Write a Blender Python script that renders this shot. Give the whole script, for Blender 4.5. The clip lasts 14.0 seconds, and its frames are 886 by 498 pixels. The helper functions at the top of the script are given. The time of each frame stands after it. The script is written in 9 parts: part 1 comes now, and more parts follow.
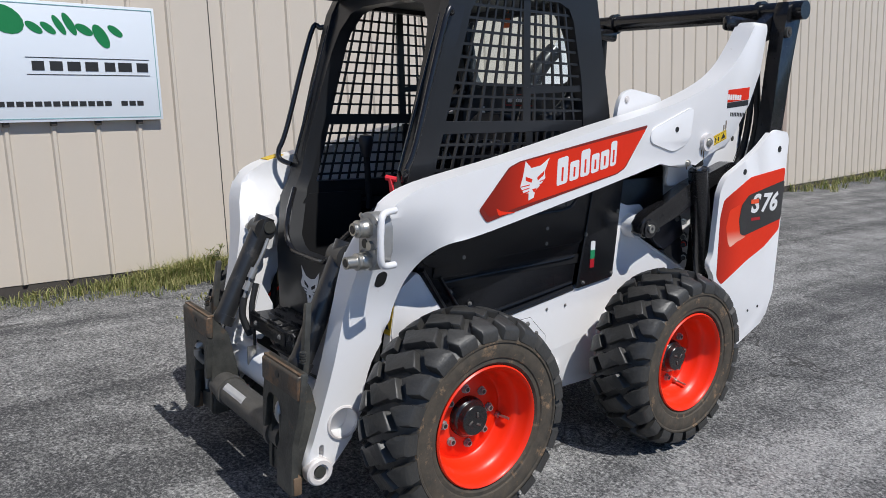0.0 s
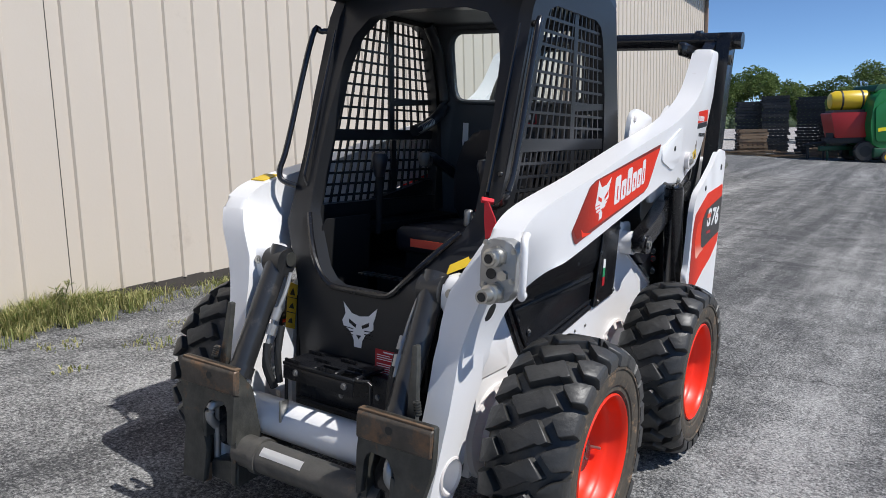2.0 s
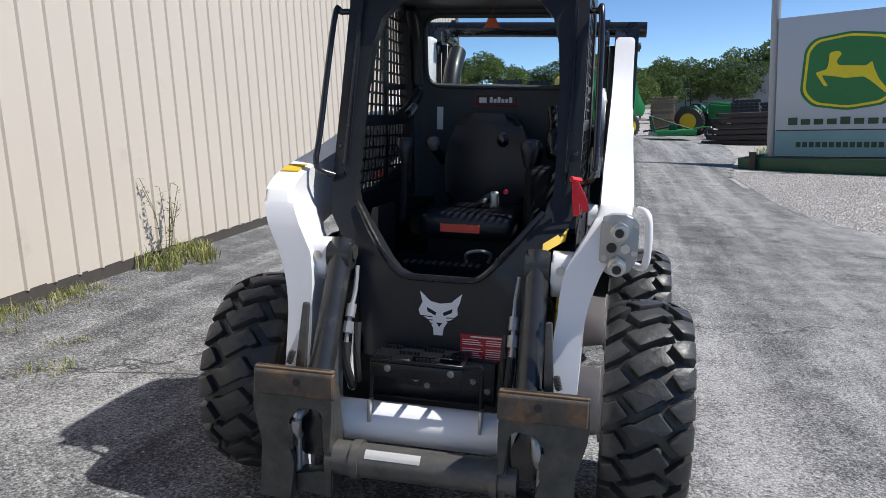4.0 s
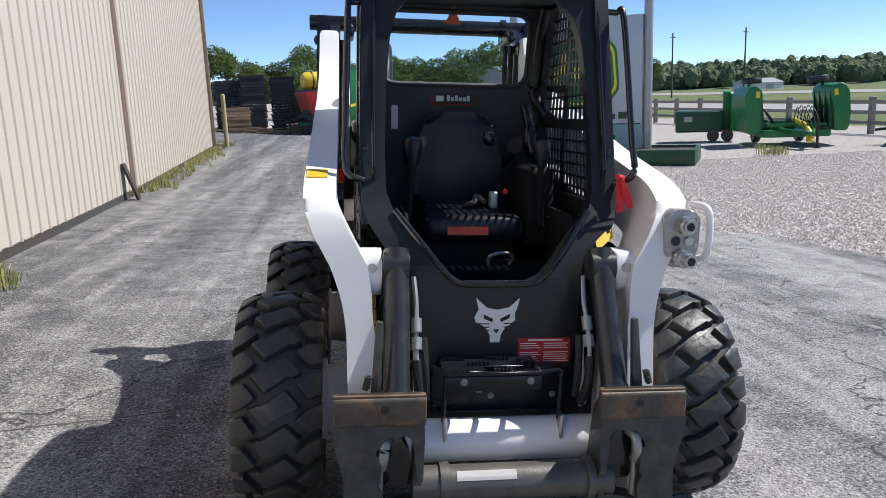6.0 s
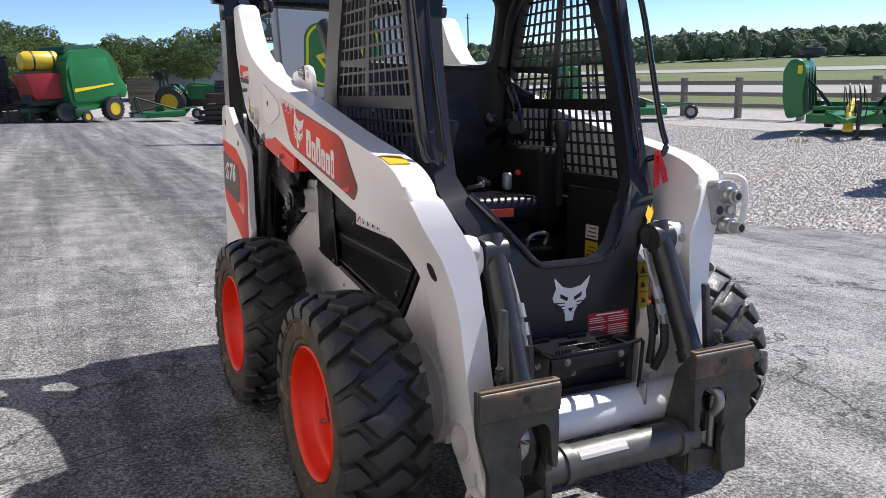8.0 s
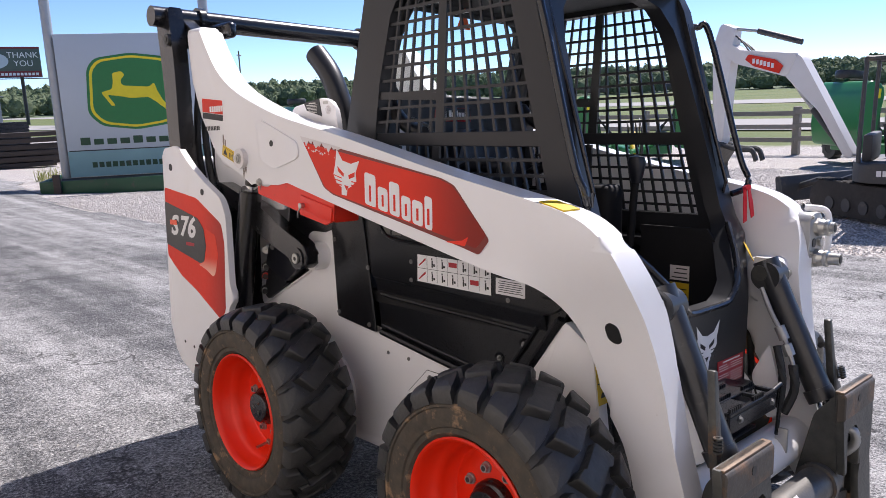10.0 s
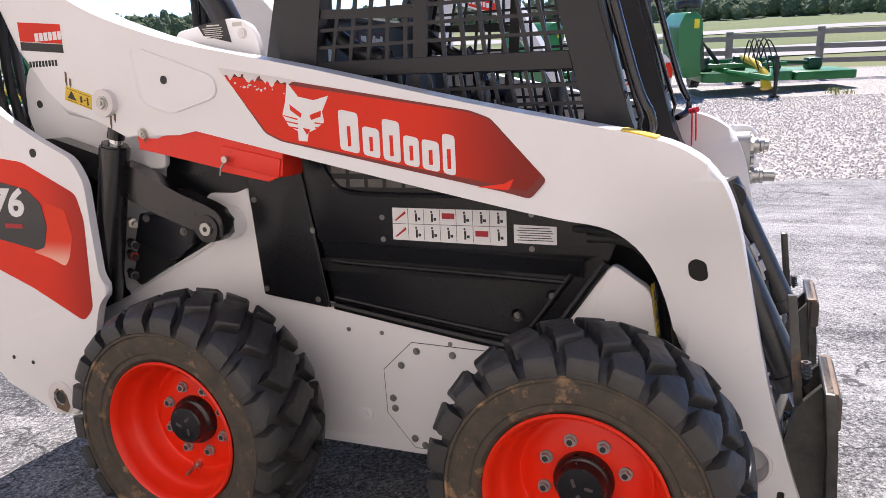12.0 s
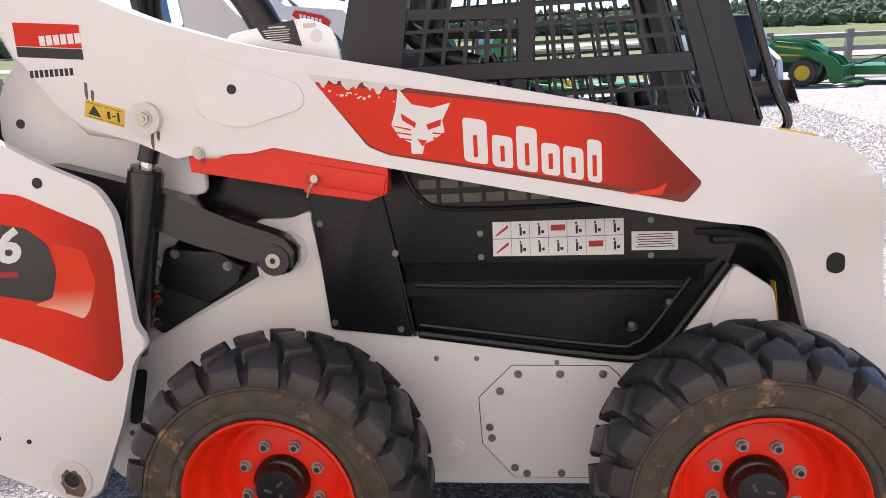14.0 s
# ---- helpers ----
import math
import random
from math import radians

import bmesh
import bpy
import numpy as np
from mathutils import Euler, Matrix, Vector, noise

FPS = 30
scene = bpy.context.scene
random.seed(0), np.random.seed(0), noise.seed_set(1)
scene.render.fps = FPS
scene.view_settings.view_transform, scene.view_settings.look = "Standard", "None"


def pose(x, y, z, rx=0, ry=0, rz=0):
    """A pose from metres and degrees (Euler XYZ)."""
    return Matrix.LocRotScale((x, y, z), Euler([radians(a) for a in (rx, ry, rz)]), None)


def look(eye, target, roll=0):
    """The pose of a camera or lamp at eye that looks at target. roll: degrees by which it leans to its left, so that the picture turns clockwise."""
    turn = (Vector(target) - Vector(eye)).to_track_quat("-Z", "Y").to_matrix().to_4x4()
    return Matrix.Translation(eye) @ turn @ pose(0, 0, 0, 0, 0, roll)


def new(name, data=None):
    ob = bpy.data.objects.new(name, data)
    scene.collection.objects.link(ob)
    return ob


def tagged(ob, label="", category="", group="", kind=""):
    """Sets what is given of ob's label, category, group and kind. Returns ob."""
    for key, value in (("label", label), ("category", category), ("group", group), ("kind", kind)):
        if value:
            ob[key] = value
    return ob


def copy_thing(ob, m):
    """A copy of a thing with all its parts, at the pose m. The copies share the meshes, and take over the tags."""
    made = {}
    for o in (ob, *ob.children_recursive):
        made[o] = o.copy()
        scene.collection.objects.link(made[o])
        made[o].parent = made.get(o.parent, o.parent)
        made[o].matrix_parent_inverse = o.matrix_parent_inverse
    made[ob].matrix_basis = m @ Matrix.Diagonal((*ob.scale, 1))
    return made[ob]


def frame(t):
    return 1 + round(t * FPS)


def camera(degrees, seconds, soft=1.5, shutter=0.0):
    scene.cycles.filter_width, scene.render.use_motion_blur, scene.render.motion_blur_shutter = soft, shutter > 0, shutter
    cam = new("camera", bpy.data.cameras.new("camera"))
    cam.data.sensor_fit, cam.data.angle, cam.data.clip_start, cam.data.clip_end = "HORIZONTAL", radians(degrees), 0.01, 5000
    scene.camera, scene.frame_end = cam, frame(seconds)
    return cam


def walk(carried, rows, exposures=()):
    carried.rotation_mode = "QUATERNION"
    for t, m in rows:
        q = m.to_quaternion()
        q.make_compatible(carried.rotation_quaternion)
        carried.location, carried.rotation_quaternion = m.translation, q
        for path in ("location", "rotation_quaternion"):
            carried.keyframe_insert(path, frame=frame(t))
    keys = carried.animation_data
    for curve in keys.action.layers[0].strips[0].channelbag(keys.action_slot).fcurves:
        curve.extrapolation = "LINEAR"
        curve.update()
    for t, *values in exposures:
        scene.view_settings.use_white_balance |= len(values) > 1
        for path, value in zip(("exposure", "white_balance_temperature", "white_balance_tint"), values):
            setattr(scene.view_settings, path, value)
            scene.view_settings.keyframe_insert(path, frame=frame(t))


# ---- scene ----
cam = camera(60.6, 14.0, soft=0.8)
PATH = [
    (0, (2.75, -2.176, 1.386), (1.181, -0.978, 1.064), -2.1),
    (0.5, (2.488, -2.311, 1.377), (1.026, -0.989, 1.036), -2.4),
    (1, (2.183, -2.42, 1.415), (0.854, -0.965, 1.075), -2.2),
    (1.5, (1.936, -2.612, 1.413), (0.739, -1.042, 1.094), -1.6),
    (2, (1.716, -2.807, 1.422), (0.641, -1.148, 1.123), -1.5),
    (2.5, (1.432, -2.931, 1.44), (0.474, -1.197, 1.167), -2.6),
    (3, (1.165, -3.063, 1.448), (0.35, -1.256, 1.18), -2.4),
    (3.5, (0.908, -3.215, 1.472), (0.282, -1.34, 1.166), -2.3),
    (4, (0.658, -3.272, 1.46), (0.207, -1.357, 1.098), -2.5),
    (4.2, (0.541, -3.258, 1.467), (0.163, -1.331, 1.089), -2.9),
    (6.5, (-0.694, -3.159, 1.532), (-0.282, -1.244, 1.126), -2.2),
    (7, (-0.982, -3.068, 1.553), (-0.399, -1.202, 1.133), -2.3),
    (7.2, (-1.084, -3.032, 1.546), (-0.439, -1.187, 1.12), -2.0),
    (9.3, (-1.926, -2.201, 1.548), (-0.727, -0.676, 1.063), -3.8),
    (9.5, (-1.995, -2.097, 1.573), (-0.751, -0.601, 1.111), -3.7),
    (10, (-2.097, -1.866, 1.566), (-0.743, -0.449, 1.17), -2.2),
    (10.5, (-2.186, -1.601, 1.572), (-0.696, -0.326, 1.182), -2.0),
    (11, (-2.228, -1.363, 1.566), (-0.649, -0.216, 1.128), -2.9),
    (11.5, (-2.226, -1.115, 1.552), (-0.536, -0.162, 1.065), -2.7),
    (12, (-2.296, -0.903, 1.524), (-0.528, -0.157, 0.963), -2.5),
    (12.5, (-2.365, -0.724, 1.499), (-0.565, -0.121, 0.869), -2.7),
    (13, (-2.332, -0.495, 1.488), (-0.514, 0.003, 0.82), -4.1),
    (13.5, (-2.315, -0.299, 1.496), (-0.457, 0.085, 0.863), -3.3),
    (14, (-2.363, -0.06, 1.516), (-0.453, 0.186, 0.977), -2.4),
]
walk(cam, [(t, look(eye, target, roll)) for t, eye, target, roll in PATH],
     exposures=[(0.0, -0.12, 6330, 9), (1.5, 0.05, 6330, 9), (3.0, 0.2, 6350, 9), (4.2, 0.3, 6370, 9), (7.2, 0.46, 6500, 12), (9.3, 0.62, 6450, 17),
                (11.0, 0.84, 6450, 18), (12.5, 1.06, 6600, 19), (14.0, 1.13, 6600, 18)])

# ---- world, sun, exposure ----
SUN_ELEV, SUN_AZ = radians(53.0), radians(7.5)   # azimuth from +x towards +y
world = bpy.data.worlds.new("sky_world")
scene.world = world
world.use_nodes = True
wn = world.node_tree.nodes
sky = wn.new("ShaderNodeTexSky")
sky.sky_type = "NISHITA"
sky.sun_disc = False
sky.sun_elevation = SUN_ELEV
sky.sun_rotation = radians(90.0) - SUN_AZ
sky.altitude = 4500.0
sky.air_density = 0.85
sky.dust_density = 0.0
sky.ozone_density = 3.5
wn["Background"].inputs["Strength"].default_value = 0.120
deep = wn.new("ShaderNodeHueSaturation")      # a clear, deep blue spring sky
deep.inputs["Saturation"].default_value = 1.05
deep.inputs["Value"].default_value = 1.05
world.node_tree.links.new(sky.outputs["Color"], deep.inputs["Color"])
world.node_tree.links.new(deep.outputs["Color"], wn["Background"].inputs["Color"])
sun_data = bpy.data.lights.new("sun", "SUN")
sun_data.energy = 4.5
sun_data.angle = radians(0.53)
sun_data.color = (1.0, 0.965, 0.92)
sun = new("sun", sun_data)
sun_way = Vector((math.cos(SUN_ELEV) * math.cos(SUN_AZ), math.cos(SUN_ELEV) * math.sin(SUN_AZ), math.sin(SUN_ELEV)))
sun.matrix_world = look(sun_way * 30, (0, 0, 0))

# ---- materials ----


def mat(name, color, rough=0.6, metal=0.0, color2=None, scale=6.0, amount=0.5, bump=0.0, bump_scale=60.0,
        stain=None, stain_scale=2.0, stain_lo=0.55, stain_hi=0.7, coat=0.0, vary=0.0, rough2=None, spec=0.5):
    """A surface with variation at two scales: a broad mix of two colours, and a finer grain and relief."""
    m = bpy.data.materials.new(name)
    m.use_nodes = True
    nt = m.node_tree
    n, l = nt.nodes, nt.links
    b = n["Principled BSDF"]
    b.inputs["Roughness"].default_value = rough
    b.inputs["Metallic"].default_value = metal
    b.inputs["Specular IOR Level"].default_value = spec
    b.inputs["Coat Weight"].default_value = coat
    b.inputs["Coat Roughness"].default_value = 0.12
    co = n.new("ShaderNodeTexCoord")
    c2 = color2 or tuple(v * 0.8 for v in color)
    broad = n.new("ShaderNodeTexNoise")
    broad.inputs["Scale"].default_value = scale
    broad.inputs["Detail"].default_value = 6
    broad.inputs["Roughness"].default_value = 0.65
    l.new(co.outputs["Object"], broad.inputs["Vector"])
    ramp = n.new("ShaderNodeMapRange")
    ramp.inputs["From Min"].default_value = 0.5 - 0.28
    ramp.inputs["From Max"].default_value = 0.5 + 0.28
    ramp.inputs["To Max"].default_value = amount
    l.new(broad.outputs["Fac"], ramp.inputs["Value"])
    mix = n.new("ShaderNodeMix")
    mix.data_type = "RGBA"
    mix.inputs["A"].default_value = (*color, 1)
    mix.inputs["B"].default_value = (*c2, 1)
    l.new(ramp.outputs["Result"], mix.inputs["Factor"])
    out = mix.outputs["Result"]
    if stain:
        sn = n.new("ShaderNodeTexNoise")
        sn.inputs["Scale"].default_value = stain_scale
        sn.inputs["Detail"].default_value = 9
        sn.inputs["Roughness"].default_value = 0.7
        l.new(co.outputs["Object"], sn.inputs["Vector"])
        sr = n.new("ShaderNodeMapRange")
        sr.inputs["From Min"].default_value = stain_lo
        sr.inputs["From Max"].default_value = stain_hi
        l.new(sn.outputs["Fac"], sr.inputs["Value"])
        m2 = n.new("ShaderNodeMix")
        m2.data_type = "RGBA"
        m2.inputs["B"].default_value = (*stain, 1)
        l.new(out, m2.inputs["A"])
        l.new(sr.outputs["Result"], m2.inputs["Factor"])
        out = m2.outputs["Result"]
    if vary:
        info = n.new("ShaderNodeObjectInfo")
        hsv = n.new("ShaderNodeHueSaturation")
        vr = n.new("ShaderNodeMapRange")
        vr.inputs["To Min"].default_value = 1 - vary
        vr.inputs["To Max"].default_value = 1 + vary
        l.new(info.outputs["Random"], vr.inputs["Value"])
        l.new(vr.outputs["Result"], hsv.inputs["Value"])
        l.new(out, hsv.inputs["Color"])
        out = hsv.outputs["Color"]
    l.new(out, b.inputs["Base Color"])
    fine = n.new("ShaderNodeTexNoise")
    fine.inputs["Scale"].default_value = bump_scale
    fine.inputs["Detail"].default_value = 5
    l.new(co.outputs["Object"], fine.inputs["Vector"])
    rr = n.new("ShaderNodeMapRange")
    rr.inputs["To Min"].default_value = max(0.02, rough - 0.1)
    rr.inputs["To Max"].default_value = min(1.0, (rough2 if rough2 else rough) + 0.1)
    l.new(fine.outputs["Fac"], rr.inputs["Value"])
    l.new(rr.outputs["Result"], b.inputs["Roughness"])
    if bump:
        bp = n.new("ShaderNodeBump")
        bp.inputs["Strength"].default_value = 0.6
        bp.inputs["Distance"].default_value = bump
        l.new(fine.outputs["Fac"], bp.inputs["Height"])
        l.new(bp.outputs["Normal"], b.inputs["Normal"])
    return m


def glass(name, tint, rough=0.0):
    m = bpy.data.materials.new(name)
    m.use_nodes = True
    b = m.node_tree.nodes["Principled BSDF"]
    b.inputs["Base Color"].default_value = (*tint, 1)
    b.inputs["Roughness"].default_value = rough
    b.inputs["Transmission Weight"].default_value = 1.0
    b.inputs["IOR"].default_value = 1.1
    return m


M_WHITE = mat("white_paint", (0.84, 0.83, 0.825), 0.32, color2=(0.77, 0.75, 0.74), scale=3, amount=0.6, bump=0.0004,
              bump_scale=240, stain=(0.42, 0.34, 0.27), stain_scale=13, stain_lo=0.68, stain_hi=0.84, coat=0.12)
M_WHITE_WORN = mat("worn_white_paint", (0.74, 0.71, 0.70), 0.45, color2=(0.62, 0.56, 0.52), scale=4, amount=0.7, bump=0.0006,
                   bump_scale=180, stain=(0.25, 0.17, 0.12), stain_scale=7, stain_lo=0.64, stain_hi=0.78)
M_BLACK = mat("black_panel", (0.008, 0.0086, 0.0108), 0.24, color2=(0.0125, 0.0130, 0.0150), scale=5, bump=0.0004, bump_scale=300, rough2=0.36, spec=0.36,
              stain=(0.022, 0.0215, 0.021), stain_scale=6, stain_lo=0.66, stain_hi=0.9)
M_CAB = mat("cab_paint", (0.015, 0.0158, 0.018), 0.38, color2=(0.025, 0.0256, 0.0275), scale=4, bump=0.0003, bump_scale=300,
            stain=(0.035, 0.033, 0.03), stain_scale=5, stain_lo=0.68, stain_hi=0.95, spec=0.35, coat=0.15)
M_GLOSSBLACK = mat("gloss_black_steel", (0.008, 0.008, 0.0095), 0.24, color2=(0.018, 0.017, 0.0165), scale=8, coat=0.3,
                   stain=(0.05, 0.042, 0.035), stain_scale=10, stain_lo=0.66, stain_hi=0.85)
M_INTERIOR = mat("cab_interior", (0.011, 0.011, 0.012), 0.7, color2=(0.018, 0.018, 0.019), scale=7, bump=0.0008, bump_scale=500, spec=0.2)
M_LINER = mat("grey_liner", (0.046, 0.053, 0.060), 0.6, color2=(0.036, 0.042, 0.048), scale=7, bump=0.0008, bump_scale=400)
M_SEAT = mat("seat_vinyl", (0.011, 0.0118, 0.017), 0.34, color2=(0.015, 0.016, 0.021), scale=8, bump=0.0008, bump_scale=300, spec=0.4)
M_RUBBER = mat("tyre_rubber", (0.025, 0.0245, 0.0235), 0.46, color2=(0.058, 0.0555, 0.051), scale=12, amount=0.9, bump=0.004, bump_scale=45,
               stain=(0.10, 0.086, 0.068), stain_scale=14, stain_lo=0.60, stain_hi=0.84, spec=0.5)
M_SIDEWALL = mat("muddy_sidewall", (0.034, 0.031, 0.026), 0.8, color2=(0.100, 0.078, 0.054), scale=22, amount=1.0, bump=0.005, bump_scale=34,
                 stain=(0.32, 0.20, 0.11), stain_scale=15, stain_lo=0.56, stain_hi=0.69)
M_RIM = mat("orange_red_rim", (0.88, 0.030, 0.005), 0.36, color2=(0.80, 0.030, 0.006), scale=6, spec=0.4,
            stain=(0.30, 0.09, 0.04), stain_scale=8, stain_lo=0.66, stain_hi=0.85)
M_RED = mat("red_bracket", (0.80, 0.026, 0.007), 0.36, color2=(0.68, 0.022, 0.006), scale=9,
            stain=(0.2, 0.06, 0.03), stain_scale=12, stain_lo=0.64, stain_hi=0.8)
M_ZINC = mat("zinc_plated_steel", (0.55, 0.54, 0.50), 0.35, 0.9, color2=(0.38, 0.36, 0.33), scale=30, bump=0.0004, bump_scale=300)
M_TUBE = mat("scuffed_grey_tube", (0.075, 0.074, 0.070), 0.45, 0.4, color2=(0.15, 0.14, 0.125), scale=14, amount=1.0, bump=0.0012, bump_scale=120,
             stain=(0.26, 0.17, 0.10), stain_scale=7, stain_lo=0.60, stain_hi=0.76)
M_BOLT = mat("dull_bolt_steel", (0.26, 0.255, 0.245), 0.45, 0.5, color2=(0.16, 0.155, 0.15), scale=40)
M_COUPLER = mat("cast_grey_metal", (0.42, 0.42, 0.41), 0.45, 0.6, color2=(0.30, 0.29, 0.28), scale=18, bump=0.0006, bump_scale=200)
M_CHROME = mat("chrome_rod", (0.7, 0.7, 0.7), 0.12, 1.0, color2=(0.6, 0.6, 0.6), scale=10)
M_STEEL = mat("scuffed_dark_steel", (0.026, 0.027, 0.026), 0.42, 0.3, color2=(0.105, 0.103, 0.090), scale=13, amount=1.0, bump=0.0018, bump_scale=110,
              stain=(0.21, 0.11, 0.052), stain_scale=9, stain_lo=0.585, stain_hi=0.74)
M_RUSTSTEEL = mat("rusted_bar_steel", (0.042, 0.038, 0.033), 0.5, 0.25, color2=(0.12, 0.10, 0.08), scale=15, amount=1.0, bump=0.0018, bump_scale=120,
                  stain=(0.24, 0.13, 0.065), stain_scale=9, stain_lo=0.50, stain_hi=0.68)
M_CYLINDER = mat("dusty_black_cylinder", (0.016, 0.0165, 0.018), 0.32, color2=(0.040, 0.0395, 0.039), scale=9, amount=0.9, coat=0.2,
                 stain=(0.14, 0.125, 0.11), stain_scale=9, stain_lo=0.58, stain_hi=0.8)
M_RUST = mat("rusty_worn_edge", (0.11, 0.068, 0.040), 0.6, 0.2, color2=(0.22, 0.15, 0.095), scale=18, amount=1.0, bump=0.0015, bump_scale=150,
             stain=(0.10, 0.055, 0.03), stain_scale=12, stain_lo=0.55, stain_hi=0.72)
M_DECAL = mat("decal_red", (0.76, 0.030, 0.006), 0.42, color2=(0.62, 0.022, 0.005), scale=4, amount=0.9, spec=0.3)


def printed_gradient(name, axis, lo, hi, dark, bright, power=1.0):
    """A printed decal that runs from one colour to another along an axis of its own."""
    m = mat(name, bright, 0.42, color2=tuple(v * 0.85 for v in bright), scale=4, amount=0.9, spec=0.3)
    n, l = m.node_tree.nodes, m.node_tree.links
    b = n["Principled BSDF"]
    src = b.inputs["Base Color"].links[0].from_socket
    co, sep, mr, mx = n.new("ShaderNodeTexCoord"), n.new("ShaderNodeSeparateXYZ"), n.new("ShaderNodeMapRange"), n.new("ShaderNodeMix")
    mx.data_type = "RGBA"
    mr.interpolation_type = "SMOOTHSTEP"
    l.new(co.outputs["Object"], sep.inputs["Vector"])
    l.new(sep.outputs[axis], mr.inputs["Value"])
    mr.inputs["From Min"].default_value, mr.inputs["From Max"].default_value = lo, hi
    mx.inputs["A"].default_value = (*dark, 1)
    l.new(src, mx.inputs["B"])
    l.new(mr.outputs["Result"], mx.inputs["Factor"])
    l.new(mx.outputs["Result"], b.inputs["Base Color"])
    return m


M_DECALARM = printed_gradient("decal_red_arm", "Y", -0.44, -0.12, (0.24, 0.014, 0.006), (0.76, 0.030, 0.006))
M_DECALTAIL = printed_gradient("decal_red_tail", "Y", 0.99, 1.22, (0.40, 0.018, 0.006), (0.80, 0.034, 0.007))
M_DECALFLASH = printed_gradient("decal_orange_flash", "Z", 0.822, 0.915, (0.88, 0.50, 0.38), (0.80, 0.045, 0.010))
M_DECALDARK = mat("decal_dark_edge", (0.20, 0.016, 0.010), 0.32, color2=(0.13, 0.012, 0.009), scale=6)
M_DECALGREY = mat("decal_charcoal", (0.045, 0.043, 0.043), 0.35, color2=(0.02, 0.02, 0.02), scale=5, amount=0.9)
M_DECALORANGE = mat("decal_bright_orange", (0.85, 0.10, 0.03), 0.3, color2=(0.75, 0.07, 0.02), scale=5)
M_DECALWHITE = mat("decal_white", (0.80, 0.79, 0.78), 0.4, color2=(0.74, 0.73, 0.72), scale=20)
M_LABELRED = mat("label_red", (0.42, 0.012, 0.020), 0.4, color2=(0.36, 0.012, 0.018), scale=20)
M_LABELYEL = mat("label_yellow", (0.72, 0.48, 0.02), 0.45, color2=(0.6, 0.40, 0.02), scale=20)
M_LABELGRN = mat("label_green", (0.02, 0.25, 0.10), 0.45)
M_INK = mat("ink_black", (0.02, 0.02, 0.02), 0.5)
M_FLAG = mat("red_ribbon", (0.75, 0.02, 0.035), 0.6, color2=(0.6, 0.02, 0.03), scale=30)
M_ORANGE = mat("orange_plastic", (0.80, 0.16, 0.05), 0.5)
M_SEATLABEL = mat("seat_label_red", (0.92, 0.115, 0.06), 0.5, color2=(0.85, 0.09, 0.05), scale=30)
M_GLASS = glass("window_glass", (0.86, 0.93, 0.92))
M_HOSE = mat("rubber_hose", (0.018, 0.018, 0.018), 0.6, bump=0.0008, bump_scale=300)
M_YELPAINT = mat("yellow_paint", (0.75, 0.52, 0.02), 0.4, color2=(0.66, 0.45, 0.03), scale=8)

# ---- mesh helpers ----


def part(name, bm, material, parent=None, label="", smooth=40):
    """Links a bmesh as one mesh object, under a thing or under a part."""
    me = bpy.data.meshes.new(name)
    bmesh.ops.recalc_face_normals(bm, faces=bm.faces[:])
    bm.to_mesh(me)
    bm.free()
    for m in material if isinstance(material, (list, tuple)) else [material]:
        me.materials.append(m)
    if smooth:
        me.shade_smooth()
        me.set_sharp_from_angle(angle=radians(smooth))
    ob = new(name, me)
    if parent:
        ob.parent = parent
    if label:
        ob["label"] = label
    return ob


def box(bm, x0, x1, y0, y1, z0, z1, r=0.0, seg=2, m=None):
    mm = Matrix.Translation(((x0 + x1) / 2, (y0 + y1) / 2, (z0 + z1) / 2)) @ Matrix.Diagonal((abs(x1 - x0), abs(y1 - y0), abs(z1 - z0), 1))
    made = bmesh.ops.create_cube(bm, size=1, matrix=(m @ mm) if m else mm)
    if r:
        bmesh.ops.bevel(bm, geom=list({e for v in made["verts"] for e in v.link_edges}), offset=r, segments=seg, affect="EDGES", profile=0.5)
    return bm


def rod(bm, p0, p1, r, seg=16, r2=None, caps=True):
    p0, p1 = Vector(p0), Vector(p1)
    d = p1 - p0
    m = Matrix.Translation((p0 + p1) / 2) @ d.to_track_quat("Z", "Y").to_matrix().to_4x4()
    bmesh.ops.create_cone(bm, cap_ends=caps, segments=seg, radius1=r, radius2=r if r2 is None else r2, depth=d.length, matrix=m)
    return bm


def sweep(bm, pts, r, seg=10, closed=False):
    """A round bar along a line of points."""
    pts = [Vector(p) for p in pts]
    rings, n = [], len(pts)
    up = Vector((0.13, 0.21, 0.97)).normalized()
    for i, p in enumerate(pts):
        a = pts[(i - 1) % n] if closed or i else p
        b = pts[(i + 1) % n] if closed or i < n - 1 else p
        d = (b - a).normalized()
        side = d.cross(up)
        side = side.normalized() if side.length > 1e-4 else Vector((1, 0, 0))
        top = side.cross(d)
        rad = r[i] if isinstance(r, (list, tuple)) else r
        rings.append([bm.verts.new(p + (side * math.cos(2 * math.pi * k / seg) + top * math.sin(2 * math.pi * k / seg)) * rad) for k in range(seg)])
    for i in range(n if closed else n - 1):
        a, b = rings[i], rings[(i + 1) % n]
        for k in range(seg):
            bm.faces.new((a[k], a[(k + 1) % seg], b[(k + 1) % seg], b[k]))
    if not closed:
        bm.faces.new(rings[0][::-1])
        bm.faces.new(rings[-1])
    return bm


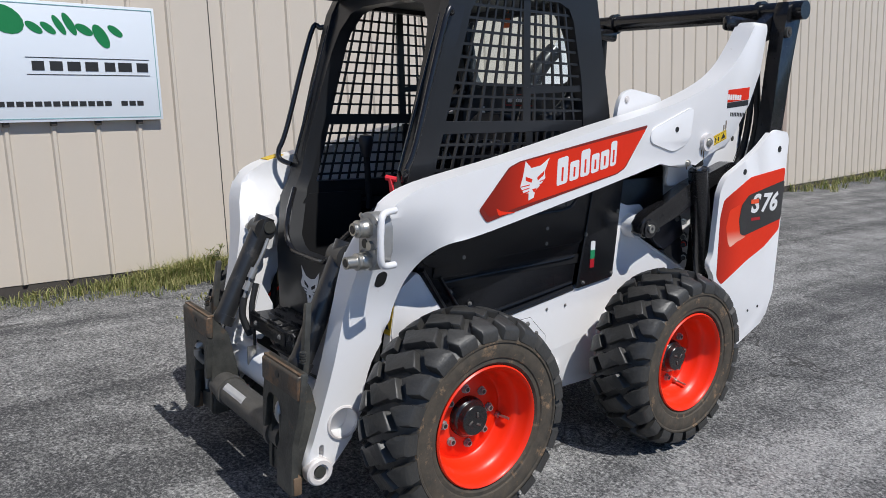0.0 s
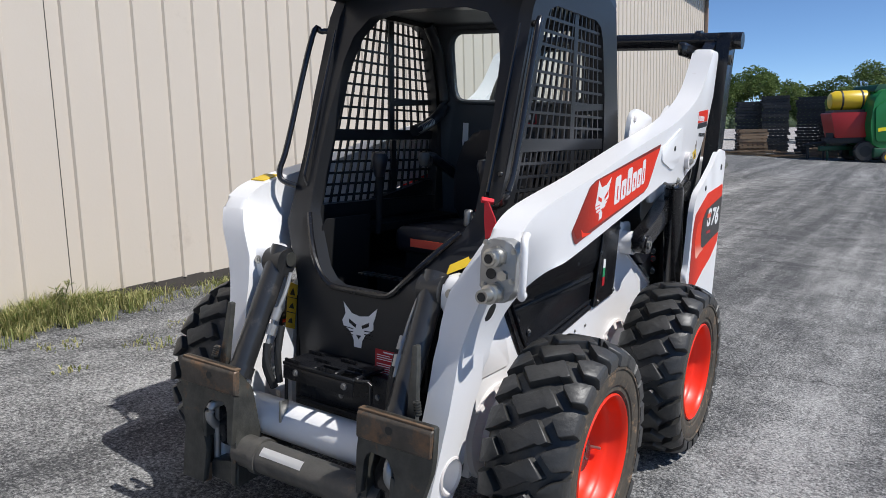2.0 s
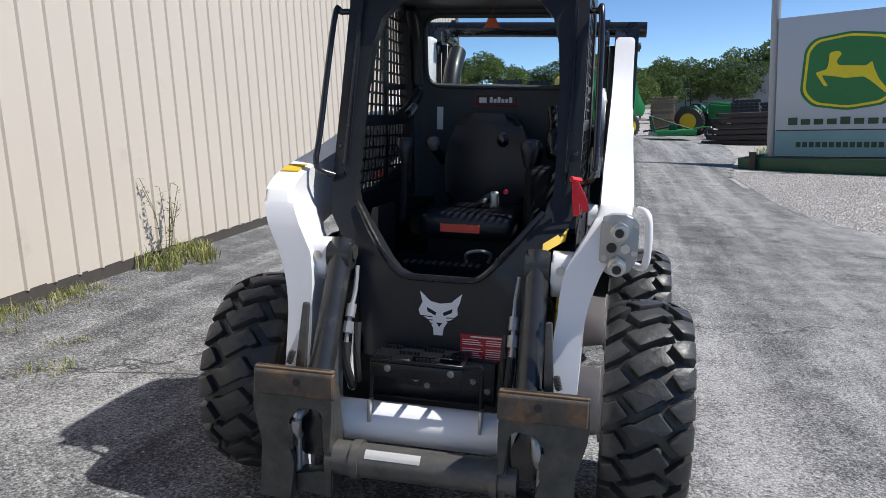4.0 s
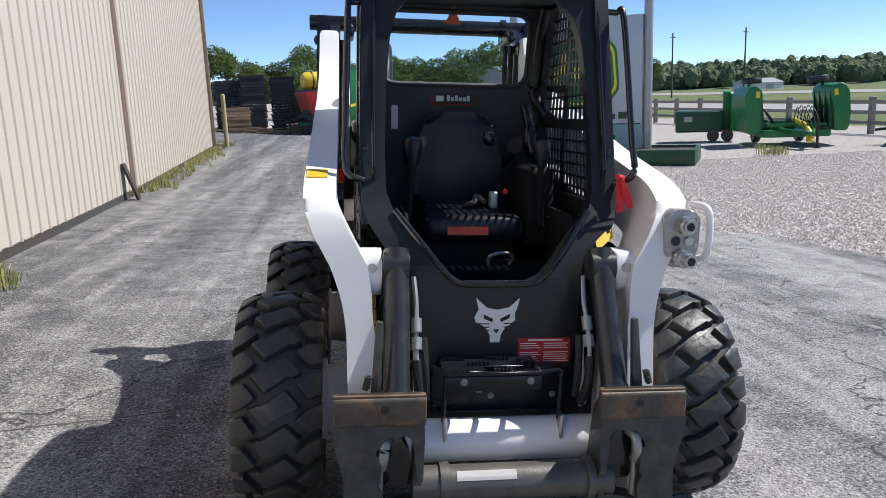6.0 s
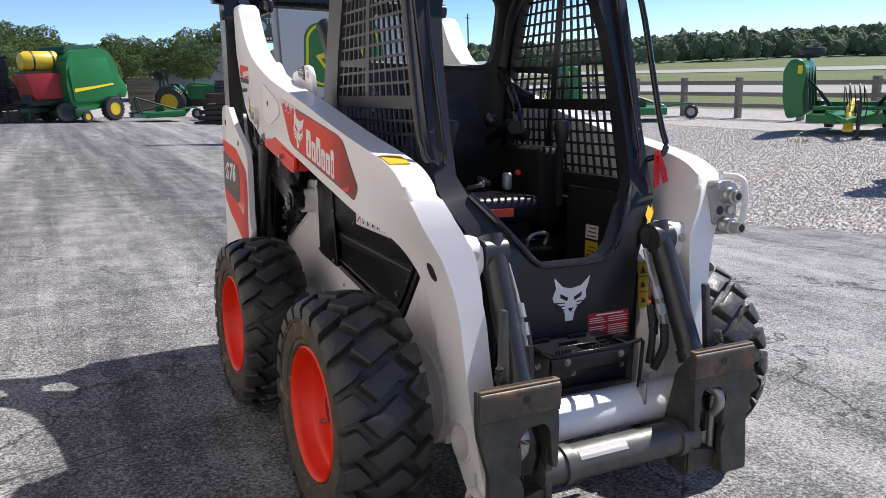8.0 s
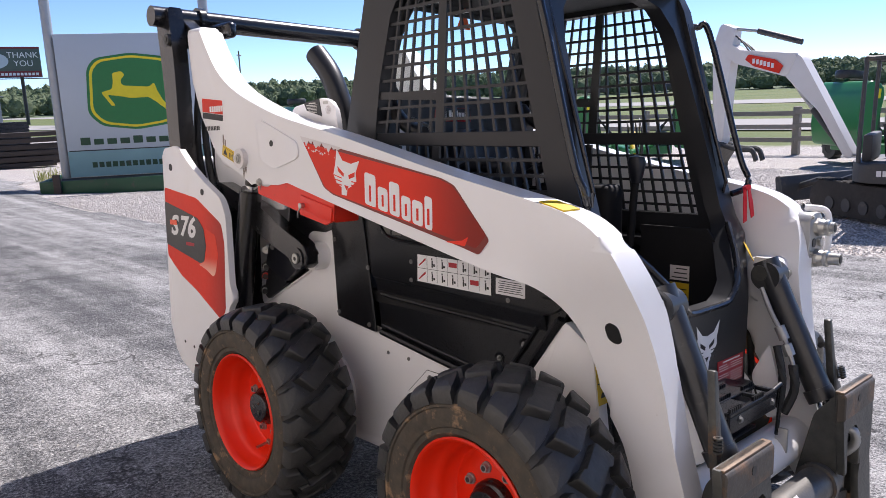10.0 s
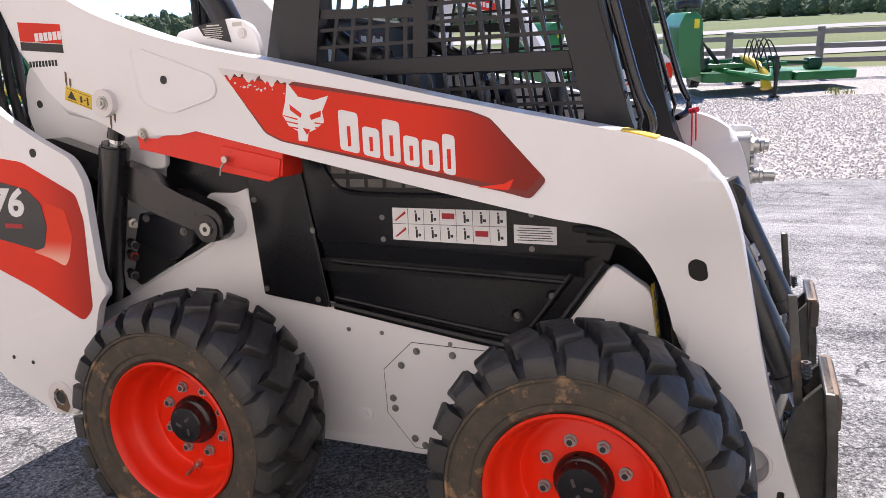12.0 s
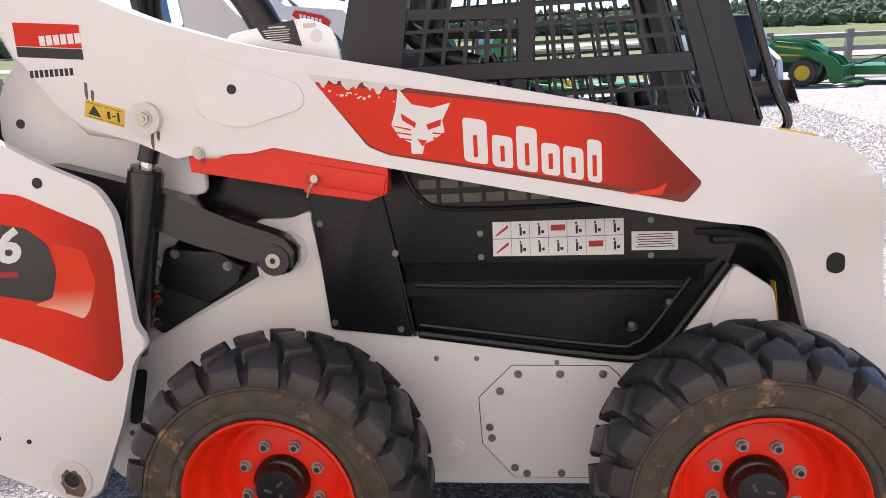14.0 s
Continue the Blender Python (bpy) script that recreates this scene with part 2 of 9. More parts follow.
def fillet(pts, r, seg=4):
    """Rounds the corners of a closed outline of (a, b) points."""
    out, n = [], len(pts)
    for i in range(n):
        p, q, s = (Vector((*pts[(i + k) % n][:2], 0)) for k in (-1, 0, 1))
        d1, d2 = (p - q), (s - q)
        rr = min(r if not isinstance(r, (list, tuple)) else r[i], d1.length * 0.45, d2.length * 0.45)
        a, b = q + d1.normalized() * rr, q + d2.normalized() * rr
        for k in range(seg + 1):
            t = k / seg
            v = a * (1 - t) ** 2 + q * 2 * t * (1 - t) + b * t * t
            out.append((v.x, v.y))
    return out


def smooth_line(pts, k=4):
    """A Catmull-Rom line through points of any size."""
    out, n = [], len(pts)
    P = [np.array(p, float) for p in pts]
    for i in range(n - 1):
        a, b, c, d = P[max(i - 1, 0)], P[i], P[i + 1], P[min(i + 2, n - 1)]
        for j in range(k):
            t = j / k
            out.append(tuple(0.5 * (2 * b + (c - a) * t + (2 * a - 5 * b + 4 * c - d) * t * t + (3 * b - 3 * c + d - a) * t ** 3)))
    out.append(tuple(P[-1]))
    return out


AX = {"x": lambda a, b, h: (h, a, b), "y": lambda a, b, h: (a, h, b), "z": lambda a, b, h: (a, b, h)}


def prism(bm, outline, axis, h0, h1, r=0.0, seg=3, fn=None):
    """An outline of (a, b) points, pushed along an axis from h0 to h1; r rounds both rims. fn moves the finished corners."""
    old = set(bm.verts)
    place = AX[axis]
    bottom = [bm.verts.new(place(a, b, h0)) for a, b in outline]
    top = [bm.verts.new(place(a, b, h1)) for a, b in outline]
    n = len(outline)
    f0, f1 = bm.faces.new(bottom[::-1]), bm.faces.new(top)
    for i in range(n):
        bm.faces.new((bottom[i], bottom[(i + 1) % n], top[(i + 1) % n], top[i]))
    if r:
        bmesh.ops.bevel(bm, geom=list(f0.edges) + list(f1.edges), offset=r, segments=seg, affect="EDGES", profile=0.5, clamp_overlap=True)
    if fn:
        for v in bm.verts:
            if v not in old:
                v.co = fn(v.co)
    return bm


def ring_plate(bm, outer, inner, axis, h0, h1, fn=None):
    """A plate with a hole: two outlines of equal length, paired point by point."""
    place, n = AX[axis], len(outer)
    L = [[bm.verts.new(place(a, b, h)) for a, b in line] for line, h in ((outer, h0), (inner, h0), (inner, h1), (outer, h1))]
    if fn:
        for line in L:
            for v in line:
                v.co = fn(v.co)
    for k in range(4):
        A, B = L[k], L[(k + 1) % 4]
        for i in range(n):
            bm.faces.new((A[i], A[(i + 1) % n], B[(i + 1) % n], B[i]))
    return bm


def lathe(bm, prof, axis="x", seg=48, centre=(0, 0, 0), closed=False, caps=True):
    """A profile of (radius, height) turned about an axis."""
    c = Vector(centre)
    rings = []
    for r, h in prof:
        ring = []
        for k in range(seg):
            a = 2 * math.pi * k / seg
            ring.append(bm.verts.new(c + Vector(AX[axis](r * math.cos(a), r * math.sin(a), h))))
        rings.append(ring)
    m = len(prof)
    for i in range(m if closed else m - 1):
        A, B = rings[i], rings[(i + 1) % m]
        for k in range(seg):
            bm.faces.new((A[k], A[(k + 1) % seg], B[(k + 1) % seg], B[k]))
    if not closed and caps:
        for ring, (r, h) in ((rings[0], prof[0]), (rings[-1], prof[-1])):
            if r > 1e-4:
                bm.faces.new(ring)
    return bm


def nut(bm, p, way, r=0.012, h=0.012):
    """A hexagonal nut on a washer, with the bolt's end standing out of it."""
    p, way = Vector(p), Vector(way).normalized()
    rod(bm, p, p + way * h * 0.25, r * 1.35, 14)
    rod(bm, p, p + way * h, r, 6)
    rod(bm, p, p + way * h * 1.35, r * 0.5, 8)
    return bm


def dots(name, pts, way, r, h, material, parent):
    for p in pts:
        part(name, nut(bmesh.new(), p, way, r, h), material, parent, smooth=30)


def smoothstep(a, b, v):
    t = min(1.0, max(0.0, (v - a) / (b - a)))
    return t * t * (3 - 2 * t)


def text_part(name, words, size, material, parent, m, depth=0.0008, align="CENTER", stretch=1.0, bold=0.0, shear=0.0):
    cu = bpy.data.curves.new(name, "FONT")
    cu.body, cu.size, cu.extrude, cu.align_x, cu.align_y = words, size, depth, align, "CENTER"
    cu.resolution_u, cu.offset, cu.shear = 3, bold, shear
    tmp = new(name + "_tmp", cu)
    me = bpy.data.meshes.new_from_object(tmp)
    bpy.data.objects.remove(tmp)
    bpy.data.curves.remove(cu)
    me.transform(m @ Matrix.Diagonal((stretch, 1, 1, 1)))
    me.materials.clear()
    me.materials.append(material)
    ob = new(name, me)
    ob.parent = parent
    return ob

# ---- ground ----
SLOPE_X, SLOPE_Y = -0.0647, -0.0279


def soft(v, lo, hi, w=4.0):
    """v between lo and hi, easing into both ends."""
    def up(u):
        return u if u > 30 * w else w * math.log1p(math.exp(u / w))
    return lo + up(v - lo) - up(v - hi)


GZ = SLOPE_X * soft(0, -14, 6, 1.2) + SLOPE_Y * soft(0, -9, 9, 2.0)


def ground_z(x, y):
    """The paved yard falls away from the building and runs out level."""
    return SLOPE_X * soft(x, -14, 6, 1.2) + SLOPE_Y * soft(y, -9, 9, 2.0) - GZ


def spread(lo, hi, near, n, k):
    """Grid lines, close to each other within near and wider outside."""
    inner = list(np.linspace(near[0], near[1], n))
    a = near[0] - np.geomspace(1, near[0] - lo + 1, k)[1:] + 1
    b = near[1] + np.geomspace(1, hi - near[1] + 1, k)[1:] - 1
    return sorted(set([round(float(v), 4) for v in list(a) + inner + list(b)]))


def sheet(name, xs, ys, lift, material, inside=None, kind="structure", label="", category="", rough=0.0):
    bm = bmesh.new()
    grid = {}
    for i, x in enumerate(xs):
        for j, y in enumerate(ys):
            h = ground_z(x, y) + lift
            if rough:
                h += rough * (noise.noise(Vector((x * 1.3, y * 1.3, 3.1))) + 0.5 * noise.noise(Vector((x * 4, y * 4, 1.7))))
            grid[i, j] = bm.verts.new((x, y, h))
    for i in range(len(xs) - 1):
        for j in range(len(ys) - 1):
            if inside is None or inside((xs[i] + xs[i + 1]) / 2, (ys[j] + ys[j + 1]) / 2):
                bm.faces.new((grid[i, j], grid[i + 1, j], grid[i + 1, j + 1], grid[i, j + 1]))
    for v in [v for v in bm.verts if not v.link_faces]:
        bm.verts.remove(v)
    return tagged(part(name, bm, material), label, category, kind=kind)


def ground_materials():
    # worn sealed asphalt: dark sealer, pale worn stone showing in streaks, fine chippings
    m = bpy.data.materials.new("worn_asphalt")
    m.use_nodes = True
    n, l = m.node_tree.nodes, m.node_tree.links
    b = n["Principled BSDF"]
    co = n.new("ShaderNodeTexCoord")
    streak_map = n.new("ShaderNodeMapping")
    streak_map.inputs["Rotation"].default_value = (0, 0, radians(-4))
    streak_map.inputs["Scale"].default_value = (1.0, 0.055, 1.0)
    l.new(co.outputs["Object"], streak_map.inputs["Vector"])

    def tex(scale, detail, vec, rough=0.6):
        t = n.new("ShaderNodeTexNoise")
        t.inputs["Scale"].default_value = scale
        t.inputs["Detail"].default_value = detail
        t.inputs["Roughness"].default_value = rough
        l.new(vec, t.inputs["Vector"])
        return t.outputs["Fac"]

    def rng(v, lo, hi, a=0.0, c=1.0):
        r = n.new("ShaderNodeMapRange")
        r.inputs["From Min"].default_value, r.inputs["From Max"].default_value = lo, hi
        r.inputs["To Min"].default_value, r.inputs["To Max"].default_value = a, c
        l.new(v, r.inputs["Value"])
        return r.outputs["Result"]

    def math_node(op, a, c):
        k = n.new("ShaderNodeMath")
        k.operation = op
        for s, v in zip(k.inputs, (a, c)):
            if isinstance(v, (int, float)):
                s.default_value = v
            else:
                l.new(v, s)
        return k.outputs[0]

    def mix(f, a, c):
        k = n.new("ShaderNodeMix")
        k.data_type = "RGBA"
        l.new(f, k.inputs["Factor"])
        for key, v in (("A", a), ("B", c)):
            if isinstance(v, tuple):
                k.inputs[key].default_value = (*v, 1)
            else:
                l.new(v, k.inputs[key])
        return k.outputs["Result"]

    fine_map = n.new("ShaderNodeMapping")
    fine_map.inputs["Rotation"].default_value = (0, 0, radians(3))
    fine_map.inputs["Scale"].default_value = (1.0, 0.035, 1.0)
    l.new(co.outputs["Object"], fine_map.inputs["Vector"])
    streak = tex(1.3, 6, streak_map.outputs["Vector"], 0.66)
    lanes = tex(4.2, 5, fine_map.outputs["Vector"], 0.72)
    mottle = tex(2.6, 10, co.outputs["Object"], 0.74)
    grain = n.new("ShaderNodeTexVoronoi")
    grain.inputs["Scale"].default_value = 75
    l.new(co.outputs["Object"], grain.inputs["Vector"])
    speck = tex(120, 3, co.outputs["Object"], 0.75)
    grit = tex(62, 6, co.outputs["Object"], 0.85)
    sep0 = n.new("ShaderNodeSeparateXYZ")
    l.new(co.outputs["Object"], sep0.inputs["Vector"])
    lane = math_node("MULTIPLY", rng(sep0.outputs["X"], -0.5, 3.0), 0.065)     # the traffic lane is worn paler
    broad = math_node("ADD", math_node("ADD", math_node("MULTIPLY", streak, 0.62), math_node("MULTIPLY", lanes, 0.26)), math_node("MULTIPLY", mottle, 0.52))
    wear = math_node("ADD", math_node("ADD", broad, lane), math_node("MULTIPLY", math_node("SUBTRACT", grit, 0.5), 1.7))
    dark = mix(rng(speck, 0.38, 0.66), (0.020, 0.0205, 0.023), (0.084, 0.084, 0.086))
    mid = mix(rng(speck, 0.36, 0.64), (0.095, 0.0945, 0.0935), (0.23, 0.228, 0.224))
    pale = mix(rng(grain.outputs["Distance"], 0.1, 0.6), (0.58, 0.57, 0.55), (0.34, 0.334, 0.325))
    c = mix(rng(wear, 0.60, 0.713), dark, mid)
    c = mix(rng(wear, 0.75, 0.885), c, pale)
    crack = n.new("ShaderNodeTexVoronoi")
    crack.feature = "DISTANCE_TO_EDGE"
    crack.inputs["Scale"].default_value = 0.24
    warp = n.new("ShaderNodeVectorMath")
    warp.operation = "ADD"
    wob = n.new("ShaderNodeTexNoise")
    wob.inputs["Scale"].default_value = 2.5
    wob.inputs["Detail"].default_value = 6
    l.new(co.outputs["Object"], wob.inputs["Vector"])
    l.new(co.outputs["Object"], warp.inputs[0])
    l.new(wob.outputs["Color"], warp.inputs[1])
    l.new(warp.outputs["Vector"], crack.inputs["Vector"])
    line = rng(crack.outputs["Distance"], 0.0012, 0.0036, 0.75, 0.0)
    c = mix(line, c, (0.025, 0.024, 0.023))
    l.new(c, b.inputs["Base Color"])
    b.inputs["Roughness"].default_value = 0.88
    b.inputs["Specular IOR Level"].default_value = 0.35
    bp = n.new("ShaderNodeBump")
    bp.inputs["Strength"].default_value = 0.8
    bp.inputs["Distance"].default_value = 0.006
    hgt = math_node("SUBTRACT", math_node("ADD", math_node("ADD", grain.outputs["Distance"], speck), grit), math_node("MULTIPLY", line, 1.5))
    l.new(hgt, bp.inputs["Height"])
    l.new(bp.outputs["Normal"], b.inputs["Normal"])
    asphalt = m

    # crushed pale stone in the near yard, mown grass and hay further out
    m = bpy.data.materials.new("gravel_and_fields")
    m.use_nodes = True
    n, l = m.node_tree.nodes, m.node_tree.links
    b = n["Principled BSDF"]
    co = n.new("ShaderNodeTexCoord")
    st = n.new("ShaderNodeTexVoronoi")
    st.inputs["Scale"].default_value = 20
    l.new(co.outputs["Object"], st.inputs["Vector"])
    st2 = n.new("ShaderNodeTexVoronoi")
    st2.inputs["Scale"].default_value = 34
    l.new(co.outputs["Object"], st2.inputs["Vector"])
    hue = n.new("ShaderNodeSeparateColor")
    l.new(st2.outputs["Color"], hue.inputs["Color"])
    stone = mix(hue.outputs["Red"], (0.380, 0.354, 0.333), (0.735, 0.700, 0.672))
    stone = mix(rng(st2.outputs["Distance"], 0.44, 0.70), stone, (0.20, 0.18, 0.165))
    stone = mix(rng(st.outputs["Distance"], 0.52, 0.80), stone, (0.22, 0.20, 0.18))
    stone = mix(rng(tex(0.8, 7, co.outputs["Object"], 0.7), 0.52, 0.78, 0.0, 0.55), stone, (0.46, 0.39, 0.32))
    grass = mix(rng(tex(0.05, 8, co.outputs["Object"], 0.7), 0.35, 0.65), (0.080, 0.125, 0.032), (0.150, 0.165, 0.058))
    sep = n.new("ShaderNodeSeparateXYZ")
    l.new(co.outputs["Object"], sep.inputs["Vector"])
    wobble = math_node("MULTIPLY", math_node("SUBTRACT", tex(0.35, 4, co.outputs["Object"]), 0.5), 2.5)
    far = math_node("ADD", math_node("ADD", math_node("MULTIPLY", sep.outputs["X"], FENCE_N[0]), math_node("MULTIPLY", sep.outputs["Y"], FENCE_N[1])), wobble)
    c = mix(rng(far, FENCE_D - 0.3, FENCE_D + 0.8), stone, grass)
    l.new(c, b.inputs["Base Color"])
    b.inputs["Roughness"].default_value = 0.95
    bp = n.new("ShaderNodeBump")
    bp.inputs["Strength"].default_value = 0.7
    bp.inputs["Distance"].default_value = 0.02
    l.new(st.outputs["Distance"], bp.inputs["Height"])
    l.new(bp.outputs["Normal"], b.inputs["Normal"])
    return asphalt, m


FENCE_N, FENCE_D = (1.0, 0.1), 26.0      # the line of the roadside fence
M_ASPHALT, M_GRAVEL = ground_materials()
M_SIDING = mat("beige_siding", (0.61, 0.535, 0.445), 0.5, color2=(0.56, 0.49, 0.405), scale=0.7, amount=0.7, bump=0.0008, bump_scale=40,
               stain=(0.40, 0.33, 0.26), stain_scale=1.2, stain_lo=0.62, stain_hi=0.9)
M_SPOUT = mat("beige_brown_spout", (0.46, 0.36, 0.29), 0.5, color2=(0.40, 0.31, 0.25), scale=3)
M_TRIM = mat("brown_trim", (0.30, 0.22, 0.17), 0.5, color2=(0.25, 0.18, 0.14), scale=3)
M_KICK = mat("dark_gap_and_soil", (0.05, 0.042, 0.036), 0.8, color2=(0.10, 0.085, 0.07), scale=6, bump=0.003, bump_scale=30)

sheet("ground", spread(-900, 1500, (-12, 34), 70, 16), spread(-300, 1500, (-10, 44), 80, 16), -0.03, M_GRAVEL,
               label="pale crushed stone yard running out into green fields", category="ground", rough=0.012)


EDGE_Y = (-30, -5, -2, 1, 3, 4.8, 7, 9, 12.5, 16, 19, 24, 30, 40, 60)
EDGE_X = (8.2, 7.5, 7.2, 7.1, 5.95, 5.25, 4.2, 3.6, 3.3, 3.3, 3.75, 4.6, 4.9, 5.6, 6.0)


def paved(x, y):
    """The yard's ragged edge against the crushed stone."""
    return x < float(np.interp(y, EDGE_Y, EDGE_X)) + 0.22 * noise.noise(Vector((x * 0.7, y * 0.7, 9.0)))


pavement = sheet("pavement", [round(-11 + 0.16 * i, 3) for i in range(124)], [round(-10 + 0.25 * i, 3) for i in range(200)], 0.0, M_ASPHALT,
                 paved, label="worn sealed asphalt yard with pale tyre streaks and cracks", category="pavement")

# a long crack that runs from the wall towards the wheels
CRACK = ((-2.7, 0.0), (-0.75, 0.50))
rnd = random.Random(8)
bm = bmesh.new()
rows = []
for k in range(61):
    u = k / 60
    x, y = CRACK[0][0] + (CRACK[1][0] - CRACK[0][0]) * u, CRACK[0][1] + (CRACK[1][1] - CRACK[0][1]) * u
    y += 0.05 * noise.noise(Vector((x * 2.2, 0, 4.0))) + 0.018 * noise.noise(Vector((x * 11, 0, 7.0)))
    w = 0.0035 + 0.004 * rnd.random()
    rows.append([bm.verts.new((x, y + d, ground_z(x, y) + 0.0015)) for d in (-w, w)])
for a, b in zip(rows, rows[1:]):
    bm.faces.new((a[0], b[0], b[1], a[1]))
part("crack", bm, M_KICK, pavement, smooth=0)

# ---- building ----
WALL_X, WALL_K = -3.47, -0.055        # the wall stands at x = WALL_X + WALL_K * y
WALL_T = Matrix.Translation((WALL_X, 0, 0)) @ Matrix.Rotation(math.atan(-WALL_K), 4, "Z")
Y0, Y1 = -14.0, 23.0
WALL_H = 5.6
SEAM = 0.262


def wall_base(v):
    p = WALL_T @ Vector((0, v, 0))
    return ground_z(p.x, p.y)


def siding(v0, v1, phase, pitch):
    """Ribbed steel sheets: shallow trapezoid ribs on a flat pan, seen from outside."""
    bm = bmesh.new()
    line = [(v0, 0.0)]
    k = math.ceil((v0 + 0.04 - phase) / pitch)
    while phase + k * pitch + 0.03 < v1:
        for dv, dx in ((-0.024, 0.0), (-0.013, 0.020), (0.009, 0.020), (0.022, 0.0)):
            line.append((phase + k * pitch + dv, dx))
        k += 1
    line.append((v1, 0.0))
    lo = [bm.verts.new((dx, v, wall_base(v) + 0.10)) for v, dx in line]
    hi = [bm.verts.new((dx, v, WALL_H)) for v, dx in line]
    lob = [bm.verts.new((-0.18, v, wall_base(v) + 0.10)) for v, dx in line]
    hib = [bm.verts.new((-0.18, v, WALL_H)) for v, dx in line]
    for i in range(len(line) - 1):
        bm.faces.new((lo[i], lo[i + 1], hi[i + 1], hi[i]))
        bm.faces.new((lob[i], hib[i], hib[i + 1], lob[i + 1]))
        bm.faces.new((lo[i], lob[i], lob[i + 1], lo[i + 1]))
        bm.faces.new((hi[i], hi[i + 1], hib[i + 1], hib[i]))
    bm.faces.new((lo[0], hi[0], hib[0], lob[0]))
    bm.faces.new((lo[-1], lob[-1], hib[-1], hi[-1]))
    return bm


wall = part("wall_yard", siding(SEAM + 0.002, Y1, 0.69, 0.3005), M_SIDING, smooth=0)
wall.matrix_world = WALL_T
tagged(wall, "beige ribbed steel siding on a long shed wall", "wall", kind="structure")
wall2 = part("wall_front", siding(Y0, SEAM - 0.012, -0.08, 0.308), M_SIDING, smooth=0)
wall2.matrix_world = WALL_T @ Matrix.Translation((0.012, 0, 0))
tagged(wall2, "beige ribbed steel siding beside a dark panel seam", "wall", kind="structure")
strip = part("trim", box(bmesh.new(), 0.001, 0.075, 10.22, 10.36, wall_base(10.3) + 0.1, WALL_H, 0.012, 2), M_SPOUT)
strip.matrix_world = WALL_T
tagged(strip, "beige-brown metal spout running down the siding", "trim", kind="structure")
strip = part("trim", box(bmesh.new(), -0.10, 0.004, SEAM - 0.011, SEAM + 0.001, wall_base(SEAM) + 0.1, WALL_H), M_KICK)
strip.matrix_world = WALL_T
tagged(strip, "dark narrow seam strip between two siding panels", "trim", kind="structure")
# dark strip whose colour stands for the shadowed gap at the wall foot
bm = bmesh.new()
for v in np.arange(Y0, Y1, 0.5):
    z0 = min(wall_base(v), wall_base(v + 0.5)) - 0.1
    z1 = wall_base(v + 0.25) + 0.105
    box(bm, -0.14, 0.006, v, v + 0.5, z0, z1)
kick = part("baseboard", bm, M_KICK)
kick.matrix_world = WALL_T
tagged(kick, "dark strip in place of the shadowed gap under the siding", "baseboard", kind="structure")
bm = bmesh.new()
box(bm, -0.20, 0.035, Y1 - 0.0, Y1 + 0.16, wall_base(Y1) - 0.05, WALL_H, 0.006)
box(bm, -9.0, -0.2, Y1 - 0.12, Y1 + 0.1, wall_base(Y1) - 0.4, WALL_H)
corner = part("trim", bm, M_TRIM)
corner.matrix_world = WALL_T
tagged(corner, "brown metal corner trim at the shed's end wall", "trim", kind="structure")
bm = bmesh.new()
box(bm, -9.0, 0.45, Y0 - 0.3, Y1 + 0.4, WALL_H, WALL_H + 0.16, 0.02)
roof = part("roof", bm, M_TRIM)
roof.matrix_world = WALL_T
tagged(roof, "low metal roof edge over the shed wall", "roof", kind="structure")

# ---- the loader ----
TILT = Matrix(((0.99792, -0.0009, 0.06451), (-0.0009, 0.99961, 0.02786), (-0.06451, -0.02786, 0.99753))).to_4x4()
loader = new("skid_steer_loader")
loader.matrix_world = TILT
tagged(loader, "white skid steer loader with black cab and orange-red wheels", "loader")

AXLE, HUB_Z, TYRE_R = 0.585, 0.398, 0.391
ARM_X = 0.632


def tyre_mesh(side):
    """Worn industrial tyre: round carcass with a raised rib on each sidewall."""
    bm = bmesh.new()
    w = 0.128
    prof = [(0.208, -w + 0.022), (0.224, -w + 0.004), (0.232, -w - 0.004), (0.246, -w - 0.003), (0.250, -w - 0.008), (0.272, -w - 0.013), (0.292, -w - 0.012), (0.301, -w - 0.010), (0.304, -w - 0.015), (0.311, -w - 0.015), (0.315, -w - 0.008),
            (0.330, -w + 0.001), (0.342, -w + 0.020), (0.352, -w + 0.05), (0.361, -w + 0.085), (0.364, 0.0)]
    prof += [(r, -h) for r, h in prof[-2::-1]]
    lathe(bm, prof, "x", 84, caps=False)
    for f in bm.faces:
        f.material_index = 1 if (f.calc_center_median().yz.length < 0.315) else 0
    return bm


TREAD_N = 22
# the blocks of one row of the tread, as (across, round): a slanted middle block and two shoulder blocks
TREAD_ROW = ([(-0.083, -0.003), (-0.052, 0.015), (-0.046, 0.010), (0.031, 0.060), (0.079, 0.004), (0.050, -0.014), (0.044, -0.008), (-0.037, -0.060)],
             [(-0.143, 0.066), (-0.103, 0.086), (-0.062, 0.036), (-0.100, 0.008), (-0.143, -0.012)],
             [(0.143, -0.066), (0.103, -0.086), (0.062, -0.036), (0.100, -0.008), (0.143, 0.012)])


def crown(x, r):
    """How the tread falls away towards the shoulders."""
    return r - 0.034 * (max(0.0, abs(x) - 0.030) / 0.113) ** 2


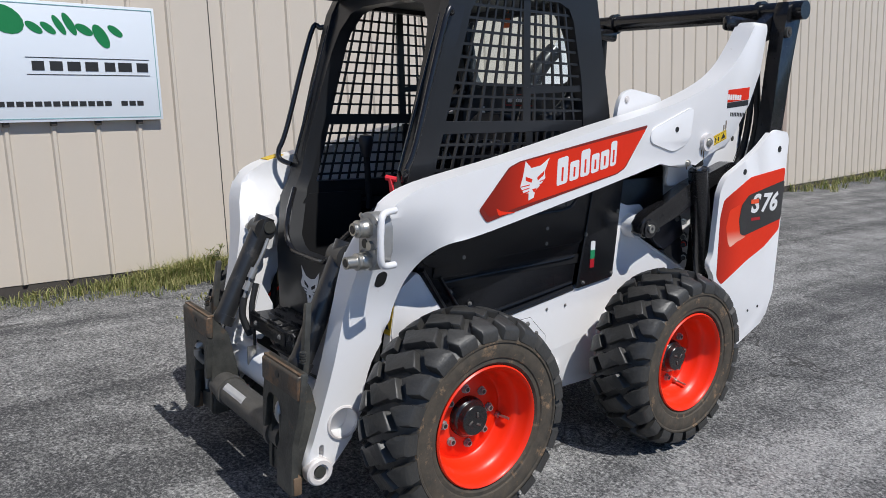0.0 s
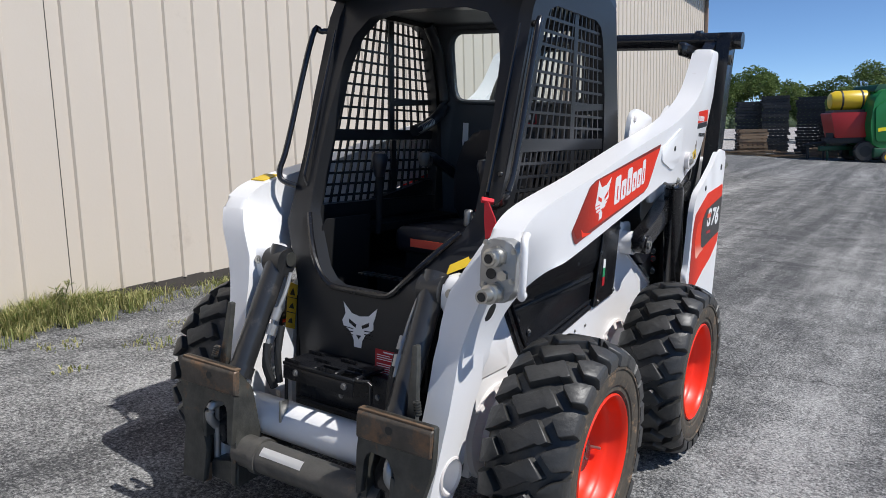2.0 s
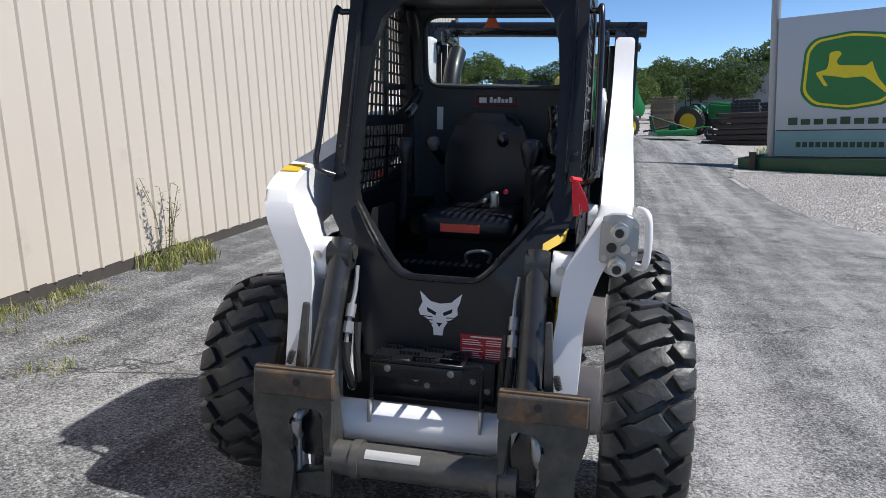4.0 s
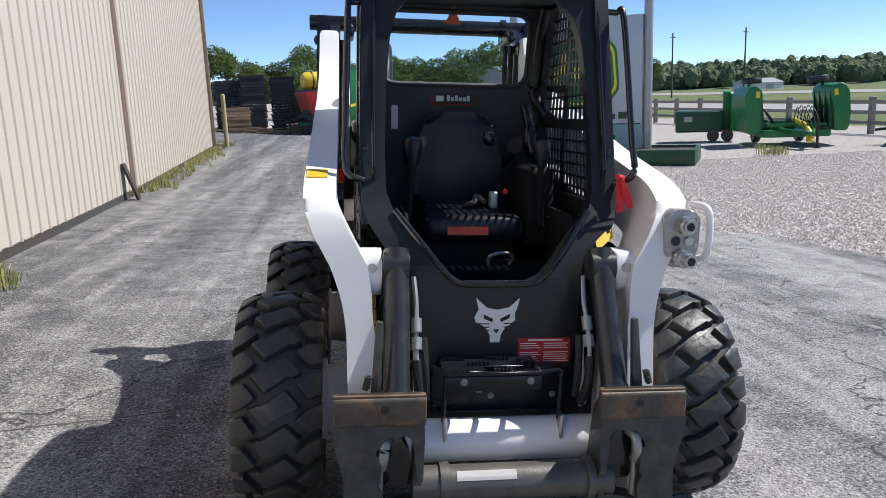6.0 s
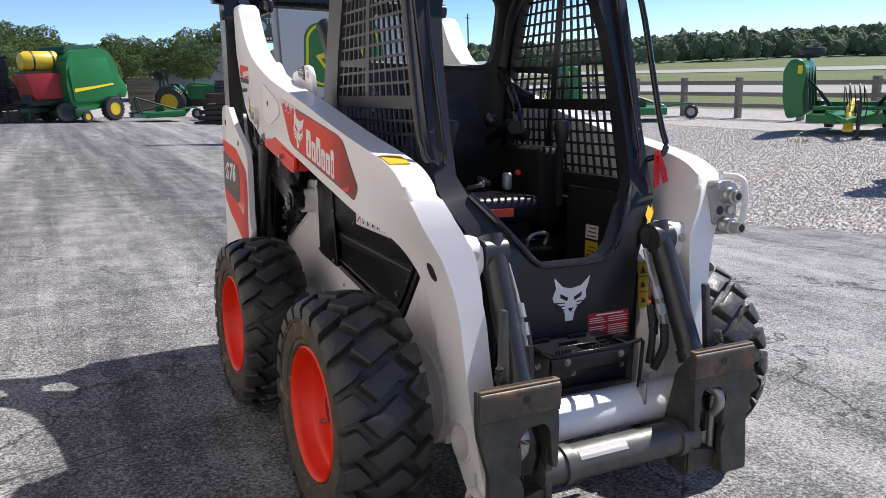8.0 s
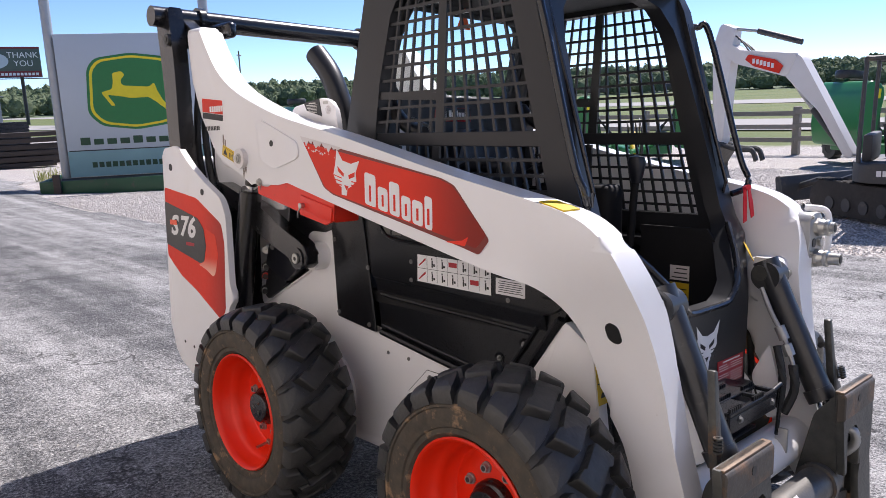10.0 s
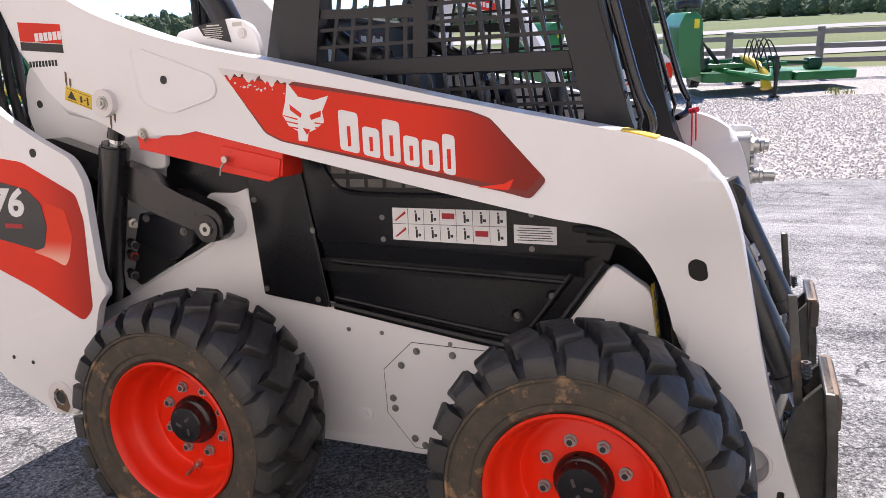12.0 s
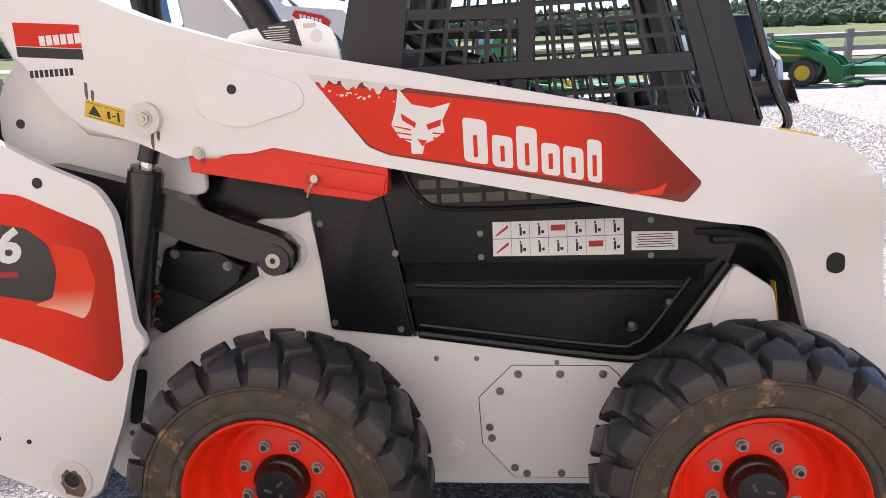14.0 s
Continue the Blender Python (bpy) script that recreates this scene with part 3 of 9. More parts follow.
def tread_block(pts, seed):
    """One worn block of the tread, with rounded corners and steep sides."""
    rnd = random.Random(seed)
    bm = bmesh.new()
    pts = fillet([(x + (0 if abs(x) > 0.14 else rnd.uniform(-0.003, 0.003)), v + rnd.uniform(-0.003, 0.003)) for x, v in pts], 0.0065, 2)
    cx, cv = sum(p[0] for p in pts) / len(pts), sum(p[1] for p in pts) / len(pts)
    dip = rnd.uniform(0.0, 0.003)
    rings = []
    for drop, k in ((0.034, 1.10), (0.010, 1.0), (0.004, 0.985), (0.0008, 0.945), (0.0, 0.86)):
        ring = []
        for x, v in pts:
            xx, vv = cx + (x - cx) * k, cv + (v - cv) * k
            rr = crown(xx, TYRE_R) - drop - dip
            if abs(x) > 0.135:
                xx = math.copysign(0.1475 - 0.9 * max(0.0, 0.012 - drop), x) if drop < 0.03 else math.copysign(0.144, x)
                rr = crown(0.140, TYRE_R) - (0.045 if drop > 0.03 else drop * 1.3)
            an = -vv / TYRE_R
            ring.append(bm.verts.new((xx, rr * math.cos(an), rr * math.sin(an))))
        rings.append(ring)
    m = len(pts)
    for lo, hi in zip(rings, rings[1:]):
        for k in range(m):
            bm.faces.new((lo[k], lo[(k + 1) % m], hi[(k + 1) % m], hi[k]))
    mid = bm.verts.new((cx, (crown(cx, TYRE_R) - dip) * math.cos(-cv / TYRE_R), (crown(cx, TYRE_R) - dip) * math.sin(-cv / TYRE_R)))
    for k in range(m):
        bm.faces.new((rings[-1][k], rings[-1][(k + 1) % m], mid))
    return bm


TREAD = []                                # four worn shapes of each block, shared by all wheels


def add_tread(wheel):
    for j, pts in enumerate(TREAD_ROW):
        for i in range(TREAD_N):
            if len(TREAD) <= j * 4 + i % 4:
                block = part("tread_block", tread_block(pts, 10 * j + i), M_RUBBER, wheel, smooth=38)
                TREAD.append(block.data)
            else:
                block = new("tread_block", TREAD[j * 4 + i % 4])
                block.parent = wheel
            block.rotation_euler = (i * 2 * math.pi / TREAD_N, 0, 0)


def make_wheel(side, y):
    """One wheel: dished steel rim, tyre, hub cap and lug nuts."""
    bm = bmesh.new()
    o = side
    # outboard face profile of the rim, from the flange into the dish
    prof = [(0.212, 0.112), (0.219, 0.120), (0.221, 0.127), (0.216, 0.132), (0.209, 0.127), (0.204, 0.108), (0.197, 0.075), (0.190, 0.066), (0.184, 0.060), (0.178, 0.040), (0.168, 0.004), (0.162, -0.001),
            (0.150, 0.000), (0.143, 0.006), (0.080, 0.007), (0.03, 0.007)]
    lathe(bm, [(r, o * h) for r, h in prof], "x", 64, caps=False)
    lathe(bm, [(0.212, o * 0.112), (0.202, o * 0.09), (0.186, 0), (0.202, -o * 0.09), (0.219, -o * 0.125), (0.05, -o * 0.12)], "x", 48, caps=False)
    wheel = part("wheel", bm, M_RIM, loader, "orange-red dished steel wheel rim")
    wheel.location = (side * 0.718, y, HUB_Z)
    part("rim_back", lathe(bmesh.new(), [(0.206, -o * 0.100), (0.204, -o * 0.131), (0.10, -o * 0.131), (0.02, -o * 0.126)], "x", 36, caps=False), M_STEEL, wheel, "dark inner disc")
    part("tyre", tyre_mesh(side), [M_RUBBER, M_SIDEWALL], wheel, "black block-tread tyre with a muddy brown sidewall", smooth=35)
    add_tread(wheel)
    bm = bmesh.new()
    lathe(bm, [(0.074, o * 0.004), (0.073, o * 0.026), (0.069, o * 0.033), (0.064, o * 0.036), (0.060, o * 0.040), (0.058, o * 0.056), (0.053, o * 0.061), (0.001, o * 0.062)], "x", 36)
    hub = part("hub_cap", bm, M_GLOSSBLACK, wheel, "black round hub cap")
    for k in range(3):
        a = radians(30 + 120 * k)
        bm = bmesh.new()
        box(bm, -0.003, 0.003, -0.010, 0.010, -0.0035, 0.0035, 0.001, 1)
        clip = part("hub_clip", bm, M_TUBE, hub)
        clip.matrix_basis = Matrix.Translation((o * 0.062, 0.022 * math.cos(a), 0.022 * math.sin(a))) @ Matrix.Rotation(a + 0.4, 4, "X")
    for k in range(8):
        a = radians(10 + 45 * k)
        p = Vector((o * 0.006, 0.104 * math.cos(a), 0.104 * math.sin(a)))
        bm = bmesh.new()
        rod(bm, p, p + Vector((o * 0.006, 0, 0)), 0.0165, 14)
        rod(bm, p, p + Vector((o * 0.018, 0, 0)), 0.0125, 6)
        nb = part("lug_nut", bm, M_COUPLER, wheel, smooth=30)
        # flat black disc painted on as the nut's shaded hollow
        part("stud_end", rod(bmesh.new(), p + Vector((o * 0.016, 0, 0)), p + Vector((o * 0.0186, 0, 0)), 0.0075, 10), M_INK, nb)
    bm = bmesh.new()
    rod(bm, (o * 0.004, 0.095, -0.123), (o * 0.058, 0.102, -0.130), 0.0055, 10)
    rod(bm, (o * 0.000, 0.094, -0.122), (o * 0.012, 0.096, -0.124), 0.012, 10)
    part("valve", bm, M_ZINC, wheel)
    return wheel


for sx in (-1, 1):
    for yy in (-AXLE, AXLE):
        wh = make_wheel(sx, yy)
        wh.rotation_euler = (radians(17 if yy < 0 else -31) + (0.4 if sx > 0 else 0.0), 0, 0)

# chassis -----------------------------------------------------------------
bm = bmesh.new()
low = [(-0.72, 0.30), (-0.66, 0.235), (1.20, 0.235), (1.26, 0.30), (1.24, 0.60), (1.074, 0.673), (0.69, 0.868), (0.712, 0.95), (0.706, 1.010), (0.690, 1.037), (0.585, 1.037), (0.53, 1.060),
       (0.50, 0.72), (-0.27, 0.602), (-0.37, 0.597), (-0.425, 0.622), (-0.595, 0.865), (-0.70, 0.80), (-0.73, 0.55)]
prism(bm, fillet(low, 0.02, 3), "x", -0.44, -0.40, 0.006, 2)
prism(bm, fillet(low, 0.02, 3), "x", 0.40, 0.44, 0.006, 2)
box(bm, -0.41, 0.41, -0.70, 1.05, 0.25, 0.45)
part("chassis", bm, M_WHITE, loader, "white painted steel chassis sides")
# rear uprights behind the lift cylinders
for sx in (-1, 1):
    bm = bmesh.new()
    up = [(0.66, 1.24), (0.705, 1.42), (0.695, 1.533), (0.478, 1.562), (0.414, 1.534), (0.396, 1.468), (0.39, 1.24)]
    prism(bm, fillet(up, 0.022, 3), "x", sx * 0.482, sx * 0.503, 0.004, 1)
    up = part("upright", bm, M_WHITE, loader)
    part("upright_bolt", nut(bmesh.new(), (sx * 0.503, 0.452, 1.515), (sx, 0, 0), 0.012, 0.006), M_WHITE_WORN, up)
    bm = bmesh.new()
    prism(bm, fillet([(0.80, 1.12), (0.80, 1.46), (1.0, 1.60), (1.22, 1.60), (1.37, 1.42), (1.38, 1.28), (1.33, 1.16), (1.10, 1.12)], 0.03, 3), "x", sx * 0.470, sx * 0.490, 0.004, 1)
    tower = part("rear_tower", bm, M_WHITE, loader, "white rear tower plate behind the lift arm")
    part("tower_hole", rod(bmesh.new(), (sx * 0.489, 1.316, 1.339), (sx * 0.4915, 1.316, 1.339), 0.013, 18), M_STEEL, tower)
    bm = bmesh.new()
    box(bm, sx * 0.30, sx * 0.425, 0.52, 1.06, 0.66, 1.16, 0.01)
    part("engine_shroud", bm, M_BLACK, loader)
    bm = bmesh.new()
    prism(bm, fillet([(0.955, 0.972), (0.80, 0.955), (0.728, 0.912), (0.752, 0.868), (0.84, 0.812), (0.99, 0.872)], 0.012, 3), "x", sx * 0.430, sx * 0.478, 0.006, 2)
    vb = part("valve_box", bm, M_SEAT, loader, "navy black hydraulic valve cover")
    part("valve_base", prism(bmesh.new(), fillet([(0.988, 0.868), (0.84, 0.806), (1.0, 0.715), (1.03, 0.74)], 0.01, 2), "x", sx * 0.430, sx * 0.466, 0.004, 1), M_CAB, loader)
    dots("valve_bolt", [(sx * 0.478, 0.925, 0.955), (sx * 0.478, 0.775, 0.915)], (sx, 0, 0), 0.010, 0.008, M_BOLT, vb)
    bm = bmesh.new()
    sweep(bm, [(sx * 0.442, 1.070, 0.681), (sx * 0.442, 0.690, 0.873)], 0.006, 8)
    part("chassis_flange", bm, M_WHITE, loader)
# unseen block, added to shut out sun towards the far rear tyre
part("engine_block", box(bmesh.new(), -0.29, 0.29, 0.46, 1.05, 0.46, 1.22, 0.02), M_BLACK, loader)
for sx in (-1, 1):
    part("side_plate", prism(bmesh.new(), fillet([(0.84, 1.26), (1.02, 1.26), (1.10, 1.0), (1.10, 0.68), (1.02, 0.69), (0.95, 0.97), (0.87, 1.05)], 0.02), "x", sx * 0.4265, sx * 0.434, 0.002, 1), M_WHITE, loader)
    for yb, zb, mm in ((1.000, 0.935, M_ZINC), (1.012, 0.862, M_HOSE), (1.020, 0.822, M_HOSE), (1.030, 0.755, M_HOSE)):
        fitting = part("hose_fitting", rod(rod(bmesh.new(), (sx * 0.435, yb + 0.04, zb + 0.002), (sx * 0.480, yb - 0.030, zb - 0.004), 0.011, 10), (sx * 0.455, yb + 0.012, zb), (sx * 0.472, yb - 0.010, zb), 0.017, 6), mm, loader)
        if mm is M_HOSE:
            part("hose_collar", rod(bmesh.new(), (sx * 0.462, yb - 0.004, zb - 0.002), (sx * 0.474, yb - 0.022, zb - 0.003), 0.0145, 12), M_RED if zb == 0.822 else M_ZINC, fitting)
# axle tubes
for yy in (-AXLE, AXLE):
    part("axle", rod(bmesh.new(), (-0.70, yy, HUB_Z), (0.70, yy, HUB_Z), 0.07, 20), M_BLACK, loader)
    for sx in (-1, 1):
        part("axle_housing", lathe(bmesh.new(), [(0.175, sx * 0.43), (0.175, sx * 0.452), (0.135, sx * 0.465), (0.120, sx * 0.56), (0.145, sx * 0.565), (0.145, sx * 0.585), (0.02, sx * 0.59)], "x", 32, (0, yy, HUB_Z)), M_WHITE_WORN, loader)
part("front_bulkhead", prism(bmesh.new(), fillet([(-0.388, 0.25), (0.388, 0.25), (0.388, 0.80), (0.28, 0.84), (-0.28, 0.84), (-0.388, 0.80)], 0.03, 3), "y", -0.715, -0.695, 0.004, 1), M_BLACK, loader)

# access plates and bolts on the chassis sides
for sx in (-1, 1):
    plate = [(0.092, 0.50), (-0.005, 0.595), (-0.27, 0.59), (-0.30, 0.56), (-0.30, 0.255), (0.0, 0.255), (0.088, 0.36)]
    rim = [(-0.1 + (a + 0.1) * 1.011, 0.42 + (b - 0.42) * 1.011) for a, b in plate]
    part("plate_gap", prism(bmesh.new(), rim, "x", sx * 0.4402, sx * 0.4410), M_INK, loader)
    part("access_plate", prism(bmesh.new(), plate, "x", sx * 0.4405, sx * 0.4425, 0.0008, 1), M_WHITE, loader)
    pts = [(-0.021, 0.57), (-0.137, 0.568), (0.032, 0.52), (0.066, 0.41), (0.061, 0.377), (-0.001, 0.285), (-0.035, 0.267), (-0.133, 0.268), (-0.255, 0.567)]
    dots("plate_bolt", [(sx * 0.4425, a, b) for a, b in pts], (sx, 0, 0), 0.0085, 0.007, M_BOLT, loader)
    dots("body_bolt", [(sx * 0.4405, a, b) for a, b in ((0.207, 0.619), (0.093, 0.617), (-0.13, 0.602))], (sx, 0, 0), 0.0055, 0.004, M_BOLT, loader)
    bm = bmesh.new()
    rod(bm, (sx * 0.44, 0.166, 0.347), (sx * 0.449, 0.166, 0.347), 0.026, 24)
    rod(bm, (sx * 0.449, 0.166, 0.347), (sx * 0.456, 0.166, 0.347), 0.014, 12)
    part("drain_plug", bm, M_WHITE, loader)

# black side covers: a rear strip and a long front panel
for sx in (-1, 1):
    bm = bmesh.new()
    prism(bm, fillet([(0.535, 1.19), (0.50, 0.715), (0.268, 0.687), (0.335, 1.15), (0.36, 1.22)], 0.008, 2), "x", sx * 0.441, sx * 0.452, 0.003, 2)
    part("rear_side_cover", bm, M_BLACK, loader, "black pressed steel side cover")
    bm = bmesh.new()
    front = [(0.33, 1.14), (0.256, 0.679), (-0.275, 0.603), (-0.36, 0.601), (-0.42, 0.625), (-0.585, 0.86), (-0.62, 0.955), (-0.58, 1.01), (-0.30, 1.10), (0.20, 1.19), (0.30, 1.19)]
    prism(bm, fillet(front, 0.03, 3), "x", sx * 0.412, sx * 0.428, 0.004, 2)
    upper = [(0.33, 1.14), (0.290, 0.895), (-0.535, 0.872), (-0.585, 0.90), (-0.62, 0.955), (-0.58, 1.01), (-0.30, 1.10), (0.20, 1.19), (0.30, 1.19)]
    prism(bm, fillet(upper, 0.016, 3), "x", sx * 0.426, sx * 0.447, 0.005, 3)
    prism(bm, [(sx * 0.420, 0.898), (sx * 0.4455, 0.898), (sx * 0.430, 0.846), (sx * 0.420, 0.840)], "y", -0.525, 0.275, fn=lambda co: Vector((co.x, co.y, co.z + 0.028 * (co.y - 0.27))))
    cover = part("side_cover", bm, M_BLACK, loader, "glossy black moulded side cover")
    # raised beads along the cover's edges
    bm = bmesh.new()
    sweep(bm, smooth_line([(sx * 0.429, 0.255, 0.832), (sx * 0.430, 0.15, 0.826), (sx * 0.430, -0.20, 0.816), (sx * 0.430, -0.47, 0.806)]), 0.007, 8)
    sweep(bm, smooth_line([(sx * 0.430, 0.25, 0.715), (sx * 0.430, -0.26, 0.645), (sx * 0.430, -0.34, 0.650), (sx * 0.430, -0.385, 0.685), (sx * 0.430, -0.49, 0.83)]), 0.008, 8)
    sweep(bm, smooth_line([(sx * 0.434, 0.25, 0.690), (sx * 0.436, -0.27, 0.614), (sx * 0.436, -0.37, 0.616), (sx * 0.436, -0.425, 0.645), (sx * 0.440, -0.585, 0.87)]), 0.013, 8)
    sweep(bm, [(sx * 0.45, 0.262, 0.69), (sx * 0.45, 0.335, 1.14)], 0.004, 8)
    part("bead", bm, M_BLACK, cover)
    dots("cover_bolt", [(sx * 0.4535, a, b) for a, b in ((0.488, 0.735), (0.30, 0.712), (0.505, 1.02), (0.30, 0.93))], (sx, 0, 0), 0.007, 0.006, M_BOLT, cover)
    for a, b in ((-0.334, 0.703), (-0.435, 0.765)):
        part("bolt_seat", lathe(bmesh.new(), [(0.020, sx * 0.427), (0.018, sx * 0.432), (0.013, sx * 0.429), (0.001, sx * 0.429)], "x", 20, (0, a, b)), M_BLACK, cover)
    dots("cover_bolt", [(sx * 0.429, a, b) for a, b in ((-0.334, 0.703), (-0.435, 0.765))], (sx, 0, 0), 0.007, 0.007, M_BOLT, cover)
    dots("cover_bolt", [(sx * 0.447, a, b) for a, b in ((0.065, 0.975), (0.065, 0.91), (-0.385, 0.995), (-0.385, 0.90))], (sx, 0, 0), 0.0062, 0.004, M_BOLT, cover)
    # slotted vent, mostly behind the arm; its grey slots imitate light coming through
    bm = bmesh.new()
    for k in range(7):
        yv = 0.20 - 0.06 * k
        for z0 in (1.075, 1.115):
            box(bm, sx * 0.4462, sx * 0.4478, yv - 0.024, yv + 0.024, z0 - 0.012, z0 + 0.012)
    part("vent", bm, M_TUBE, cover)
    bm = bmesh.new()
    sweep(bm, smooth_line([(sx * 0.447, 0.27, 1.17), (sx * 0.447, 0.22, 1.08), (sx * 0.447, 0.12, 1.045), (sx * 0.447, -0.30, 1.045)]), 0.007, 8)
    part("vent_rim", bm, M_BLACK, cover)
    # white front corner of the body and the black guard behind the leg
    bm = bmesh.new()
    prism(bm, fillet([(-0.60, 0.87), (-0.70, 0.80), (-0.72, 0.62), (-0.50, 0.62)], 0.02), "x", sx * 0.41, sx * 0.445, 0.005)
    part("front_gusset", bm, M_WHITE, loader)
    bm = bmesh.new()
    sweep(bm, smooth_line([(sx * 0.46, -0.54, 0.94), (sx * 0.475, -0.66, 0.93), (sx * 0.44, -0.745, 0.82), (sx * 0.43, -0.765, 0.68), (sx * 0.43, -0.775, 0.55)]), 0.013, 10)
    sweep(bm, smooth_line([(sx * 0.45, -0.50, 0.96), (sx * 0.48, -0.62, 0.95), (sx * 0.45, -0.755, 0.85), (sx * 0.44, -0.785, 0.65)]), 0.009, 8)
    part("hose", bm, M_HOSE, loader, "black hydraulic hoses")

# tail ---------------------------------------------------------------------
tail = [(1.553, 1.375), (1.395, 1.393), (1.28, 1.305), (1.15, 1.232), (1.02, 1.172), (0.980, 1.10), (0.970, 0.80), (0.935, 0.754), (0.986, 0.707), (1.045, 0.526), (1.15, 0.302), (1.25, 0.30),
        (1.50, 0.40), (1.56, 0.55)]
for sx in (-1, 1):
    bm = bmesh.new()
    prism(bm, fillet(tail, 0.03, 4), "x", sx * 0.634, sx * 0.662, 0.010, 3)
    t = part("tail_side", bm, M_WHITE, loader, "white rear side cover with an orange-red decal")
    red = [(1.548, 1.20), (1.233, 1.162), (1.02, 1.062), (1.0, 0.98), (1.015, 0.69), (1.06, 0.645), (1.27, 0.745), (1.42, 0.80), (1.548, 0.88)]
    part("decal", prism(bmesh.new(), fillet(red, 0.02, 3), "x", sx * 0.6622, sx * 0.6632), M_DECALTAIL, t, "orange-red decal")
    grey = [(1.55, 1.135), (1.23, 1.075), (1.175, 1.03), (1.162, 0.955), (1.185, 0.885), (1.22, 0.875), (1.55, 0.935)]
    part("decal_badge", prism(bmesh.new(), fillet(grey, 0.012, 3), "x", sx * 0.6642, sx * 0.6650), M_DECALGREY, t, "charcoal badge with a white model number")
    swoosh = [(1.165, 1.034), (1.075, 1.010), (1.056, 0.925), (1.085, 0.850), (1.106, 0.826), (1.165, 0.850), (1.24, 0.868), (1.186, 0.884), (1.161, 0.955)]
    part("decal_flash", prism(bmesh.new(), fillet(swoosh, 0.012, 3), "x", sx * 0.6634, sx * 0.6640), M_DECALFLASH, t, "orange flash fading to pale at its foot")
    turn = Matrix(((0, 0, sx, sx * 0.6655), (sx * 1, 0, 0, 1.375), (0, 1, 0, 1.025), (0, 0, 0, 1)))
    if sx < 0:
        turn = Matrix(((0, 0, -1, -0.6655), (-1, 0, 0, 1.375), (0, 1, 0, 1.025), (0, 0, 0, 1)))
    text_part("model_number", "76", 0.125, M_DECALWHITE, t, turn @ Matrix.Translation((0.045, 0, 0)), stretch=1.2, bold=0.004, shear=0.2)
    text_part("model_number", "S", 0.125, M_DECALWHITE, t, turn @ Matrix.Translation((-0.085, 0, 0)), stretch=1.2, bold=0.004, shear=0.2)
    part("number_stripe", box(bmesh.new(), sx * 0.6668, sx * 0.6674, 1.375 - sx * 0.125, 1.375 - sx * 0.055, 1.030, 1.052), M_DECALORANGE, t)
    part("caption_bar", box(bmesh.new(), sx * 0.665, sx * 0.6656, 1.27, 1.35, 0.945, 0.960), M_LABELRED, t)
    for a, b, r in ((1.471, 1.293, 0.016), (1.175, 1.190, 0.014), (1.02, 0.50, 0.008), (1.33, 0.475, 0.007), (1.42, 0.485, 0.007)):
        part("tail_hole", rod(bmesh.new(), (sx * 0.661, a, b), (sx * 0.6635, a, b), r, 20), M_INK, t)
    bm = bmesh.new()
    lathe(bm, [(0.060, sx * 0.660), (0.058, sx * 0.6655), (0.050, sx * 0.667), (0.024, sx * 0.667), (0.023, sx * 0.650)], "x", 32, (0, 1.22, 0.36), caps=False)
    td = part("tie_down", bm, M_WHITE_WORN, t, "white tie-down boss with a rusty hole")
    part("tie_down_hole", rod(bmesh.new(), (sx * 0.660, 1.22, 0.36), (sx * 0.6635, 1.22, 0.36), 0.0235, 20), M_INK, td)
bm = bmesh.new()
box(bm, -0.425, 0.425, 1.06, 1.54, 0.36, 1.34, 0.03)
box(bm, -0.60, 0.60, 1.29, 1.54, 0.36, 1.12, 0.03)
part("engine_housing", bm, M_BLACK, loader)
bm = bmesh.new()
box(bm, -0.60, 0.60, 1.545, 1.62, 0.45, 1.34, 0.03, 3)
part("tailgate", bm, M_WHITE, loader)
# hood drawn forward towards the cab, to block sun through the gap
bm = bmesh.new()
box(bm, -0.46, 0.46, 0.42, 1.45, 1.28, 1.40, 0.03, 3)
part("hood", bm, M_BLACK, loader)

# lift arms ----------------------------------------------------------------
ARM_TOP = smooth_line([(1.185, 1.872), (1.11, 1.765), (1.02, 1.670), (0.90, 1.600), (0.74, 1.540), (0.58, 1.492), (0.366, 1.446), (0.151, 1.400), (-0.294, 1.297), (-0.597, 1.236), (-0.72, 1.208),
                       (-0.795, 1.179), (-0.857, 1.131), (-0.892, 1.06), (-0.912, 0.98), (-0.945, 0.80), (-0.985, 0.60), (-1.045, 0.38), (-1.088, 0.245)], 3)
ARM_END = [(-1.088 + 0.0, 0.215), (-1.075, 0.185), (-1.045, 0.170), (-1.012, 0.180)]
ARM_LOW = smooth_line([(-0.985, 0.215), (-0.925, 0.285), (-0.874, 0.36), (-0.866, 0.46), (-0.835, 0.575), (-0.775, 0.68), (-0.742, 0.80), (-0.708, 0.895), (-0.66, 0.963), (-0.60, 1.000), (-0.50, 1.018), (-0.357, 1.046), (-0.05, 1.112), (0.249, 1.178),
                       (0.55, 1.246)], 3)
ARM_REAR = [(0.614, 1.258), (0.70, 1.222), (0.735, 1.222), (0.80, 1.252), (0.904, 1.276), (1.045, 1.302), (1.11, 1.383), (1.215, 1.50), (1.285, 1.66), (1.312, 1.86), (1.30, 1.89), (1.20, 1.89)]
ARM = ARM_TOP + ARM_END + ARM_LOW + ARM_REAR


def arm_shift(y, z):
    """How far the front leg stands in from the boom."""
    return float(np.interp(z, (0.2, 0.6, 0.76, 0.85, 0.94, 1.04, 1.13), (0.155, 0.138, 0.134, 0.118, 0.088, 0.034, 0.0))) * smoothstep(-0.52, -0.76, y)


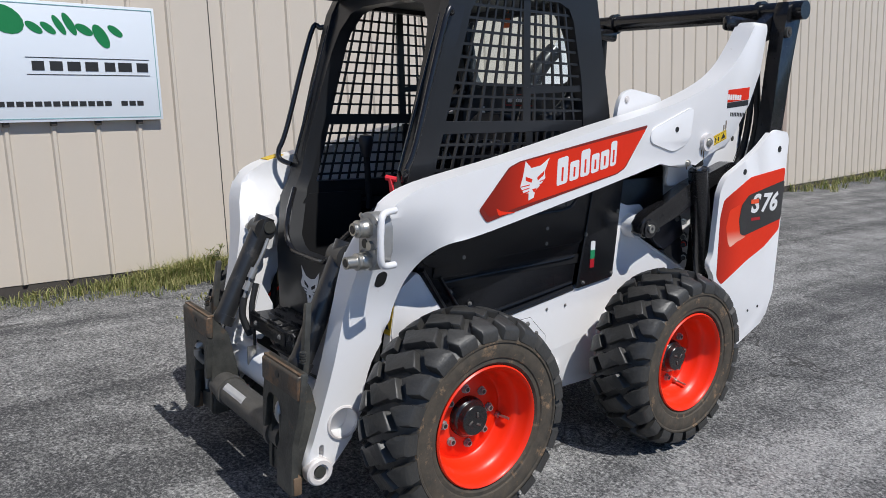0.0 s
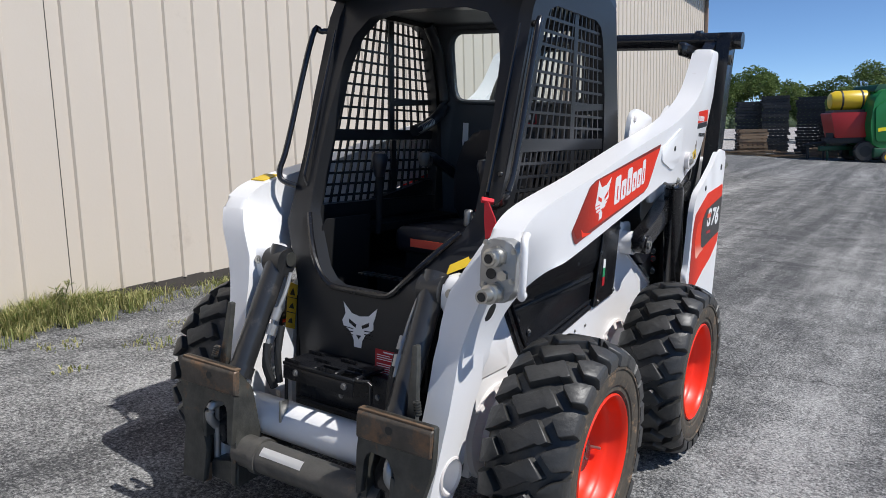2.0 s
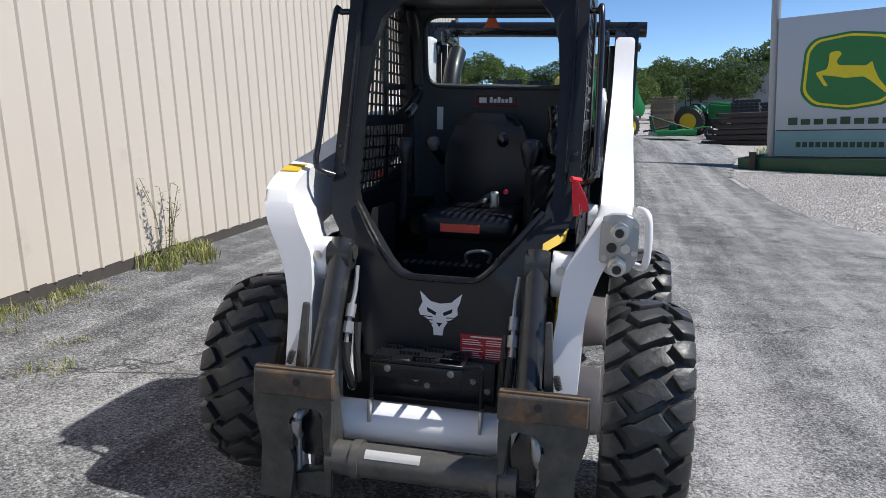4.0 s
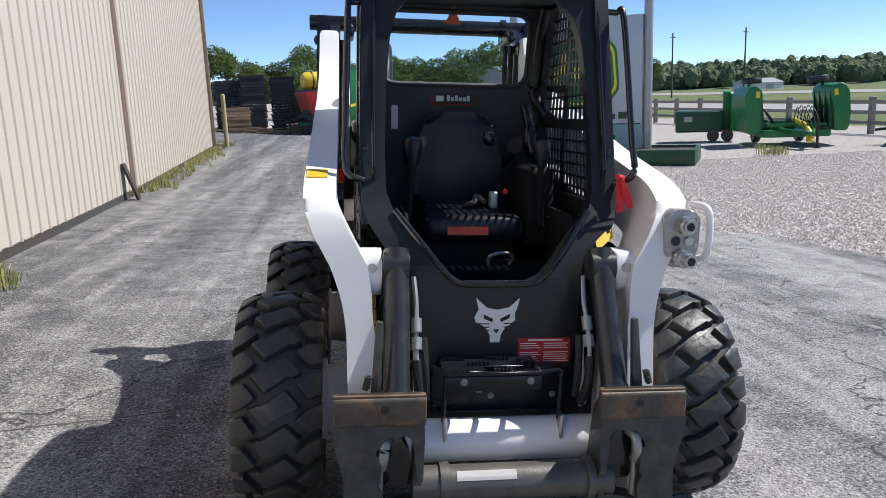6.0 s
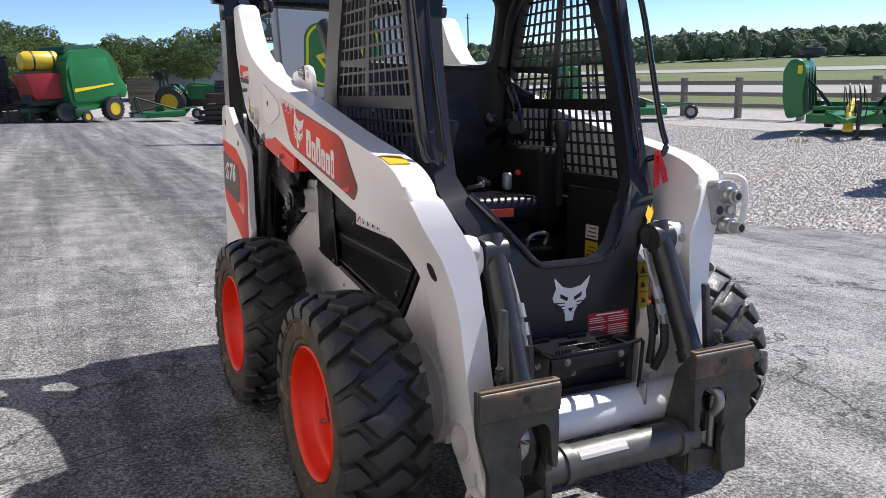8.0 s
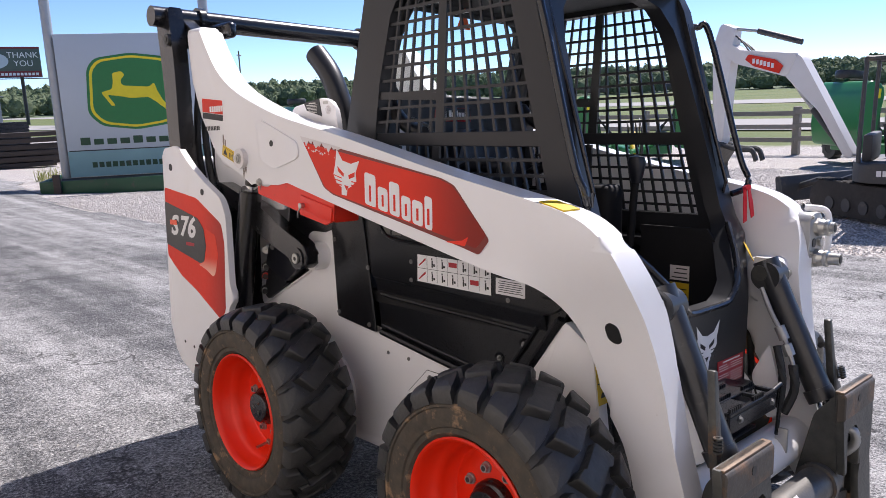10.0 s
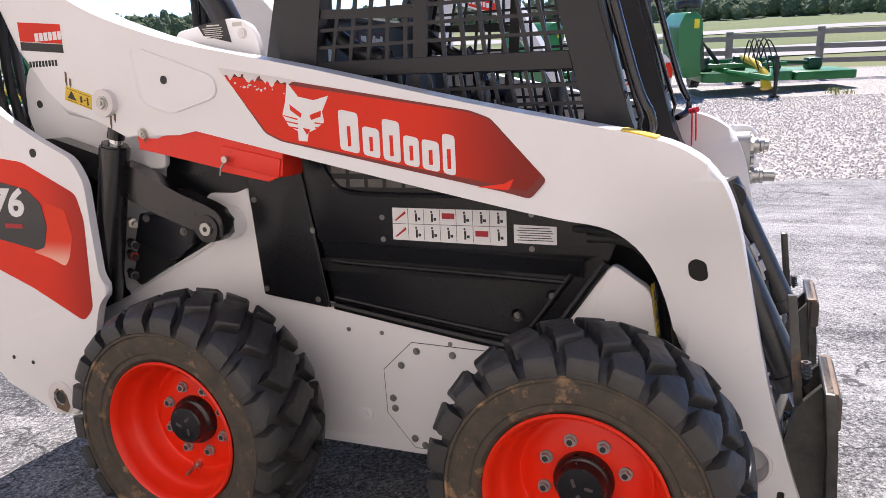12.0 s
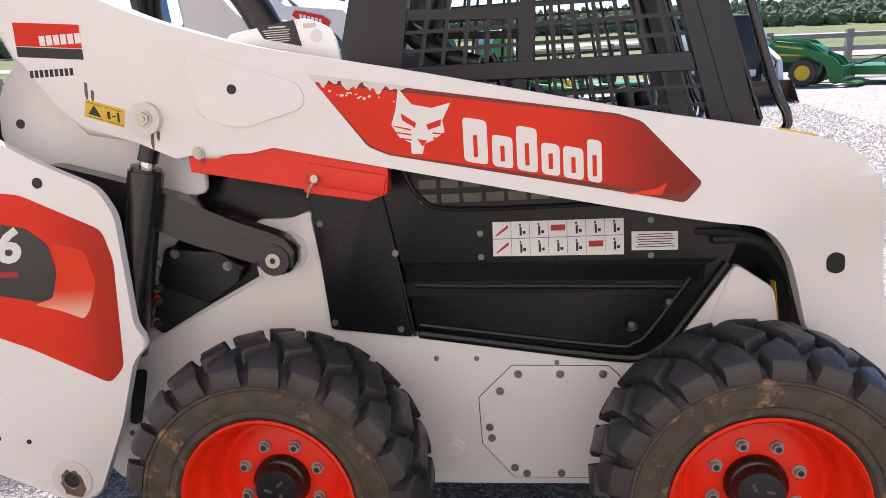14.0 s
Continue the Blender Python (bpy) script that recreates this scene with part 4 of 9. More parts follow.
# two slanted slots and side strokes on the emblem, as (across, up)
EMBLEM_MARKS = [[(0.048, 0.012), (0.012, -0.006), (0.016, -0.018), (0.046, -0.004)], [(-0.048, 0.012), (-0.012, -0.006), (-0.016, -0.018), (-0.046, -0.004)], [(0.012, -0.044), (-0.012, -0.044), (0.0, -0.060)]]
EMBLEM_MARKS += [[(s * 0.026, -0.022 - 0.012 * k), (s * 0.070, -0.020 - 0.014 * k), (s * 0.070, -0.023 - 0.014 * k), (s * 0.026, -0.026 - 0.012 * k)] for s in (-1, 1) for k in range(3)]

def carve(ob, cut):
    """The mesh of ob with the shapes in cut taken out of it."""
    bmesh.ops.recalc_face_normals(cut, faces=cut.faces[:])
    me = bpy.data.meshes.new("cut")
    cut.to_mesh(me)
    cut.free()
    tool = new("cut", me)
    tool.matrix_world = ob.matrix_world
    tool.parent = ob.parent
    mod = ob.modifiers.new("cut", "BOOLEAN")
    mod.operation, mod.object, mod.solver = "DIFFERENCE", tool, "EXACT"
    dg = bpy.context.evaluated_depsgraph_get()
    done = bpy.data.meshes.new_from_object(ob.evaluated_get(dg), depsgraph=dg)
    ob.modifiers.remove(mod)
    bpy.data.objects.remove(tool)
    done.set_sharp_from_angle(angle=radians(40))
    return done


for sx in (-1, 1):
    bm = bmesh.new()
    prism(bm, ARM, "x", sx * (ARM_X - 0.105), sx * ARM_X, 0.022, 4)
    for z in (0.4, 0.55, 0.66, 0.74, 0.79, 0.83, 0.87, 0.91, 0.95, 0.99, 1.03, 1.07, 1.11, 1.15):
        bmesh.ops.bisect_plane(bm, geom=bm.verts[:] + bm.edges[:] + bm.faces[:], plane_co=(0, 0, z), plane_no=(0, 0, 1))
    for y in (-0.80, -0.72, -0.65, -0.58):
        bmesh.ops.bisect_plane(bm, geom=bm.verts[:] + bm.edges[:] + bm.faces[:], plane_co=(0, y, 0), plane_no=(0, 1, 0))
    for v in bm.verts:
        leg = float(np.interp(v.co.z, (0.2, 0.8, 0.88, 0.95, 1.03, 1.15), (0.086, 0.088, 0.102, 0.116, 0.116, 0.103))) / 0.105
        deep = (ARM_X - abs(v.co.x)) * (1.0 + (leg - 1.0) * smoothstep(-0.52, -0.76, v.co.y))
        v.co.x = sx * (ARM_X - arm_shift(v.co.y, v.co.z) - deep)
    # round opening and slot cut into the hollow end of the leg
    cut = bmesh.new()
    xs = ARM_X - arm_shift(-0.945, 0.375)
    rod(cut, (sx * (xs - 0.060), -0.945, 0.375), (sx * (xs + 0.05), -0.945, 0.375), 0.052, 36)
    slot = fillet([(-1.038, 0.262), (-1.020, 0.262), (-1.020, 0.310), (-1.038, 0.310)], 0.009, 4)
    prism(cut, slot, "x", sx * (xs - 0.05), sx * (xs + 0.05))
    arm = part("lift_arm", bm, M_WHITE, loader, "white lift arm with an orange-red decal", smooth=50)
    arm.data = carve(arm, cut)
    X = ARM_X
    # pressed triangle near the pivot
    tri = [(0.757, 1.480), (0.738, 1.335), (0.625, 1.296), (0.458, 1.340), (0.465, 1.395), (0.72, 1.486)]
    bm = bmesh.new()
    prism(bm, fillet(tri, 0.03, 4), "x", sx * (X - 0.004), sx * (X + 0.006), 0.004, 2)
    part("stiffener", bm, M_WHITE, arm)
    bm = bmesh.new()
    rod(bm, (sx * (X + 0.002), 0.639, 1.393), (sx * (X + 0.0075), 0.639, 1.393), 0.012, 16)
    part("arm_hole", bm, M_INK, arm)
    # pivot boss with its greased bolt
    bm = bmesh.new()
    rod(bm, (sx * (X - 0.002), 0.868, 1.335), (sx * (X + 0.020), 0.868, 1.335), 0.040, 28)
    boss = part("pivot_boss", bm, M_WHITE_WORN, arm)
    part("pivot_bolt", nut(bmesh.new(), (sx * (X + 0.020), 0.868, 1.335), (sx, 0, 0), 0.016, 0.010), M_ZINC, boss)
    bm = bmesh.new()
    nut(bm, (sx * (X + 0.001), 0.745, 1.243), (sx, 0, 0), 0.012, 0.010)
    part("arm_bolt", bm, M_ZINC, arm)
    # decal: dark rim, red field, plain white shapes
    hexa = [(0.443, 1.413), (0.312, 1.236), (0.262, 1.213), (-0.376, 1.081), (-0.437, 1.066), (-0.478, 1.112), (-0.340, 1.262), (-0.287, 1.282)]
    d0 = part("decal_rim", prism(bmesh.new(), fillet(hexa, 0.012, 3), "x", sx * (X + 0.0002), sx * (X + 0.0010)), M_DECALDARK, arm, "dark edge of the red decal")
    cx, cz = -0.02, 1.245
    inner = [(cx + (a - cx) * 0.975, cz + (b - cz) * 0.90) for a, b in hexa]
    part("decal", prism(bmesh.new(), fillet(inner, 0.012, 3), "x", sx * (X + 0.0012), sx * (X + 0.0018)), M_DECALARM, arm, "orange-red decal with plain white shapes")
    tip = [(-0.300, 1.094), (-0.383, 1.087), (-0.397, 1.116), (-0.372, 1.103)]
    part("decal_flash", prism(bmesh.new(), fillet(tip, 0.004, 2), "x", sx * (X + 0.0019), sx * (X + 0.0022)), M_RIM, arm)
    # white emblem and six upright white bars
    em = [(0.250, 1.285), (0.238, 1.318), (0.228, 1.370), (0.197, 1.331), (0.150, 1.320), (0.104, 1.330), (0.126, 1.290), (0.122, 1.262), (0.150, 1.244), (0.172, 1.236), (0.178, 1.212), (0.205, 1.214), (0.205, 1.240), (0.232, 1.254)]
    if sx > 0:
        em = [(-0.21 - (a - 0.177), 1.222 + (b - 1.290) - 0.40 * (a - 0.177)) for a, b in em]
    emb = part("emblem", prism(bmesh.new(), em, "x", sx * (X + 0.002), sx * (X + 0.0026)), M_DECALWHITE, arm, "white emblem shape")
    bm = bmesh.new()
    for mark in EMBLEM_MARKS:
        q = [(0.177 + u, 1.290 + w + 0.20 * u) for u, w in mark]
        if sx > 0:
            q = [(-0.21 - (a - 0.177), 1.222 + (b - 1.290) - 0.40 * (a - 0.177)) for a, b in q]
        prism(bm, q, "x", sx * (X + 0.0027), sx * (X + 0.0031))
    tagged(part("emblem_mark", bm, M_DECAL, emb), kind="stuff")
    y0 = 0.078 if sx < 0 else -0.092
    slope = 0.212
    widths = (0.068, 0.058, 0.058, 0.051, 0.056, 0.040) if sx < 0 else (0.070, 0.061, 0.061, 0.054, 0.059, 0.043)
    tall = (0.105, 0.075, 0.105, 0.075, 0.075, 0.100)
    run = 0.0
    for wd, hh in zip(widths, tall):
        a0 = y0 - run if sx < 0 else y0 + run
        a1 = a0 - wd * 0.84 if sx < 0 else a0 + wd * 0.84
        base = lambda yv: 1.190 + slope * (yv - 0.078) if sx < 0 else 1.180 + slope * (yv + 0.092)
        bar = [(a0, base(a0)), (a1, base(a1)), (a1, base(a1) + hh), (a0, base(a0) + hh)]
        db = part("decal_bar", prism(bmesh.new(), fillet(bar, 0.010, 2), "x", sx * (X + 0.002), sx * (X + 0.0026)), M_DECALWHITE, arm)
        am = (a0 + a1) / 2
        hole = [(am + du, base(am) + 0.014 + dw) for du, dw in ((-0.005, 0.0), (0.005, 0.0), (0.005, hh * 0.5), (-0.005, hh * 0.5))]
        part("bar_slot", prism(bmesh.new(), hole, "x", sx * (X + 0.0027), sx * (X + 0.0031)), M_DECAL, db)
        run += wd
    # dealer sticker
    s0, s1 = (1.190, 1.015)
    tilt_s = lambda yv: 0.10 * (yv - 1.015)
    for z0, z1, mm, nm in ((1.515, 1.572, M_LABELRED, "sticker"), (1.488, 1.513, M_INK, "sticker_foot")):
        q = [(s0, z0 + tilt_s(s0)), (s1, z0), (s1, z1), (s0, z1 + tilt_s(s0))]
        part(nm, prism(bmesh.new(), q, "x", sx * (X + 0.0003), sx * (X + 0.001)), M_DECAL if mm is M_LABELRED else mm, arm)
    bm = bmesh.new()
    for k, wd in enumerate((0.026, 0.022, 0.026, 0.022, 0.022, 0.014)):
        box(bm, sx * (X + 0.001), sx * (X + 0.0014), 1.125 - 0.019 * k - 0.015, 1.125 - 0.019 * k, 1.528, 1.552)
    tagged(part("sticker_print", bm, M_DECALWHITE, arm), kind="stuff")
    bm = bmesh.new()
    for k in range(9):
        box(bm, sx * (X + 0.0003), sx * (X + 0.0008), 1.165 - 0.0135 * k - 0.009, 1.165 - 0.0135 * k, 1.452, 1.470)
    tagged(part("number_print", bm, M_INK, arm), kind="stuff")
    # yellow warning label by the boss, and one on top of the elbow
    q = [(1.026, 1.392), (0.926, 1.360), (0.934, 1.316), (1.036, 1.350)]
    part("warning_label", prism(bmesh.new(), q, "x", sx * (X + 0.0003), sx * (X + 0.001)), M_LABELYEL, arm)
    bm = bmesh.new()
    slant = lambda yv: 1.353 + 0.33 * (yv - 0.98)
    for y0, y1 in ((1.026, 0.984), (0.978, 0.934)):
        for w0, w1 in ((-0.018, -0.0165), (0.0165, 0.018)):
            prism(bm, [(y0, slant(y0) + w0), (y1, slant(y1) + w0), (y1, slant(y1) + w1), (y0, slant(y0) + w1)], "x", sx * (X + 0.001), sx * (X + 0.0014))
    prism(bm, [(1.024, slant(1.024) - 0.012), (0.990, slant(0.990) - 0.012), (1.006, slant(1.006) + 0.014)], "x", sx * (X + 0.001), sx * (X + 0.0015))
    box(bm, sx * (X + 0.001), sx * (X + 0.0015), 0.942, 0.948, slant(0.945) - 0.012, slant(0.945) + 0.012)
    box(bm, sx * (X + 0.001), sx * (X + 0.0015), 0.952, 0.961, slant(0.956) - 0.002, slant(0.956) + 0.002)
    box(bm, sx * (X + 0.001), sx * (X + 0.0015), 0.966, 0.974, slant(0.970) - 0.011, slant(0.970) + 0.008)
    tagged(part("label_print", bm, M_INK, arm), kind="stuff")
    bm = bmesh.new()
    v = [bm.verts.new(p) for p in ((sx * (X - 0.006), -0.650, 1.2255), (sx * (X - 0.006), -0.730, 1.2055), (sx * (X - 0.075), -0.730, 1.2060), (sx * (X - 0.075), -0.650, 1.2260))]
    v2 = [bm.verts.new(p.co + Vector((0, 0, 0.004))) for p in v]
    bm.faces.new(v2)
    bm.faces.new(v[::-1])
    for k in range(4):
        bm.faces.new((v[k], v[(k + 1) % 4], v2[(k + 1) % 4], v2[k]))
    if sx < 0:
        part("elbow_label", bm, M_LABELYEL, arm, "yellow warning label on the arm's elbow")
    else:
        bm.free()
    # slot in the leg, lower round opening and end pin
    sl = [(-0.843, 0.862), (-0.838, 0.905), (-0.812, 0.915), (-0.795, 0.900), (-0.80, 0.862), (-0.825, 0.852)]
    part("arm_slot", prism(bmesh.new(), fillet(sl, 0.012, 3), "x", 0.0, 0.006, fn=lambda co: Vector((sx * (X - arm_shift(co.y, co.z) - 0.004 + co.x), co.y, co.z))), M_INK, arm)
    bm = bmesh.new()
    lathe(bm, [(0.0525, -0.03), (0.0525, 0.004), (0.055, 0.007), (0.062, 0.005), (0.065, -0.004)], "x", 36, (0, 0, 0), caps=False)
    o = part("hole_weld", bm, M_WHITE_WORN, arm)
    o.matrix_basis = Matrix.Translation((sx * (X - arm_shift(-0.945, 0.375)), -0.945, 0.375)) @ (Matrix.Rotation(math.pi, 4, "Z") if sx < 0 else Matrix.Identity(4))
    sh = arm_shift(-1.04, 0.216)
    bm = bmesh.new()
    lathe(bm, [(0.050, -0.02), (0.050, 0.016), (0.044, 0.022), (0.030, 0.022), (0.026, 0.012), (0.001, 0.012)], "x", 32)
    o = part("end_boss", bm, M_WHITE_WORN, arm, "rust-marked white boss at the arm's end")
    o.matrix_basis = Matrix.Translation((sx * (X - sh), -1.042, 0.218)) @ (Matrix.Rotation(math.pi, 4, "Z") if sx < 0 else Matrix.Identity(4))
    bm = bmesh.new()
    rod(bm, (sx * (X - sh + 0.010), -1.042, 0.218), (sx * (X - sh + 0.020), -1.042, 0.218), 0.022, 20)
    part("end_pin", bm, M_STEEL, arm)
    # pin lug towards the tilt cylinder
    bm = bmesh.new()
    prism(bm, fillet([(-0.76, 0.985), (-0.872, 0.985), (-0.892, 0.93), (-0.885, 0.86), (-0.78, 0.82)], 0.03), "x", sx * 0.385, sx * 0.51, 0.012, 3)
    part("cylinder_lug", bm, M_WHITE, arm)
    part("lug_bolt", nut(bmesh.new(), (sx * 0.417, -0.890, 0.935), (0, -1, 0), 0.012, 0.008), M_ZINC, arm)
    # vertical edge guard on the leg's face
    bm = bmesh.new()
    prism(bm, fillet([(sx * 0.388, 0.800), (sx * 0.408, 0.803), (sx * 0.424, 0.60), (sx * 0.426, 0.52), (sx * 0.394, 0.52), (sx * 0.394, 0.60)], 0.006, 2), "y", -1.064, -1.042, 0.004, 2,
          fn=lambda co: Vector((co.x, co.y + 0.10 * (co.z - 0.60), co.z)))
    part("leg_guard", bm, M_STEEL, arm, "dark lever bar beside the arm leg")

# hoses between the arm and the rear link, and rust runs below the pivots
for sx in (-1, 1):
    for k in range(3):
        x = sx * (0.475 + 0.032 * k)
        pts = smooth_line([(x, 1.42 - 0.02 * k, 1.86), (x, 1.42 - 0.01 * k, 1.66), (x, 1.41 + 0.015 * k, 1.46), (x, 1.38 + 0.02 * k, 1.30), (x, 1.33 + 0.02 * k, 1.19), (x, 1.25, 1.10)], 4)
        part("lift_hose", sweep(bmesh.new(), pts, 0.016, 8), M_HOSE, loader)
    rnd = random.Random(40 + sx)
    for y0, z0, ln in ((0.862, 1.296, 0.045), (0.845, 1.30, 0.025), (1.02, 1.43, 0.05), (1.005, 1.41, 0.03), (0.738, 1.232, 0.02)):
        q = [(y0 - 0.004, z0), (y0 + 0.003, z0 + 0.004), (y0 + 0.006, z0 - ln * 0.5), (y0 + 0.002, z0 - ln), (y0 - 0.002, z0 - ln * 0.6)]
        part("rust_run", prism(bmesh.new(), q, "x", sx * (ARM_X + 0.0002), sx * (ARM_X + 0.0009)), M_RUST, loader)
    # rust round the tie-down hole and scuffs at the leg's end
    rim_in = [(1.22 + 0.0245 * math.cos(a), 0.36 + 0.0245 * math.sin(a)) for a in np.linspace(0, 2 * math.pi, 25)[:-1]]
    rim_out = [(1.22 + (0.031 + rnd.uniform(-0.004, 0.006) + (0.016 * max(0.0, -math.sin(a + 0.5)))) * math.cos(a), 0.36 + (0.031 + rnd.uniform(-0.004, 0.006) + 0.020 * max(0.0, -math.sin(a + 0.5))) * math.sin(a)) for a in np.linspace(0, 2 * math.pi, 25)[:-1]]
    bm = bmesh.new()
    ring_plate(bm, rim_out, rim_in, "x", sx * 0.6672, sx * 0.6678)
    part("rust_stain", bm, M_RUST, loader)
    # small lifting hole plate and bolts low on the chassis behind the wheel
    part("chassis_slot", prism(bmesh.new(), fillet([(1.078, 0.600), (1.120, 0.600), (1.162, 0.425), (1.122, 0.425)], 0.018), "x", sx * 0.4405, sx * 0.4425), M_INK, loader)

# worn paint on the elbow of the decal, right side
rnd = random.Random(3)
edge = lambda yv: 1.413 + 0.1795 * (yv - 0.443)
ragged = [(yv, edge(yv) + 0.004) for yv in np.linspace(0.20, 0.446, 6)]
ragged += [(yv + rnd.uniform(-0.003, 0.003), edge(yv) - (0.012 + 0.007 * math.sin(yv * 95) + 0.005 * math.sin(yv * 233 + 1) + rnd.uniform(-0.003, 0.003)) * smoothstep(0.20, 0.25, yv)) for yv in np.linspace(0.446, 0.20, 60)]
bm = bmesh.new()
prism(bm, ragged, "x", -(ARM_X + 0.0026), -(ARM_X + 0.0016))
for k in range(14):
    yy = rnd.uniform(0.22, 0.43)
    zz, r = edge(yy) - rnd.uniform(0.024, 0.038), rnd.uniform(0.002, 0.006)
    prism(bm, [(yy + r * rnd.uniform(0.5, 1.3) * math.cos(a), zz + 0.7 * r * rnd.uniform(0.5, 1.3) * math.sin(a)) for a in np.linspace(0, 2 * math.pi, 8)[:-1]], "x", -(ARM_X + 0.00245), -(ARM_X + 0.0016))
part("chipped_paint", bm, M_WHITE_WORN, loader)

# lift cylinders, control links, cross bar -----------------------------------
for sx in (-1, 1):
    bm = bmesh.new()
    rod(bm, (sx * 0.570, 1.045, 0.70), (sx * 0.570, 0.926, 1.198), 0.0465, 28)
    rod(bm, (sx * 0.570, 0.932, 1.180), (sx * 0.570, 0.923, 1.208), 0.040, 24)
    rod(bm, (sx * 0.570, 0.918, 1.225), (sx * 0.570, 0.900, 1.275), 0.0265, 20)
    cyl = part("lift_cylinder", bm, M_GLOSSBLACK, loader, "black hydraulic lift cylinder")
    bm = bmesh.new()
    rod(bm, (sx * 0.570, 0.925, 1.19), (sx * 0.570, 0.912, 1.24), 0.022, 20)
    part("cylinder_rod", bm, M_CHROME, cyl)
    bm = bmesh.new()
    prism(bm, fillet([(0.565, 0.905), (0.545, 0.945), (0.555, 0.990), (0.60, 1.016), (0.70, 1.051), (0.875, 1.133), (1.05, 1.185), (1.20, 1.228), (1.28, 1.225), (1.28, 1.185), (1.10, 1.125), (0.92, 1.036), (0.845, 1.001), (0.67, 0.941), (0.615, 0.905)], 0.02, 3), "x", sx * 0.50, sx * 0.56, 0.010, 2)
    link = part("control_link", bm, M_GLOSSBLACK, loader, "black steel control link")
    bm = bmesh.new()
    rod(bm, (sx * 0.555, 0.606, 0.946), (sx * 0.568, 0.606, 0.946), 0.042, 28)
    part("link_cap", bm, M_GLOSSBLACK, link)
    bm = bmesh.new()
    rod(bm, (sx * 0.566, 0.606, 0.946), (sx * 0.575, 0.606, 0.946), 0.020, 20)
    pin = part("link_pin", bm, M_ZINC, link)
    part("grease_hole", rod(bmesh.new(), (sx * 0.574, 0.606, 0.946), (sx * 0.5757, 0.606, 0.946), 0.008, 14), M_INK, pin)
    bm = bmesh.new()
    rod(bm, (sx * 0.40, 0.606, 0.946), (sx * 0.50, 0.606, 0.946), 0.055, 28)
    part("link_mount", bm, M_WHITE, loader)
    # curved rear link from the cross bar down into the tail
    cur = smooth_line([(1.490, 1.990), (1.465, 1.83), (1.445, 1.65), (1.435, 1.46), (1.415, 1.30), (1.38, 1.14)], 4)
    left, right = [], []
    for i, p in enumerate(cur):
        a, b = Vector(cur[max(i - 1, 0)]), Vector(cur[min(i + 1, len(cur) - 1)])
        d = (b - a).normalized()
        nrm = Vector((-d.y, d.x))
        wdt = 0.066 - 0.018 * i / len(cur)
        left.append((p[0] + nrm.x * wdt, p[1] + nrm.y * wdt))
        right.append((p[0] - nrm.x * wdt, p[1] - nrm.y * wdt))
    bm = bmesh.new()
    prism(bm, left + right[::-1], "x", sx * 0.585, sx * 0.655, 0.012, 2)
    rl = part("rear_link", bm, M_GLOSSBLACK, loader, "curved black rear link")
    bm = bmesh.new()
    rod(bm, (sx * 0.655, 1.432, 1.858), (sx * 0.668, 1.432, 1.858), 0.026, 20)
    rod(bm, (sx * 0.668, 1.432, 1.858), (sx * 0.673, 1.432, 1.858), 0.013, 6)
    part("rear_link_pin", bm, M_STEEL, rl)
    bm = bmesh.new()
    prism(bm, fillet([(1.25, 1.86), (1.36, 1.90), (1.50, 1.99), (1.58, 2.0), (1.58, 1.93), (1.46, 1.84), (1.28, 1.78)], 0.02), "x", sx * 0.52, sx * 0.58, 0.008, 2)
    part("arm_yoke", bm, M_GLOSSBLACK, loader)
bm = bmesh.new()
rod(bm, (-0.70, 1.50, 1.965), (0.70, 1.50, 1.965), 0.045, 28)
for sx in (-1, 1):
    rod(bm, (sx * 0.485, 1.50, 1.965), (sx * 0.455, 1.50, 1.965), 0.058, 28)
part("cross_bar", bm, M_GLOSSBLACK, loader, "black round cross bar between the arms")
for sx in (-1, 1):
    bm = bmesh.new()
    box(bm, sx * 0.44, sx * 0.49, 1.20, 1.50, 1.86, 1.93, 0.02, 3)
    part("cross_bar_bracket", bm, M_GLOSSBLACK, loader)

# arm support lock and printed labels, right side ------------------------------
bm = bmesh.new()
prism(bm, [(0.779, 1.234), (0.602, 1.257), (0.268, 1.182), (0.276, 1.117), (0.324, 1.100), (0.486, 1.129), (0.484, 1.140), (0.778, 1.195)], "x", -0.622, -0.612, 0.002, 1)
prism(bm, [(0.602, 1.256), (0.270, 1.182), (0.270, 1.172), (0.602, 1.246)], "x", -0.611, -0.540, 0.002, 1)
box(bm, -0.628, -0.622, 0.285, 0.484, 1.112, 1.165, 0.003, m=Matrix.Translation((0, 0.285, 1.11)) @ Matrix.Rotation(0.20, 4, "X") @ Matrix.Translation((0, -0.285, -1.11)))
lock = part("arm_lock", bm, M_RED, loader, "red lift arm support stop")
bm = bmesh.new()
box(bm, -0.606, -0.50, 0.285, 0.325, 1.11, 1.172, 0.006)
part("lock_foot", bm, M_RED, lock)
bm = bmesh.new()
rod(bm, (-0.623, 0.452, 1.165), (-0.645, 0.452, 1.165), 0.010, 14)
sweep(bm, [(-0.640, 0.450, 1.165), (-0.643, 0.466, 1.142), (-0.640, 0.474, 1.120)], 0.003, 6)
part("lock_pin", bm, M_ZINC, lock)
lab = part("instruction_label", prism(bmesh.new(), [(0.030, 1.005), (-0.315, 1.003), (-0.315, 0.905), (0.032, 0.911)], "x", -0.4475, -0.4465), M_DECALWHITE, loader, "white instruction label with rows of small pictures")
bm = bmesh.new()
bmr = bmesh.new()
